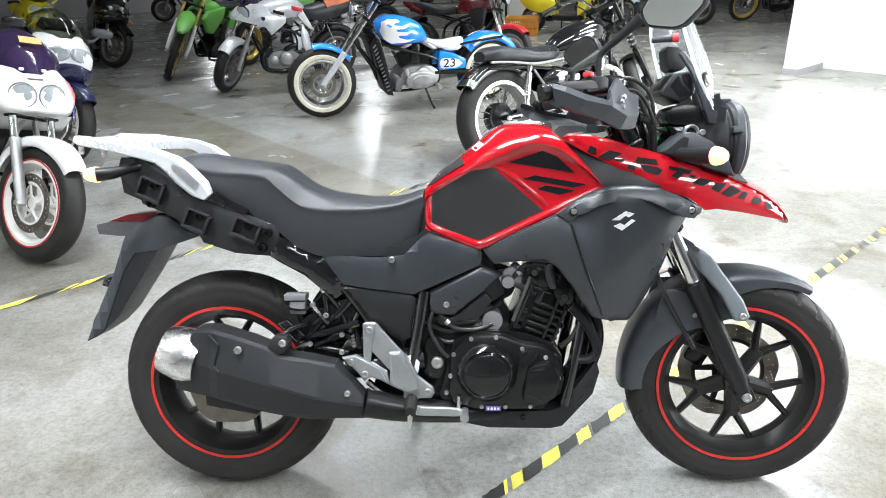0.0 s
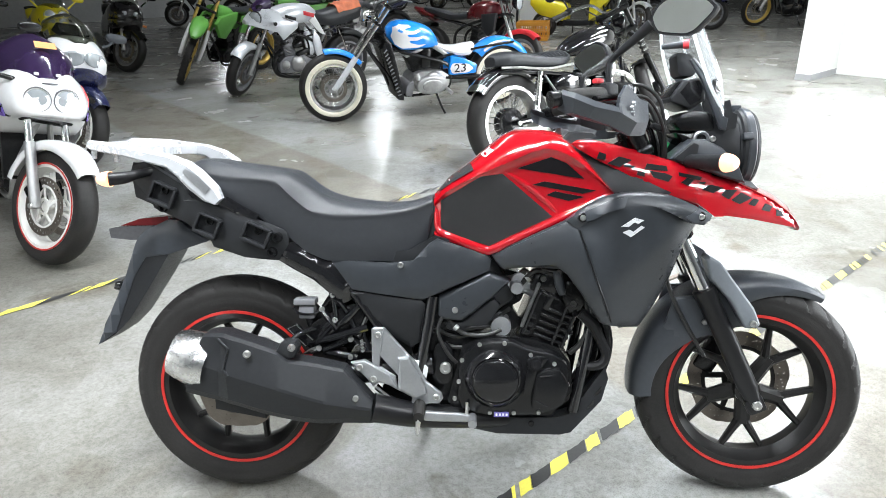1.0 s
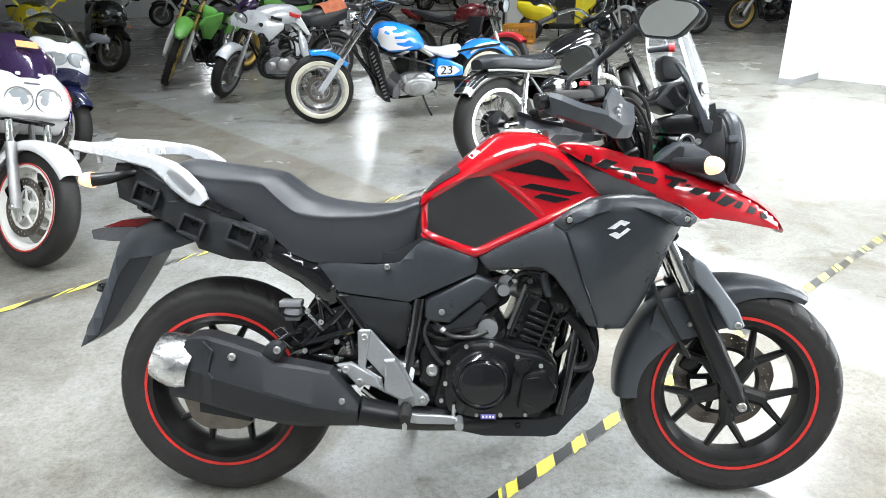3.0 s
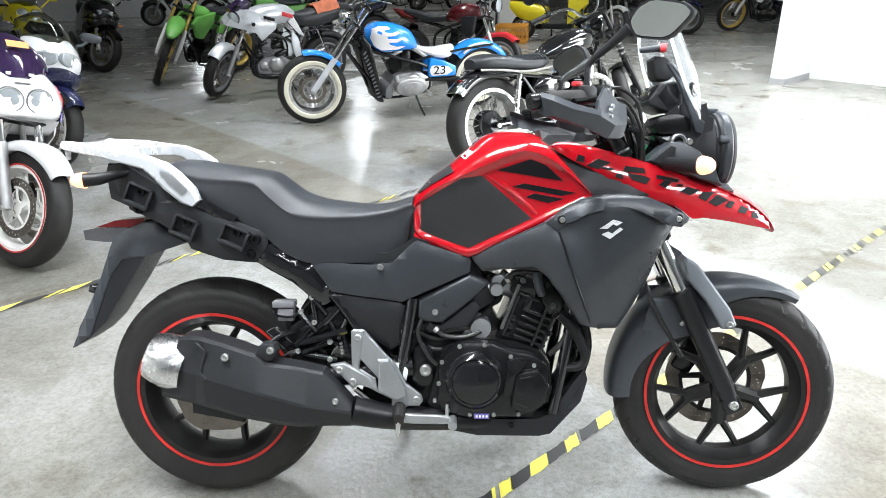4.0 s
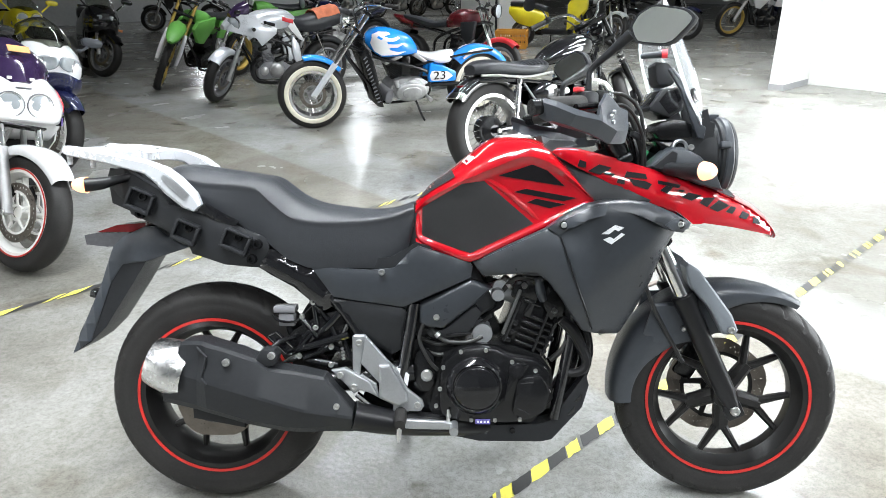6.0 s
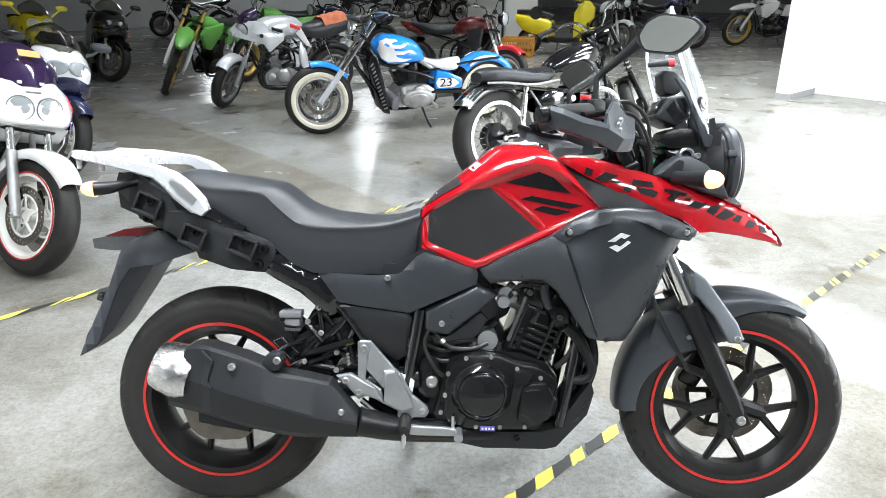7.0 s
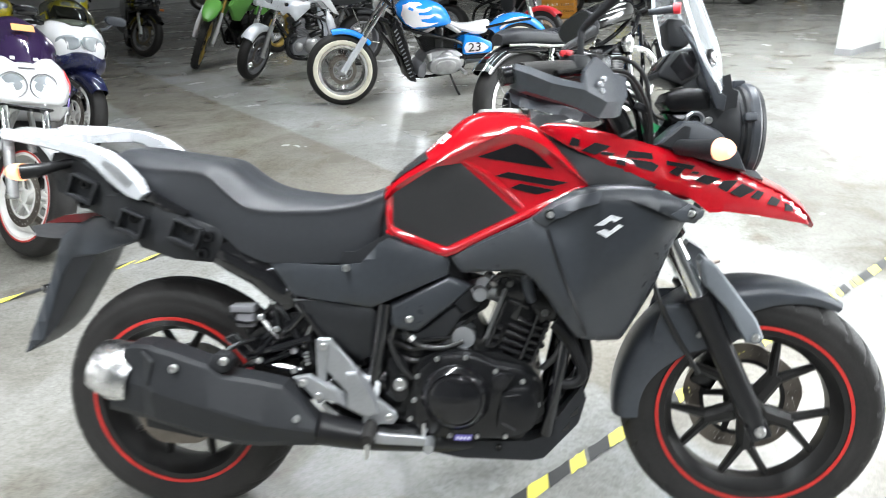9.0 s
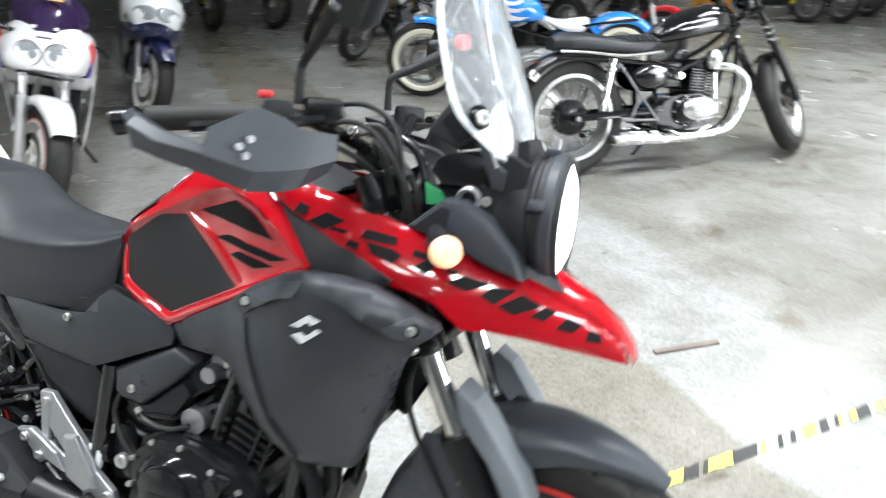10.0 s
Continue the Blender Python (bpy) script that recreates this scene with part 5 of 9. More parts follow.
# exhaust
for s in (-1, 1):
    part("header_pipe", tube(bmesh.new(), [(0.945, s * 0.05, 0.56), (1.01, s * 0.06, 0.53), (1.032, s * 0.06, 0.44), (1.00, s * 0.055, 0.34), (0.93, s * 0.04, 0.25), (0.80, -0.03, 0.235)], 0.019, 14), ENGINE, moto, "blackened exhaust header pipe")
part("collector", tube(bmesh.new(), [(0.86, -0.06, 0.235), (0.70, -0.09, 0.245), (0.52, -0.13, 0.265), (0.40, -0.155, 0.295)], [0.026, 0.030, 0.033, 0.040], 18), SATIN, moto)
part("skid_plate", prism(bmesh.new(), [(0.62, 0.228), (0.735, 0.204), (0.905, 0.203), (0.935, 0.210), (1.016, 0.302), (1.033, 0.364), (1.024, 0.396), (0.992, 0.350), (0.934, 0.265), (0.90, 0.252), (0.76, 0.250)], -0.105, 0.105, 0.006), PLASTIC, moto, "dark engine skid plate")
for x, z in ((0.985, 0.292), (1.004, 0.330)):
    part("skid_plate_slot", prism(bmesh.new(), [(x - 0.010, z - 0.014), (x + 0.010, z - 0.006), (x + 0.012, z + 0.014)], -0.1, -0.1065), GLOSS, moto)
bolts([(0.828, -0.106, 0.235), (0.945, -0.106, 0.275)], 0.008, 0.006, ENGINE, moto)
part("service_sticker", block(bmesh.new(), (0.745, -0.1435, 0.2745), (0.040, 0.002, 0.014)), STICKER, moto, "small violet service sticker")
sticker = moto.children[-1]
for k in range(4):
    part("print_bar", block(bmesh.new(), (0.732 + 0.009 * k, -0.1450, 0.2745), (0.005, 0.001, 0.006)), WHITE_TXT, sticker)


M_TOP = [(-0.060, 0.508), (-0.03, 0.512), (0.022, 0.510), (0.076, 0.494), (0.161, 0.463), (0.190, 0.440), (0.264, 0.428), (0.330, 0.410), (0.402, 0.318)]
M_LOW = [(-0.060, 0.345), (0.0, 0.327), (0.135, 0.286), (0.243, 0.266), (0.402, 0.258)]
M_FOLD = [(-0.060, 0.440), (0.030, 0.412), (0.285, 0.334), (0.402, 0.300)]


def muffler_loop(x):
    """Points round the silencer cover: a flat top, a face that leans out to the fold, and a face that falls back under it."""
    top, low, fold = (lerp_table(t, x) for t in (M_TOP, M_LOW, M_FOLD))
    c = -0.172 + 0.02 * max(0, (x - 0.25) / 0.16)
    out = lerp_table([(-0.06, 0.054), (0.012, 0.056), (0.034, 0.066), (0.285, 0.066), (0.402, 0.040)], x)
    upper = lerp_table([(-0.06, 0.042), (0.012, 0.046), (0.034, 0.050), (0.19, 0.040), (0.30, 0.034), (0.402, 0.022)], x)
    rows = ((0.03, top), (-upper * 0.7, top), (-upper, top - 0.006), (-out + 0.001, fold + 0.006), (-out, fold - 0.002), (-out * 0.80, low + 0.022), (-out * 0.62, low + 0.006), (-0.02, low), (0.035, low + 0.01), (0.058, (low + top) / 2), (0.050, top - 0.03))
    return [Vector((x - (0.43 - z) * 0.37 * max(0.0, 1 - (x + 0.06) / 0.10), c + y, z)) for y, z in rows]


muffler = part("muffler", rings(bmesh.new(), [muffler_loop(x) for x in (-0.060, -0.045, -0.020, 0.0, 0.012, 0.020, 0.034, 0.060, 0.076, 0.12, 0.161, 0.175, 0.190, 0.225, 0.264, 0.285, 0.300, 0.330, 0.365, 0.402)]), PLASTIC, moto, "matt black silencer with a bright steel tip", sharp=0.20)
part("muffler_rib", tube(bmesh.new(), [(0.014, -0.224, 0.500), (0.040, -0.232, 0.478), (0.026, -0.236, 0.424), (0.040, -0.240, 0.408)], 0.0035, 8, smooth=False), PLASTIC, muffler)
part("muffler_hanger", prism(bmesh.new(), rounded([(0.150, 0.452), (0.172, 0.490), (0.205, 0.492), (0.218, 0.470), (0.200, 0.440)], 0.2), -0.17, -0.205, 0.006), PLASTIC, muffler)
part("muffler_bracket", prism(bmesh.new(), [(-0.030, 0.340), (0.110, 0.300), (0.110, 0.262), (-0.028, 0.288)], -0.135, -0.165, 0.004), PLASTIC, muffler)
TIP = Matrix.Translation((-0.058, -0.170, 0.430)) @ pose(0, 0, 0, 0, 17, 0) @ pose(0, 0, 0, 0, 0, 90)
tip = part("muffler_tip", lathe(bmesh.new(), [(0.066, -0.03), (0.0735, -0.004), (0.0725, 0.020), (0.067, 0.048), (0.060, 0.070), (0.055, 0.072), (0.032, 0.064), (0.026, 0.02), (0.0, 0.02)], TIP, 48), BRUSHED, muffler, "bright steel silencer tip")
part("outlet", lathe(bmesh.new(), [(0.027, 0.022), (0.031, 0.066), (0.034, 0.068), (0.034, 0.060)], TIP, 32), ENGINE, tip)
bolts([(0.090, -0.229, 0.463), (0.200, -0.205, 0.474)], 0.010, 0.008, STEEL, muffler)
bolts([(0.364, -0.204, 0.338)], 0.008, 0.008, STEEL, muffler)
part("muffler_strap", tube(bmesh.new(), [(0.18, -0.19, 0.47), (0.205, -0.16, 0.495), (0.24, -0.12, 0.50)], 0.007, 10), ENGINE, muffler)

# swing arm, linkage, frame, hanger plates
for s in (-1, 1):
    part("swing_arm", tube(bmesh.new(), [(0.56, s * 0.10, 0.40), (0.35, s * 0.105, 0.375), (0.10, s * 0.105, 0.335), (-0.03, s * 0.105, 0.314)], [0.030, 0.032, 0.027, 0.022], 14), ENGINE, moto)
    part("subframe_rail", tube(bmesh.new(), [(0.15, s * 0.10, 0.715), (0.25, s * 0.105, 0.672), (0.33, s * 0.11, 0.62), (0.40, s * 0.112, 0.53), (0.44, s * 0.11, 0.45)], 0.015, 12), GLOSS, moto, "gloss black frame rail")
    part("seat_rail", tube(bmesh.new(), [(-0.12, s * 0.095, 0.83), (0.10, s * 0.10, 0.745), (0.30, s * 0.10, 0.665)], 0.013, 10), GLOSS, moto)
    part("frame_spar", tube(bmesh.new(), [(0.562, s * 0.112, 0.592), (0.548, s * 0.116, 0.50), (0.530, s * 0.116, 0.40), (0.52, s * 0.11, 0.33)], 0.017, 12), GLOSS, moto)
    part("down_tube", tube(bmesh.new(), [(1.17, s * 0.03, 0.80), (1.02, s * 0.08, 0.66), (0.975, s * 0.10, 0.45), (0.94, s * 0.10, 0.27)], 0.016, 12), GLOSS, moto)
sided("frame_plate", lambda s: panel([(0.150, 0.690), (0.172, 0.742), (0.215, 0.728), (0.262, 0.698), (0.300, 0.690), (0.347, 0.618), (0.338, 0.580), (0.318, 0.570), (0.243, 0.636), (0.185, 0.668)], lambda x, z: 0.128 - 0.10 * abs(z - 0.80 + 0.55 * x), 0.012, 0.02, 0.006, 0.008, (s,)), GLOSS, moto)
part("swing_arm_bridge", block(bmesh.new(), (0.36, 0, 0.385), (0.09, 0.2, 0.05), None, 0.012), ENGINE, moto)
part("pivot_bolt", knob(bmesh.new(), (0.595, -0.118, 0.395), 0.016, 0.012), STEEL, moto)
part("shock", tube(bmesh.new(), [(0.47, 0, 0.42), (0.43, 0, 0.66)], 0.028, 16, smooth=False), ENGINE, moto)
for k in range(6):
    part("shock_coil", place_mesh(lathe(bmesh.new(), [(0.036 + 0.006 * math.cos(a), 0.006 * math.sin(a)) for a in (2 * math.pi * i / 8 for i in range(8))], None, 24, closed=True), pose(0.455 - 0.004 * k, 0, 0.49 + 0.024 * k, 90, 0, 0)), ENGINE, moto)
part("inner_fender", prism(bmesh.new(), [(0.18, 0.72), (0.33, 0.66), (0.47, 0.55), (0.50, 0.42), (0.42, 0.44), (0.38, 0.53), (0.28, 0.62)], -0.07, 0.07, 0.01), PLASTIC, moto)
part("linkage", tube(bmesh.new(), [(0.26, -0.10, 0.47), (0.33, -0.115, 0.53), (0.375, -0.11, 0.58)], 0.009, 10), GLOSS, moto)
part("linkage", tube(bmesh.new(), [(0.22, -0.11, 0.455), (0.30, -0.118, 0.48), (0.385, -0.118, 0.505)], 0.010, 10), GLOSS, moto)
part("chain_guard", prism(bmesh.new(), rounded([(0.215, 0.50), (0.27, 0.585), (0.345, 0.655), (0.43, 0.57), (0.42, 0.46), (0.30, 0.43)], 0.12), -0.065, 0.075, 0.012), ENGINE, moto)
for x0, z0, x1, z1, r in ((0.285, 0.600, 0.330, 0.545, 0.008), (0.300, 0.575, 0.385, 0.600, 0.007), (0.262, 0.545, 0.300, 0.500, 0.010), (0.340, 0.470, 0.410, 0.440, 0.009), (0.395, 0.560, 0.360, 0.480, 0.007)):
    part("cable_stay", tube(bmesh.new(), [(x0, -0.105, z0), (x1, -0.112, z1)], r, 8, smooth=False), GLOSS, moto)
part("linkage_plate", prism(bmesh.new(), rounded([(0.21, 0.50), (0.30, 0.555), (0.39, 0.58), (0.36, 0.49), (0.28, 0.44), (0.22, 0.44)], 0.25), -0.098, -0.106, 0.003), ENGINE, moto)
part("brake_reservoir", block(bmesh.new(), (0.218, -0.098, 0.545), (0.046, 0.034, 0.038), None, 0.008), LENS_CLEAR, moto, "translucent brake fluid reservoir")
part("reservoir_cap", block(bmesh.new(), (0.214, -0.098, 0.574), (0.060, 0.042, 0.018), None, 0.004), LENS_CLEAR, moto)
part("rear_caliper", block(bmesh.new(), (0.115, -0.085, 0.405), (0.075, 0.04, 0.05), Matrix.Rotation(0.5, 4, "Y"), 0.008), ENGINE, moto)
part("reservoir_loop", tube(bmesh.new(), [(0.184, -0.118, 0.560), (0.200, -0.121, 0.545), (0.240, -0.121, 0.543), (0.258, -0.112, 0.556), (0.292, -0.106, 0.590)], 0.0035, 8), GLOSS, moto)
part("reservoir_neck", tube(bmesh.new(), [(0.222, -0.098, 0.528), (0.226, -0.098, 0.505), (0.250, -0.096, 0.480)], [0.010, 0.008, 0.007], 10), ENGINE, moto)
plate = part("warning_plate", prism(bmesh.new(), rounded([(0.160, 0.500), (0.190, 0.516), (0.240, 0.468), (0.212, 0.446)], 0.08), -0.108, -0.114, 0.002), GLOSS, moto)
part("plate_edge", tube(bmesh.new(), [(0.166, -0.1155, 0.500), (0.189, -0.1155, 0.511), (0.234, -0.1155, 0.468), (0.213, -0.1155, 0.452), (0.166, -0.1155, 0.500)], 0.0012, 5, smooth=False), GREY_CAST, plate)
for p, q, r in (((0.290, 0.595), (0.300, 0.525), 0.006), ((0.300, 0.530), (0.262, 0.500), 0.008), ((0.296, 0.520), (0.244, 0.462), 0.009), ((0.340, 0.472), (0.262, 0.440), 0.009), ((0.352, 0.492), (0.300, 0.462), 0.006), ((0.330, 0.540), (0.352, 0.492), 0.008), ((0.262, 0.436), (0.355, 0.420), 0.010), ((0.372, 0.500), (0.388, 0.440), 0.007)):
    part("linkage_rod", tube(bmesh.new(), [(p[0], -0.108, p[1]), (q[0], -0.114, q[1])], r, 10, smooth=False), GLOSS, moto)
part("linkage_tip", tube(bmesh.new(), [(0.206, -0.116, 0.430), (0.228, -0.118, 0.438), (0.246, -0.118, 0.446)], [0.002, 0.010, 0.009], 10, smooth=False), CHROME, moto)
part("link_reflector", block(bmesh.new(), (0.222, -0.112, 0.418), (0.018, 0.008, 0.012), None, 0.003), RED_PLASTIC, moto)
bolts([(0.292, -0.114, 0.594), (0.297, -0.116, 0.526), (0.338, -0.116, 0.472), (0.262, -0.118, 0.556), (0.168, -0.118, 0.438), (0.337, -0.120, 0.424), (0.250, -0.116, 0.446)], 0.0075, 0.006, STEEL, moto)
for k in range(4):
    part("switch_spring", tube(bmesh.new(), [(0.366 + 0.001 * k, -0.118, 0.470 - 0.009 * k), (0.369 + 0.001 * k, -0.118, 0.465 - 0.009 * k)], 0.005, 8, smooth=False), STEEL, moto)
bm = bmesh.new()
for poly in ([(0.398, 0.505), (0.404, 0.510), (0.432, 0.510), (0.420, 0.432), (0.417, 0.399), (0.398, 0.415)], [(0.432, 0.510), (0.490, 0.442), (0.519, 0.412), (0.543, 0.362), (0.583, 0.330), (0.588, 0.314), (0.578, 0.300), (0.548, 0.300), (0.528, 0.288), (0.503, 0.294), (0.504, 0.318), (0.466, 0.337), (0.468, 0.378), (0.420, 0.432)], [(0.398, 0.415), (0.417, 0.399), (0.422, 0.402), (0.460, 0.377), (0.466, 0.337), (0.440, 0.352)]):
    prism(bm, poly, -0.126, -0.138, 0.002, 1)
hanger = part("hanger_plate", bm, ALU, moto, "brushed aluminium foot-peg plate", sharp=0.3)
part("raised_step", prism(bmesh.new(), [(0.469, 0.430), (0.499, 0.433), (0.541, 0.357), (0.545, 0.330), (0.520, 0.316), (0.489, 0.331), (0.471, 0.342)], -0.136, -0.150, 0.006, 2), ALU, hanger, sharp=0.3)
part("rear_plate", prism(bmesh.new(), [(0.341, 0.416), (0.379, 0.423), (0.446, 0.384), (0.466, 0.346), (0.418, 0.362), (0.400, 0.350), (0.384, 0.372)], -0.134, -0.148, 0.004, 2), ALU, hanger, sharp=0.3)
part("heel_guard", prism(bmesh.new(), [(0.514, 0.413), (0.525, 0.420), (0.550, 0.400), (0.543, 0.366)], -0.124, -0.131, 0.003), BADGE, hanger)
bolts([(0.416, -0.138, 0.490), (0.570, -0.138, 0.318), (0.366, -0.148, 0.404), (0.402, -0.148, 0.371)], 0.0095, 0.007, STEEL, hanger)
part("brake_rod", tube(bmesh.new(), [(0.405, -0.132, 0.345), (0.462, -0.135, 0.300), (0.490, -0.138, 0.277)], [0.004, 0.004, 0.008], 8, smooth=False), STEEL, hanger)
part("centre_bracket", prism(bmesh.new(), rounded([(0.40, 0.25), (0.42, 0.34), (0.47, 0.38), (0.56, 0.36), (0.63, 0.31), (0.62, 0.24)], 0.15), -0.075, 0.075, 0.01), ENGINE, moto)
part("spring", tube(bmesh.new(), [(0.40, -0.09, 0.33), (0.47, -0.10, 0.285), (0.54, -0.10, 0.27)], 0.009, 10), ENGINE, moto)
peg = part("foot_peg", tube(bmesh.new(), [(0.524, -0.12, 0.300), (0.526, -0.16, 0.292), (0.527, -0.200, 0.286)], [0.016, 0.017, 0.014], 12), RUBBER, moto, "rubber-topped foot peg")
part("peg_feeler", tube(bmesh.new(), [(0.526, -0.192, 0.280), (0.524, -0.196, 0.250), (0.523, -0.197, 0.238)], [0.007, 0.006, 0.003], 10, smooth=False), STEEL, peg)
part("brake_pedal", prism(bmesh.new(), [(0.536, 0.286), (0.560, 0.284), (0.640, 0.280), (0.668, 0.276), (0.668, 0.258), (0.640, 0.258), (0.560, 0.258), (0.536, 0.260)], -0.148, -0.160, 0.004, 2), ALU, moto, "aluminium brake pedal", sharp=0.3)
part("pedal_tip", tube(bmesh.new(), [(0.668, -0.142, 0.267), (0.668, -0.192, 0.265)], [0.011, 0.012], 12, smooth=False), ALU, moto)
part("pedal_stop", tube(bmesh.new(), [(0.652, -0.150, 0.258), (0.653, -0.152, 0.310)], [0.006, 0.004], 8, smooth=False), STEEL, moto)
part("side_stand", tube(bmesh.new(), [(0.56, 0.12, 0.26), (0.53, 0.22, 0.12), (0.50, 0.30, 0.075)], 0.012, 10), ENGINE, moto, "side stand folded out")

# tail: case mounts, rack, lamps, plate holder
TAIL_Y = lambda x, z: 0.128 - 0.03 * max(0.0, (-x - 0.08) / 0.17)
sided("tail_side_panel", lambda s: panel([(-0.249, 0.905), (-0.196, 0.850), (-0.190, 0.830), (-0.139, 0.810), (-0.094, 0.790), (-0.036, 0.757), (-0.024, 0.727), (0.061, 0.698), (0.121, 0.692), (0.152, 0.690), (0.172, 0.706), (0.182, 0.745), (0.175, 0.770), (0.093, 0.803), (0.035, 0.823), (-0.076, 0.856), (-0.107, 0.896), (-0.158, 0.925), (-0.205, 0.955), (-0.245, 0.945)],
                         TAIL_Y, 0.03, 0.025, 0.006, 0.008, (s,)), PLASTIC, moto, "textured black tail panel with case mounts")
for cx, cz, w, h in ((-0.152, 0.868, 0.062, 0.050), (-0.030, 0.787, 0.058, 0.048), (0.100, 0.762, 0.066, 0.046)):
    for s in (-1, 1):
        y = TAIL_Y(cx, cz)
        rot = Matrix.Rotation(0.42, 4, "Y")
        c = Vector((cx, s * (y + 0.010), cz))
        for ox, oz, sx, sz in ((-w / 2, 0, 0.008, h), (w / 2, 0, 0.008, h), (0, h / 2, w, 0.007), (0, -h / 2, w + 0.008, 0.010)):
            part("case_mount_rim", block(bmesh.new(), c + rot @ Vector((ox, 0, oz)), (sx, 0.026, sz), rot, 0.0025), PLASTIC, moto)
        part("case_mount_floor", block(bmesh.new(), c + Vector((0, -s * 0.008, 0)), (w, 0.008, h), rot, 0.001), PLASTIC, moto)
        part("case_mount_bolt", lathe(bmesh.new(), [(0.0, 0.0), (0.006, 0.0), (0.0065, -0.006), (0.011, -0.006), (0.012, 0.0)], Matrix.Translation(c + Vector((0.004, -0.004 * s, 0.010))) @ pose(0, 0, 0, 0, 0, 0 if s < 0 else 180), 16), ENGINE, moto)
for x, z in ((0.153, 0.753), (0.137, 0.713), (-0.158, 0.833)):
    part("case_mount_bolt", lathe(bmesh.new(), [(0.0, -0.004), (0.006, -0.004), (0.0065, -0.012), (0.012, -0.012), (0.014, 0.0)], Matrix.Translation((x, -TAIL_Y(x, z), z)), 16), ENGINE, moto)
part("tail_core", loft_half(bmesh.new(), steps(-0.25, 0.10, 12), lambda x: [(0.0, 0.935 - (x + 0.1) * 0.12), (0.08, 0.93 - (x + 0.1) * 0.15), (0.095, 0.87 - (x + 0.1) * 0.4), (0.08, 0.80 - (x + 0.12) * 0.45), (0.0, 0.79 - (x + 0.12) * 0.45)]), PLASTIC, moto)


def bent_rail(rows, s, dy=0.0, w=0.016):
    """A bar of flat faces; rows of (x, y, z, half height)."""
    loops = []
    for i, (x, y, z, h) in enumerate(rows):
        a, b = rows[max(i - 1, 0)], rows[min(i + 1, len(rows) - 1)]
        n = Vector((-(b[2] - a[2]), 0, b[0] - a[0])).normalized()
        loops.append([Vector((x, s * (y + dy + w * k), z)) + n * (h * u) for k, u in ((-1, -0.7), (-1, 0.7), (-0.55, 1), (0.45, 1), (1.0, 0.55), (1.0, -0.75), (0.7, -1), (-0.6, -1))])
    return rings(bmesh.new(), loops)


RAIL = ((-0.348, 0.112, 1.003, 0.010), (-0.335, 0.116, 1.000, 0.013), (-0.24, 0.122, 0.985, 0.014), (-0.125, 0.130, 0.960, 0.018), (-0.085, 0.133, 0.938, 0.026), (-0.055, 0.135, 0.912, 0.030), (-0.015, 0.135, 0.874, 0.026), (0.004, 0.134, 0.854, 0.013))
for s in (-1, 1):
    RAIL_S = [(x, y, z + (0.022 if s > 0 else -0.005) * min(1, max(0, (x + 0.40) / 0.2)), h) for x, y, z, h in RAIL]
    rail = part("grab_rail", bent_rail(RAIL_S, s), SILVER, moto, "silver grab rail", sharp=0.3)
    part("rail_inset", bent_rail(((-0.080, 0.1515, 0.932, 0.006), (-0.055, 0.1525, 0.911, 0.013), (-0.020, 0.1525, 0.878, 0.010)), s, 0, 0.0018), ALU, rail)
    part("rail_pad", panel([(-0.02, 0.852), (0.045, 0.815), (0.095, 0.800), (0.105, 0.812), (0.06, 0.835), (0.02, 0.860)], lambda x, z: 0.130, 0.01, 0.02, 0.003, 0.004, (s,)), GLOSS, rail)
    for x in (-0.335, -0.275):
        part("rack_peg", tube(bmesh.new(), [(x, s * 0.118, 0.992 + (-0.335 - x) * 0.14), (x, s * 0.118, 0.962 + (-0.335 - x) * 0.14)], [0.009, 0.006], 10, smooth=False), SILVER, rail)


def rack_z(x, y):
    """Height of the rack's top: a shallow dish with a raised rim, two oval troughs and a raised front saddle."""
    z = 1.008 - (x + 0.345) * 0.11 + y * 0.05
    oval = lambda cx, cy, rx, ry: ((x - cx) / rx) ** 2 + ((y - cy) / ry) ** 2
    for cy in (-0.058, 0.058):
        z -= 0.012 * max(0.0, min(1.0, 2.2 * (1.15 - oval(-0.262, cy, 0.052, 0.034))))
    z += 0.009 * max(0.0, min(1.0, (abs(y) - 0.094) / 0.010))
    return z + 0.010 * max(0.0, min(1.0, (x + 0.205) / 0.012)) * max(0.0, min(1.0, (0.112 - abs(y)) / 0.02))


bm = bmesh.new()
loops = []
for x in steps(-0.352, -0.142, 36):
    w = lerp_table([(-0.352, 0.090), (-0.33, 0.116), (-0.20, 0.122), (-0.165, 0.104), (-0.142, 0.086)], x)
    top = [Vector((x, y, rack_z(x, y))) for y in steps(-w, w, 40)]
    loops.append(top + [Vector((x, w, rack_z(x, w) - 0.026)), Vector((x, -w, rack_z(x, w) - 0.026))])
part("luggage_rack", rings(bm, loops), SILVER, moto, "silver luggage rack", sharp=0.4)
for x, y in ((-0.325, -0.06), (-0.325, 0.06), (-0.18, -0.06), (-0.18, 0.06)):
    part("rack_bolt", knob(bmesh.new(), (x, y, rack_z(x, y)), 0.008, 0.004, (0, 0, 1)), STEEL, moto)
for s in (-1, 1):
    sg = part("rear_indicator", tube(bmesh.new(), [(-0.185, s * 0.09, 0.930), (-0.21, s * 0.13, 0.922), (-0.235, s * 0.162, 0.914), (-0.268, s * 0.178, 0.911)], [0.010, 0.012, 0.016, 0.018], 14), SATIN, moto, "rear indicator with a lit amber lens")
    part("lens", lathe(bmesh.new(), [(0.0, 0.030), (0.012, 0.028), (0.018, 0.016), (0.0205, 0.0), (0.0205, -0.006)], Matrix.Translation((-0.268, s * 0.178, 0.911)) @ pose(0, 0, 0, 0, 0, 86), 20), AMBER, sg)
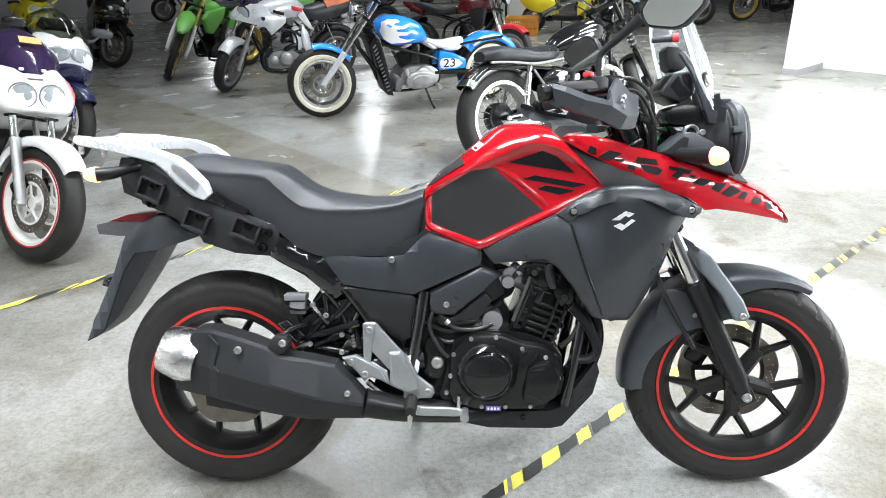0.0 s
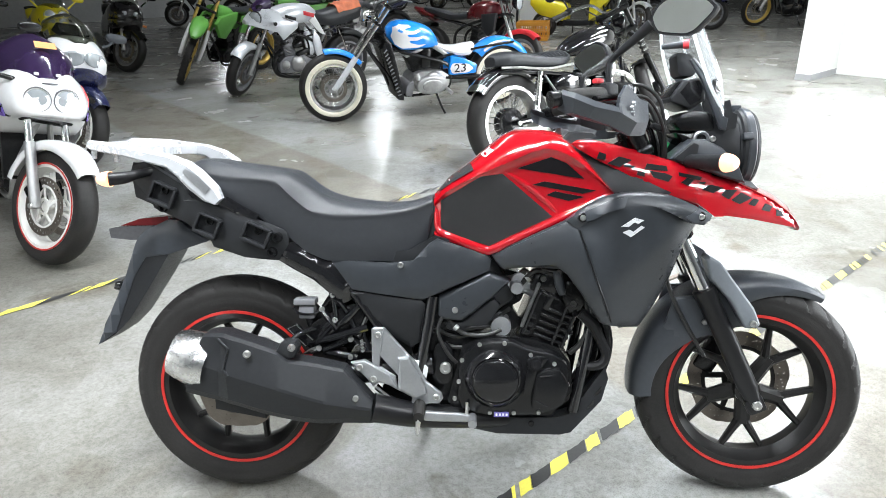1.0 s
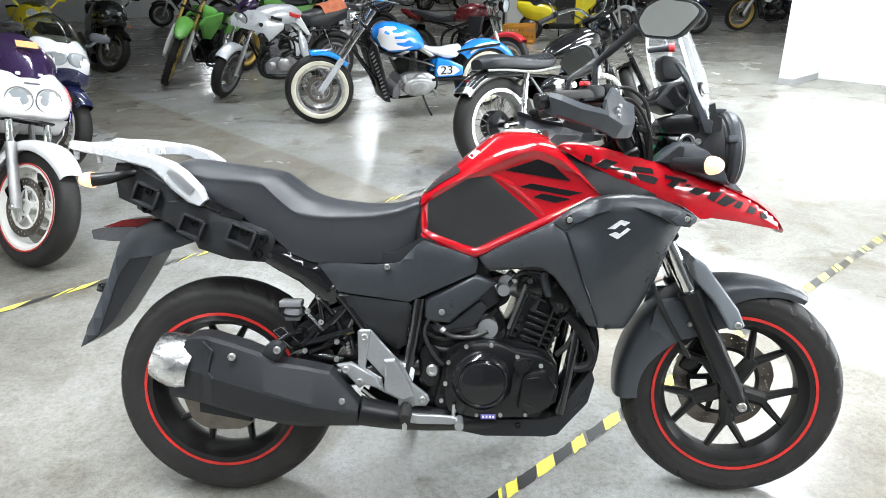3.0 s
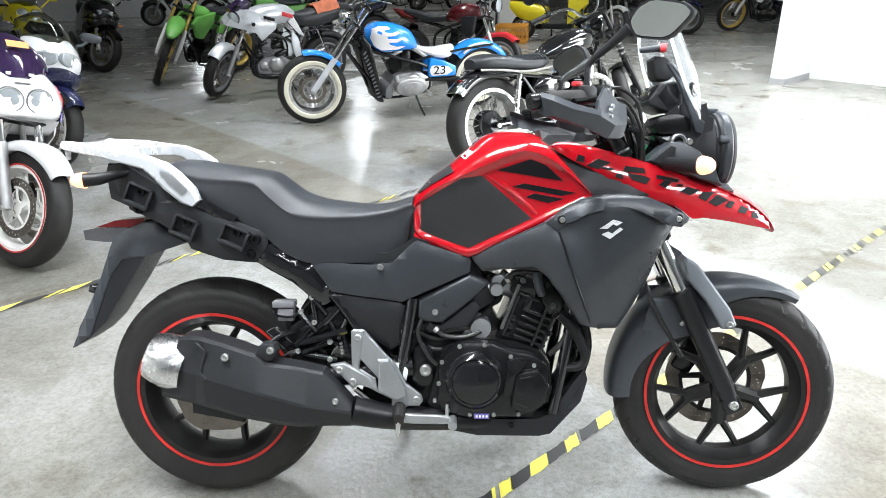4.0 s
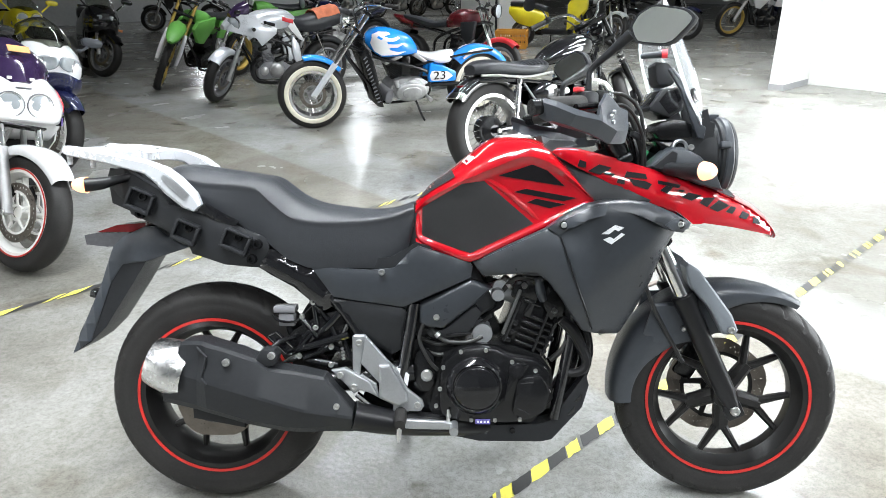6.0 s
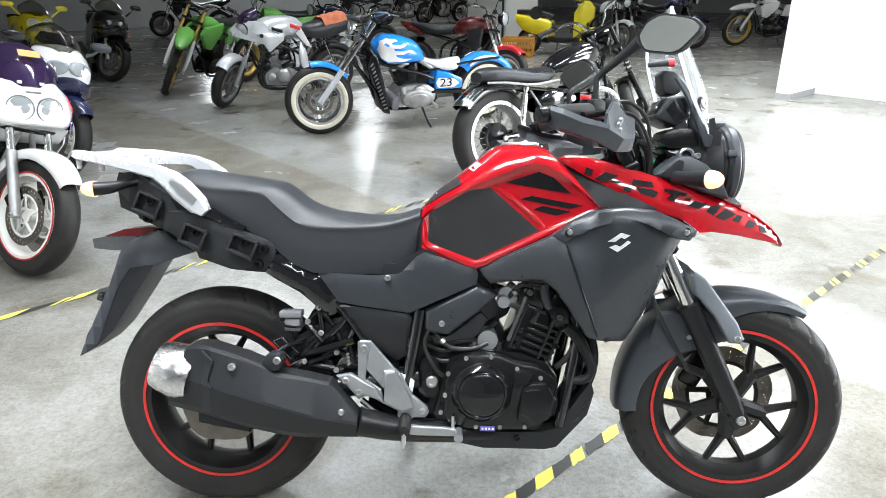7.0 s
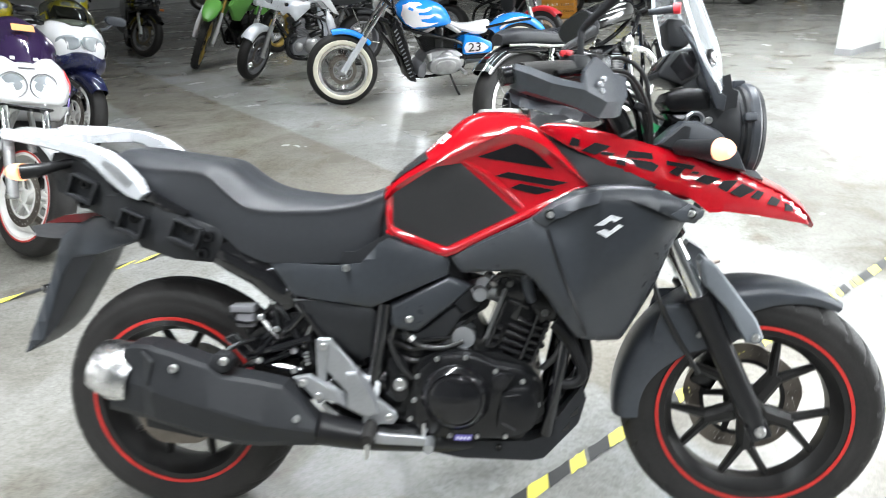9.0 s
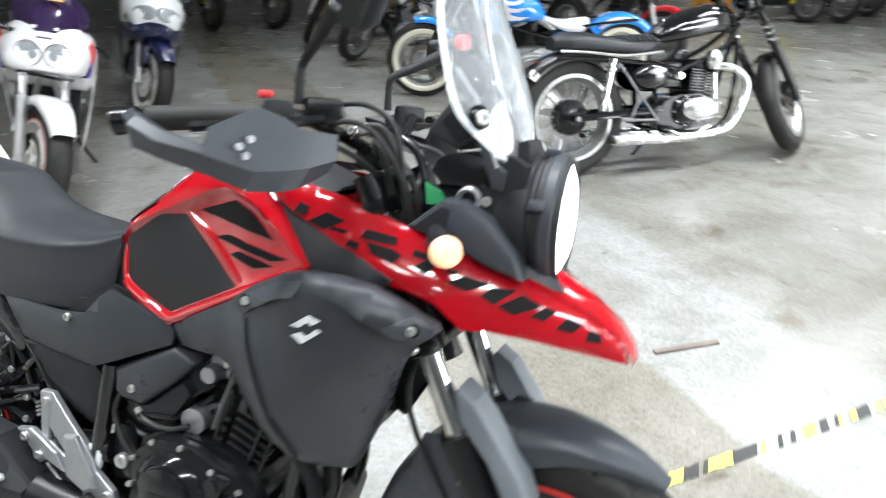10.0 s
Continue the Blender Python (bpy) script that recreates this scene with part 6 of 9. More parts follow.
part("tail_lamp", prism(bmesh.new(), [(-0.350, 0.768), (-0.315, 0.774), (-0.225, 0.776), (-0.225, 0.738), (-0.290, 0.736), (-0.346, 0.742)], -0.05, 0.05, 0.006), TAIL_GREY, moto, "tail lamp with a red top lens")
tail = moto.children[-1]
part("red_lens", prism(bmesh.new(), [(-0.318, 0.776), (-0.262, 0.795), (-0.18, 0.802), (-0.18, 0.777)], -0.046, 0.046, 0.006), TAIL_RED, tail)
sided("rear_mudguard", lambda s: panel([(-0.262, 0.742), (-0.238, 0.765), (-0.18, 0.792), (-0.145, 0.79), (-0.092, 0.752), (-0.06, 0.735), (-0.10, 0.722), (-0.172, 0.699), (-0.240, 0.690), (-0.275, 0.640), (-0.342, 0.476), (-0.396, 0.438), (-0.367, 0.504), (-0.30, 0.64)], lambda x, z: 0.075 - max(0, (z - 0.72)) * 0.2, 0.020, 0.025, 0.005, 0.006, (s,)), PLASTIC_GREY, moto, "dark grey rear mudguard and plate holder")
part("mudguard_tongue", prism(bmesh.new(), [(-0.16, 0.74), (-0.172, 0.702), (-0.225, 0.622), (-0.300, 0.512), (-0.344, 0.470), (-0.392, 0.440), (-0.372, 0.50), (-0.28, 0.66), (-0.24, 0.74)], -0.068, 0.068, 0.006), PLASTIC, moto, "black mudguard tongue")
part("plate_lamp", block(bmesh.new(), (-0.338, -0.02, 0.598), (0.035, 0.04, 0.022), Matrix.Rotation(0.3, 4, "Y"), 0.005), GLOSS, moto)

# handlebar, guards, mirrors, cables
BAR = [(0.868, -0.372, 1.088), (0.93, -0.30, 1.098), (1.00, -0.20, 1.108), (1.035, -0.12, 1.085), (1.055, -0.05, 1.060), (1.06, 0.0, 1.058), (1.062, 0.05, 1.062), (1.055, 0.12, 1.088), (1.035, 0.20, 1.113), (0.98, 0.30, 1.105), (0.925, 0.372, 1.098)]
part("handlebar", tube(bmesh.new(), BAR, 0.0115, 12), ENGINE, moto, "black handlebar")
bar = moto.children[-1]
part("grip", tube(bmesh.new(), [(0.875, -0.364, 1.090), (0.93, -0.30, 1.098), (0.972, -0.24, 1.104)], 0.0175, 14), RUBBER, bar)
part("grip", tube(bmesh.new(), [(0.931, 0.364, 1.098), (0.98, 0.30, 1.105), (1.012, 0.24, 1.110)], 0.0175, 14), RUBBER, bar)
for p, q in (((0.872, -0.368, 1.089), (0.840, -0.380, 1.083)), ((0.928, 0.368, 1.098), (0.905, 0.398, 1.096))):
    part("bar_end", tube(bmesh.new(), [p, q], [0.017, 0.019], 14, smooth=False), ENGINE, bar)
for s, o in ((-1, (0.985, -0.215, 1.107)), (1, (1.022, 0.215, 1.113))):
    part("switch_box", block(bmesh.new(), o, (0.045, 0.055, 0.050), Matrix.Rotation(s * -0.6, 4, "Z"), 0.010), PLASTIC, bar)
part("kill_switch", block(bmesh.new(), (0.968, -0.222, 1.136), (0.022, 0.020, 0.012), Matrix.Rotation(0.6, 4, "Z"), 0.004), RED_PLASTIC, bar, "red engine stop switch")
part("brake_cylinder", block(bmesh.new(), (1.035, -0.165, 1.118), (0.06, 0.035, 0.04), Matrix.Rotation(0.7, 4, "Z"), 0.008), ENGINE, bar)
part("brake_lever", tube(bmesh.new(), [(1.045, -0.19, 1.104), (1.03, -0.25, 1.100), (0.985, -0.31, 1.092), (0.94, -0.355, 1.085)], [0.009, 0.008, 0.007, 0.008], 10), ENGINE, bar)
part("clutch_lever", tube(bmesh.new(), [(1.075, 0.19, 1.112), (1.065, 0.25, 1.108), (1.03, 0.31, 1.10), (0.99, 0.355, 1.095)], [0.009, 0.008, 0.007, 0.008], 10), ENGINE, bar)


# outside edge points of the hand guard from the bar end to its inner end: top, fold, bottom
GUARD_ROWS = (((0.866, 0.378, 1.105), (0.864, 0.392, 1.094), (0.872, 0.384, 1.064)), ((0.893, 0.400, 1.096), (0.888, 0.411, 1.084), (0.886, 0.400, 1.054)), ((0.935, 0.399, 1.079), (0.932, 0.410, 1.066), (0.922, 0.393, 1.043)),
              ((0.986, 0.385, 1.066), (0.988, 0.391, 1.055), (0.975, 0.370, 1.026)), ((0.990, 0.382, 1.088), (0.995, 0.386, 1.052), (0.982, 0.364, 1.023)), ((1.017, 0.312, 1.119), (1.035, 0.345, 1.034), (1.020, 0.340, 1.006)),
              ((1.040, 0.283, 1.106), (1.060, 0.303, 1.036), (1.052, 0.308, 1.006)), ((1.058, 0.262, 1.091), (1.077, 0.272, 1.040), (1.066, 0.286, 1.010)), ((1.088, 0.215, 1.086), (1.090, 0.218, 1.050), (1.080, 0.225, 1.030)))


def guard_mesh(s, dx):
    """A hand guard of flat faces: an arm from the bar end, then a shield with a raised point, folded along its lower third."""
    loops = []
    for i, row in enumerate(GUARD_ROWS):
        t = i / 8
        inward = Vector((-0.5, -0.8, 0)).normalized() * (0.026 if i < 3 else 0.009)
        out = [Vector(q) for q in row]
        mid = out[0].lerp(out[1], 0.55)
        loop = [out[0], mid, out[1], out[1].lerp(out[2], 0.15), out[2], out[2] + inward, out[1] + inward, out[0] + inward]
        loops.append([Vector((q.x + dx * t, s * q.y, q.z)) for q in loop])
    bm = rings(bmesh.new(), loops)
    bmesh.ops.bevel(bm, geom=[e for e in bm.edges if e.calc_face_angle(0) > 0.5], offset=0.002, segments=2, profile=0.5, affect="EDGES")
    return bm


for s, dx in ((-1, 0.0), (1, 0.05)):
    g = part("hand_guard", guard_mesh(s, dx), PLASTIC_GREY, moto, "dark grey hand guard", sharp=0.22)
    for ox, oz in ((0.0, 0.0), (0.007, 0.010), (0.004, -0.012)):
        part("guard_screw", knob(bmesh.new(), (1.020 + ox + dx * 0.6, s * (0.357 - ox * 2.1), 1.066 + oz), 0.005, 0.004, (0.87, s * 0.5, 0)), ALU, g)


def mirror_thing(s, dx, turn, size=1.0):
    """A mirror on a bent stem: the shell hangs outboard of the stem's end and looks back."""
    root, bend, head = Vector((1.000 + dx, s * 0.180, 1.125)), Vector((1.006 + dx, s * 0.180, 1.190)), Vector((1.086 + dx, s * 0.232, 1.262 if s < 0 else 1.240))
    stem = part("mirror_stem", tube(bmesh.new(), [root, root + Vector((0, 0, 0.04)), bend, bend.lerp(head, 0.5), head], [0.008, 0.007, 0.0075, 0.010, 0.014], 12), PLASTIC, moto)
    out = Vector((math.sin(turn), s * math.cos(turn), 0))
    back = Vector((-math.cos(turn), s * math.sin(turn), 0)) if s < 0 else Vector((-math.cos(turn), math.sin(turn), 0))
    shape = rounded([(-0.002, 0.016), (0.004, -0.004), (0.017, -0.024), (0.102, -0.040), (0.164, 0.012), (0.139, 0.037), (0.058, 0.059), (0.018, 0.044)], 0.16, 2)
    shape = [(a * size, z * size) for a, z in shape]
    cx, cz = 0.08 * size, 0.010 * size
    place = lambda a, z, o: head + out * a + Vector((0, 0, z)) + back * o
    rows = ((1.0, 0.004), (1.02, -0.004), (0.98, -0.014), (0.80, -0.026), (0.45, -0.034))
    part("mirror_shell", rings(bmesh.new(), [[place(cx + (a - cx) * k, cz + (z - cz) * k, o) for a, z in shape] for k, o in rows]), PLASTIC, stem)
    part("mirror_glass", rings(bmesh.new(), [[place(cx + (a - cx) * 0.91, cz + (z - cz) * 0.89, o) for a, z in shape] for o in (0.0035, 0.0055)]), MIRROR, stem, "mirror glass")


mirror_thing(-1, 0.0, radians(45))
mirror_thing(1, -0.012, radians(-30), 1.05)
for pts, r in (([(1.03, -0.17, 1.10), (1.10, -0.15, 1.10), (1.15, -0.12, 1.03), (1.165, -0.09, 0.93), (1.15, -0.07, 0.85)], 0.0045), ([(0.99, -0.19, 1.09), (1.07, -0.12, 1.05), (1.11, -0.07, 0.99), (1.10, -0.05, 0.92)], 0.005),
               ([(1.03, 0.19, 1.10), (1.12, 0.15, 1.10), (1.18, 0.08, 1.05), (1.17, 0.0, 0.95)], 0.0042), ([(1.02, 0.17, 1.09), (1.10, 0.10, 1.05), (1.12, 0.02, 0.98), (1.08, -0.02, 0.93)], 0.005),
               ([(1.06, 0.05, 1.07), (1.15, 0.05, 1.06), (1.20, 0.04, 1.0), (1.18, 0.02, 0.93)], 0.0045), ([(1.06, -0.03, 1.05), (1.12, -0.04, 1.04), (1.16, -0.05, 0.98), (1.14, -0.04, 0.92)], 0.006)):
    part("cable", tube(bmesh.new(), pts, r, 8), HOSE, moto)
for pts, r, mat in (([(1.046, -0.14, 1.130), (1.085, -0.13, 1.134), (1.118, -0.12, 1.120), (1.140, -0.12, 1.094), (1.150, -0.12, 1.055), (1.156, -0.11, 1.005), (1.158, -0.09, 0.930)], 0.0050, HOSE),
                    ([(1.066, -0.10, 1.094), (1.098, -0.10, 1.100), (1.122, -0.10, 1.078), (1.140, -0.10, 1.036), (1.158, -0.09, 0.975), (1.160, -0.07, 0.900)], 0.0068, HOSE),
                    ([(1.072, -0.08, 1.086), (1.096, -0.08, 1.082), (1.118, -0.08, 1.050), (1.135, -0.08, 1.005), (1.150, -0.07, 0.940)], 0.0058, ENGINE),
                    ([(1.070, -0.05, 1.075), (1.088, -0.06, 1.062), (1.104, -0.06, 1.020), (1.120, -0.06, 0.960)], 0.006, HOSE),
                    ([(1.090, 0.02, 1.080), (1.125, 0.01, 1.060), (1.150, 0.0, 1.010), (1.160, 0.0, 0.940)], 0.008, ENGINE)):
    part("cable", tube(bmesh.new(), pts, r, 10), mat, moto)
union = part("hose_union", tube(bmesh.new(), [(1.052, -0.105, 1.086), (1.082, -0.10, 1.096)], 0.010, 12, smooth=False), STEEL, moto, "bright steel hose union")
part("union_bolt", knob(bmesh.new(), (1.062, -0.106, 1.088), 0.011, 0.012, (-0.3, -1, 0.2)), CHROME, union)
part("hose_clip", block(bmesh.new(), (1.140, -0.095, 1.030), (0.030, 0.036, 0.014), Matrix.Rotation(0.5, 4, "Y"), 0.004), PLASTIC, moto)
part("wire_tag", prism(bmesh.new(), [(1.153, 1.012), (1.198, 0.990), (1.190, 0.976), (1.158, 0.974)], -0.012, -0.004, 0.002), GREEN_PLASTIC, moto, "green wire tag")
part("bar_clamp", block(bmesh.new(), (1.058, 0, 1.045), (0.045, 0.11, 0.045), None, 0.008), ENGINE, moto)
part("ignition_lock", tube(bmesh.new(), [(1.10, 0, 0.985), (1.085, 0, 1.025)], 0.022, 16, smooth=False), ENGINE, moto)

# ---- parts shared by the parked machines; local x ahead, origin under the rear axle ----
WHITE_PAINT = material("white_fairing_paint", (0.78, 0.78, 0.79), 0.22, coat=0.8, vary=0.04, scale=3, rvary=0.04)
NAVY = material("dark_blue_paint", (0.008, 0.011, 0.050), 0.25, coat=0.7, vary=0.15)
BLUE = material("bright_blue_paint", (0.010, 0.25, 0.80), 0.22, coat=0.9, vary=0.12)
GREEN = material("green_plastic", (0.13, 0.38, 0.07), 0.4, vary=0.15, scale=5)
YELLOW = material("yellow_plastic", (0.78, 0.66, 0.02), 0.35, coat=0.3, vary=0.1)
SILVER_PAINT = material("silver_paint", (0.58, 0.60, 0.63), 0.3, metal=0.25, coat=0.5, vary=0.06)
MAROON = material("dark_red_paint", (0.10, 0.004, 0.008), 0.25, coat=0.8, vary=0.2)
RED_BRIGHT = material("bright_red_paint", (0.62, 0.02, 0.03), 0.3, coat=0.5)
CREAM = material("whitewall_rubber", (0.70, 0.66, 0.54), 0.55, vary=0.08, scale=20)
ALLOY = material("dull_cast_alloy", (0.40, 0.40, 0.40), 0.36, metal=0.75, vary=0.2, scale=18)
GOLD = material("gold_rim", (0.55, 0.38, 0.10), 0.35, metal=0.7, vary=0.15)
WHITE_WHEEL = material("white_wheel_paint", (0.72, 0.71, 0.68), 0.35, vary=0.08)
GREY_WHEEL = material("grey_wheel_paint", (0.16, 0.16, 0.17), 0.4, vary=0.15)
PURPLE_GLASS = material("dark_violet_screen", (0.030, 0.016, 0.055), 0.10, coat=0.5, vary=0.2)
SMOKE_GLASS = clear("smoked_screen", (0.55, 0.57, 0.50))
LAMP_GLASS = material("head_lamp_glass", (0.50, 0.54, 0.57), 0.12, metal=0.45, coat=0.6, vary=0.12, scale=30)
VIOLET = material("violet_stripe", (0.10, 0.05, 0.30), 0.3, coat=0.4)
ORANGE_TAG = material("orange_paper_tag", (0.80, 0.36, 0.12), 0.6)
POLISH = material("polished_aluminium", (0.86, 0.86, 0.86), 0.26, metal=1.0, vary=0.08, scale=14)
CLOTH = material("rust_orange_cloth", (0.52, 0.15, 0.07), 0.8, vary=0.25, scale=14, bump=0.6, bump_scale=120)
CRATE = material("orange_crate_plastic", (0.60, 0.27, 0.03), 0.45, vary=0.12)
BROWN_STICK = material("brown_wood_strip", (0.16, 0.13, 0.11), 0.7, vary=0.25, scale=20)


def two(fn):
    for s in (-1, 1):
        fn(s)


class Machine:
    """A parked motorcycle: its foot, wheels and fork; the rest is hung on by the methods."""

    def __init__(self, name, label, front, heading, wb=1.40, lean=8.0, steer=18.0, rf=0.30, wf=0.11, rimf=0.215, rr=0.31, wr=0.15, rimr=0.215, rim_mat=GREY_WHEEL, kind="three",
                 stripe=None, white=None, disc=0.14, rake=25.0, group="parked motorcycles", rear_disc=0.0, hub=None, category="motorcycle", fill=40):
        a = radians(heading)
        fx, fy = front
        self.m = pose(fx - wb * math.cos(a), fy - wb * math.sin(a), 0.002, -lean, 0, heading)
        self.root = base(name, label, category, self.m, group)
        self.wb, self.rf, self.rr, self.wf, self.wr = wb, rf, rr, wf, wr
        self.rake = radians(rake)
        self.axis = Vector((-math.sin(self.rake), 0, math.cos(self.rake)))
        self.axle = Vector((wb, 0, rf))
        self.turn = Matrix.Translation(self.axle) @ Matrix.Rotation(radians(steer), 4, self.axis)
        self.back = self.turn @ Matrix.Translation(-self.axle)
        self.rear = wheel(self.root, "rear_wheel", Matrix.Translation((0, 0, rr)), rr, wr, rimr, rim_mat, kind, stripe, "", rear_disc or None, white, 0.0, 72, hub, -0.06)
        self.front = wheel(self.root, "front_wheel", self.turn, rf, wf, rimf, rim_mat, kind, stripe, "", disc or None, white, 0.0, 72, hub, 0.055)

    def put(self, name, bm, mat, label="", parent=None, sharp=0.6):
        return part(name, bm, mat, parent or self.root, label, sharp=sharp)

    def steered(self, bm):
        return place_mesh(bm, self.back)

    def at(self, d, y=0.0, ahead=0.0):
        """A point d up the fork from the axle."""
        return self.axle + self.axis * d + Vector((ahead * math.cos(self.rake), y, ahead * math.sin(self.rake)))

    def fork(self, slider, tube_mat, split=0.34, top=0.72, y=0.095, r=0.026, upside=False, boots=None):
        for s in (-1, 1):
            a, b = (0.019, r) if not upside else (r * 1.1, r * 0.8)
            leg = self.put("fork_leg", self.steered(tube(bmesh.new(), [self.at(-0.01, s * y), self.at(0.04, s * y), self.at(split, s * y)], r if not upside else 0.021, 12, smooth=False)), slider)
            self.put("stanchion", self.steered(tube(bmesh.new(), [self.at(split, s * y), self.at(top, s * y)], 0.020 if not upside else 0.028, 12, smooth=False)), tube_mat, parent=leg)
            self.put("axle_nut", self.steered(knob(bmesh.new(), self.at(0, s * (y + 0.02)), 0.014, 0.014, (0, s, 0))), STEEL, parent=leg)
            if boots:
                for k in range(7):
                    c = self.at(split + 0.02 + k * 0.022, s * y)
                    self.put("fork_boot", self.steered(tube(bmesh.new(), [c, c + self.axis * 0.011, c + self.axis * 0.022], [0.026, 0.031, 0.026], 12, smooth=False)), boots if k % 2 else RUBBER, parent=leg)
        for d in (top - 0.20, top - 0.02):
            self.put("yoke", self.steered(block(bmesh.new(), self.at(d), (0.06, 2 * y + 0.06, 0.03), Matrix.Rotation(-self.rake, 4, "Y"), 0.006)), ENGINE)

    def caliper(self, mat=ENGINE):
        self.put("brake_caliper", self.steered(block(bmesh.new(), self.axle + Vector((-0.085, -0.068, 0.075)), (0.055, 0.05, 0.095), Matrix.Rotation(0.7, 4, "Y"), 0.010)), mat)

    def fender(self, name, mat, centre, R, W, a0, a1, drop=0.05, turn=False, label="", n=20, tip=0.0):
        bm = bmesh.new()
        loops = []
        for k in range(n + 1):
            t = k / n
            a = radians(a0 + (a1 - a0) * t)
            w = W * (1 - tip * max(0, (t - 0.7) / 0.3))
            loops.append([Vector((centre[0] + (R - dr) * math.cos(a), s * w, centre[2] + (R - dr) * math.sin(a))) for s, dr in ((-1, drop), (-1, 0.022), (-0.8, 0.006), (-0.4, 0), (0, 0), (0.4, 0), (0.8, 0.006), (1, 0.022), (1, drop))])
        rings(bm, loops, caps=False, closed=False)
        ext = bmesh.ops.extrude_face_region(bm, geom=bm.faces[:])["geom"]
        for v in ext:
            if isinstance(v, bmesh.types.BMVert):
                d = Vector((v.co.x - centre[0], 0, v.co.z - centre[2])).normalized()
                v.co -= d * 0.004
                v.co.y *= 0.95
        return self.put(name, self.steered(bm) if turn else bm, mat, label, sharp=0.9)

    def bars(self, d, ahead, rise, width, sweep, mat=CHROME, mirrors=None, lever=True):
        c = self.at(d, 0, ahead)
        pts = [c + Vector((-sweep, -width, rise * 0.9)), c + Vector((-sweep * 0.5, -width * 0.7, rise)), c + Vector((0, -width * 0.32, rise * 0.85)), c + Vector((0, -0.05, 0)), c + Vector((0, 0.05, 0)),
               c + Vector((0, width * 0.32, rise * 0.85)), c + Vector((-sweep * 0.5, width * 0.7, rise)), c + Vector((-sweep, width, rise * 0.9))]
        b = self.put("handlebar", self.steered(tube(bmesh.new(), pts, 0.011, 10)), mat)
        for s, p, q in ((-1, pts[0], pts[1]), (1, pts[7], pts[6])):
            self.put("grip", self.steered(tube(bmesh.new(), [p + (p - q) * 0.06, q + (p - q) * 0.15], 0.0175, 10, smooth=False)), RUBBER, parent=b)
            self.put("switch_box", self.steered(block(bmesh.new(), q, (0.04, 0.05, 0.045), None, 0.008)), ENGINE, parent=b)
            if lever:
                self.put("lever", self.steered(tube(bmesh.new(), [q + Vector((0.045, -s * 0.02, -0.005)), p + Vector((0.06, 0, -0.015))], 0.006, 8, smooth=False)), ALLOY, parent=b)
            if mirrors:
                top = q + Vector((0.02, s * 0.06, 0.16))
                st = self.put("mirror_stem", self.steered(tube(bmesh.new(), [q, q + Vector((0.01, s * 0.01, 0.09)), top], 0.006, 8)), mirrors, parent=b)
                self.put("mirror_head", self.steered(place_mesh(lathe(bmesh.new(), [(0, -0.018), (0.03, -0.014), (0.047, 0.0), (0.05, 0.006), (0.0, 0.006)], None, 20), Matrix.Translation(top + Vector((0, s * 0.03, 0.02))) @ pose(0, 0, 0, 0, 0, 90))), mirrors, parent=b)
        for pts2 in (((0.0, -0.18), (0.10, -0.10), (0.06, -0.02)), ((0.0, 0.18), (0.11, 0.10), (0.06, 0.03))):
            self.put("cable", self.steered(tube(bmesh.new(), [c + Vector((pts2[0][0], pts2[0][1], rise * 0.8)), c + Vector((pts2[1][0], pts2[1][1], -0.02)), c + Vector((pts2[2][0], pts2[2][1], -0.22))], 0.006, 6)), HOSE)
        return b

    def loft(self, name, mat, rows, top_round=0.5, label="", n=22, under=0.0, sharp=0.8, steered=False):
        """A rounded body from rows of (x, half width, top z, shoulder z, bottom z)."""
        xs = [r[0] for r in rows]
        col = lambda i: [(r[0], r[i]) for r in rows]

        def section(x):
            w, zt, zs, zb = (curve_table(col(i), x) for i in (1, 2, 3, 4))
            w = max(w, 0.006)
            return [(0, zt), (w * 0.35, zt - (zt - zs) * 0.05), (w * 0.65, zt - (zt - zs) * 0.25), (w * 0.88, zt - (zt - zs) * 0.6), (w, zs), (w * 1.0, zs - (zs - zb) * 0.4), (w * 0.94, zs - (zs - zb) * 0.8), (w * 0.8, zb), (0, zb - under)]
        bm = loft_half(bmesh.new(), steps(min(xs), max(xs), n), section)
        return self.put(name, self.steered(bm) if steered else bm, mat, label, sharp=sharp)

    def chassis(self, mat, seat_z=0.74, head=None):
        h = head or self.at(0.55)
        for s in (-1, 1):
            self.put("frame_tube", tube(bmesh.new(), [h + Vector((0, s * 0.02, 0)), (self.wb * 0.62, s * 0.10, seat_z - 0.02), (self.wb * 0.36, s * 0.11, seat_z - 0.16), (self.wb * 0.33, s * 0.11, 0.38)], 0.017, 8), mat)
            self.put("frame_tube", tube(bmesh.new(), [h + Vector((0, s * 0.02, -0.08)), (self.wb * 0.70, s * 0.09, 0.42), (self.wb * 0.62, s * 0.10, 0.22), (self.wb * 0.36, s * 0.11, 0.24), (self.wb * 0.33, s * 0.11, 0.38)], 0.015, 8), mat)
            self.put("seat_rail", tube(bmesh.new(), [(self.wb * 0.42, s * 0.11, seat_z - 0.10), (self.wb * 0.15, s * 0.11, seat_z - 0.03), (-0.12, s * 0.10, seat_z)], 0.012, 8), mat)
            self.put("swing_arm", tube(bmesh.new(), [(self.wb * 0.36, s * 0.10, 0.36), (0.0, s * 0.10, self.rr)], [0.025, 0.020], 10, smooth=False), mat)
            self.put("axle_nut", knob(bmesh.new(), (0, s * 0.12, self.rr), 0.016, 0.014, (0, s, 0)), STEEL, parent=self.rear)

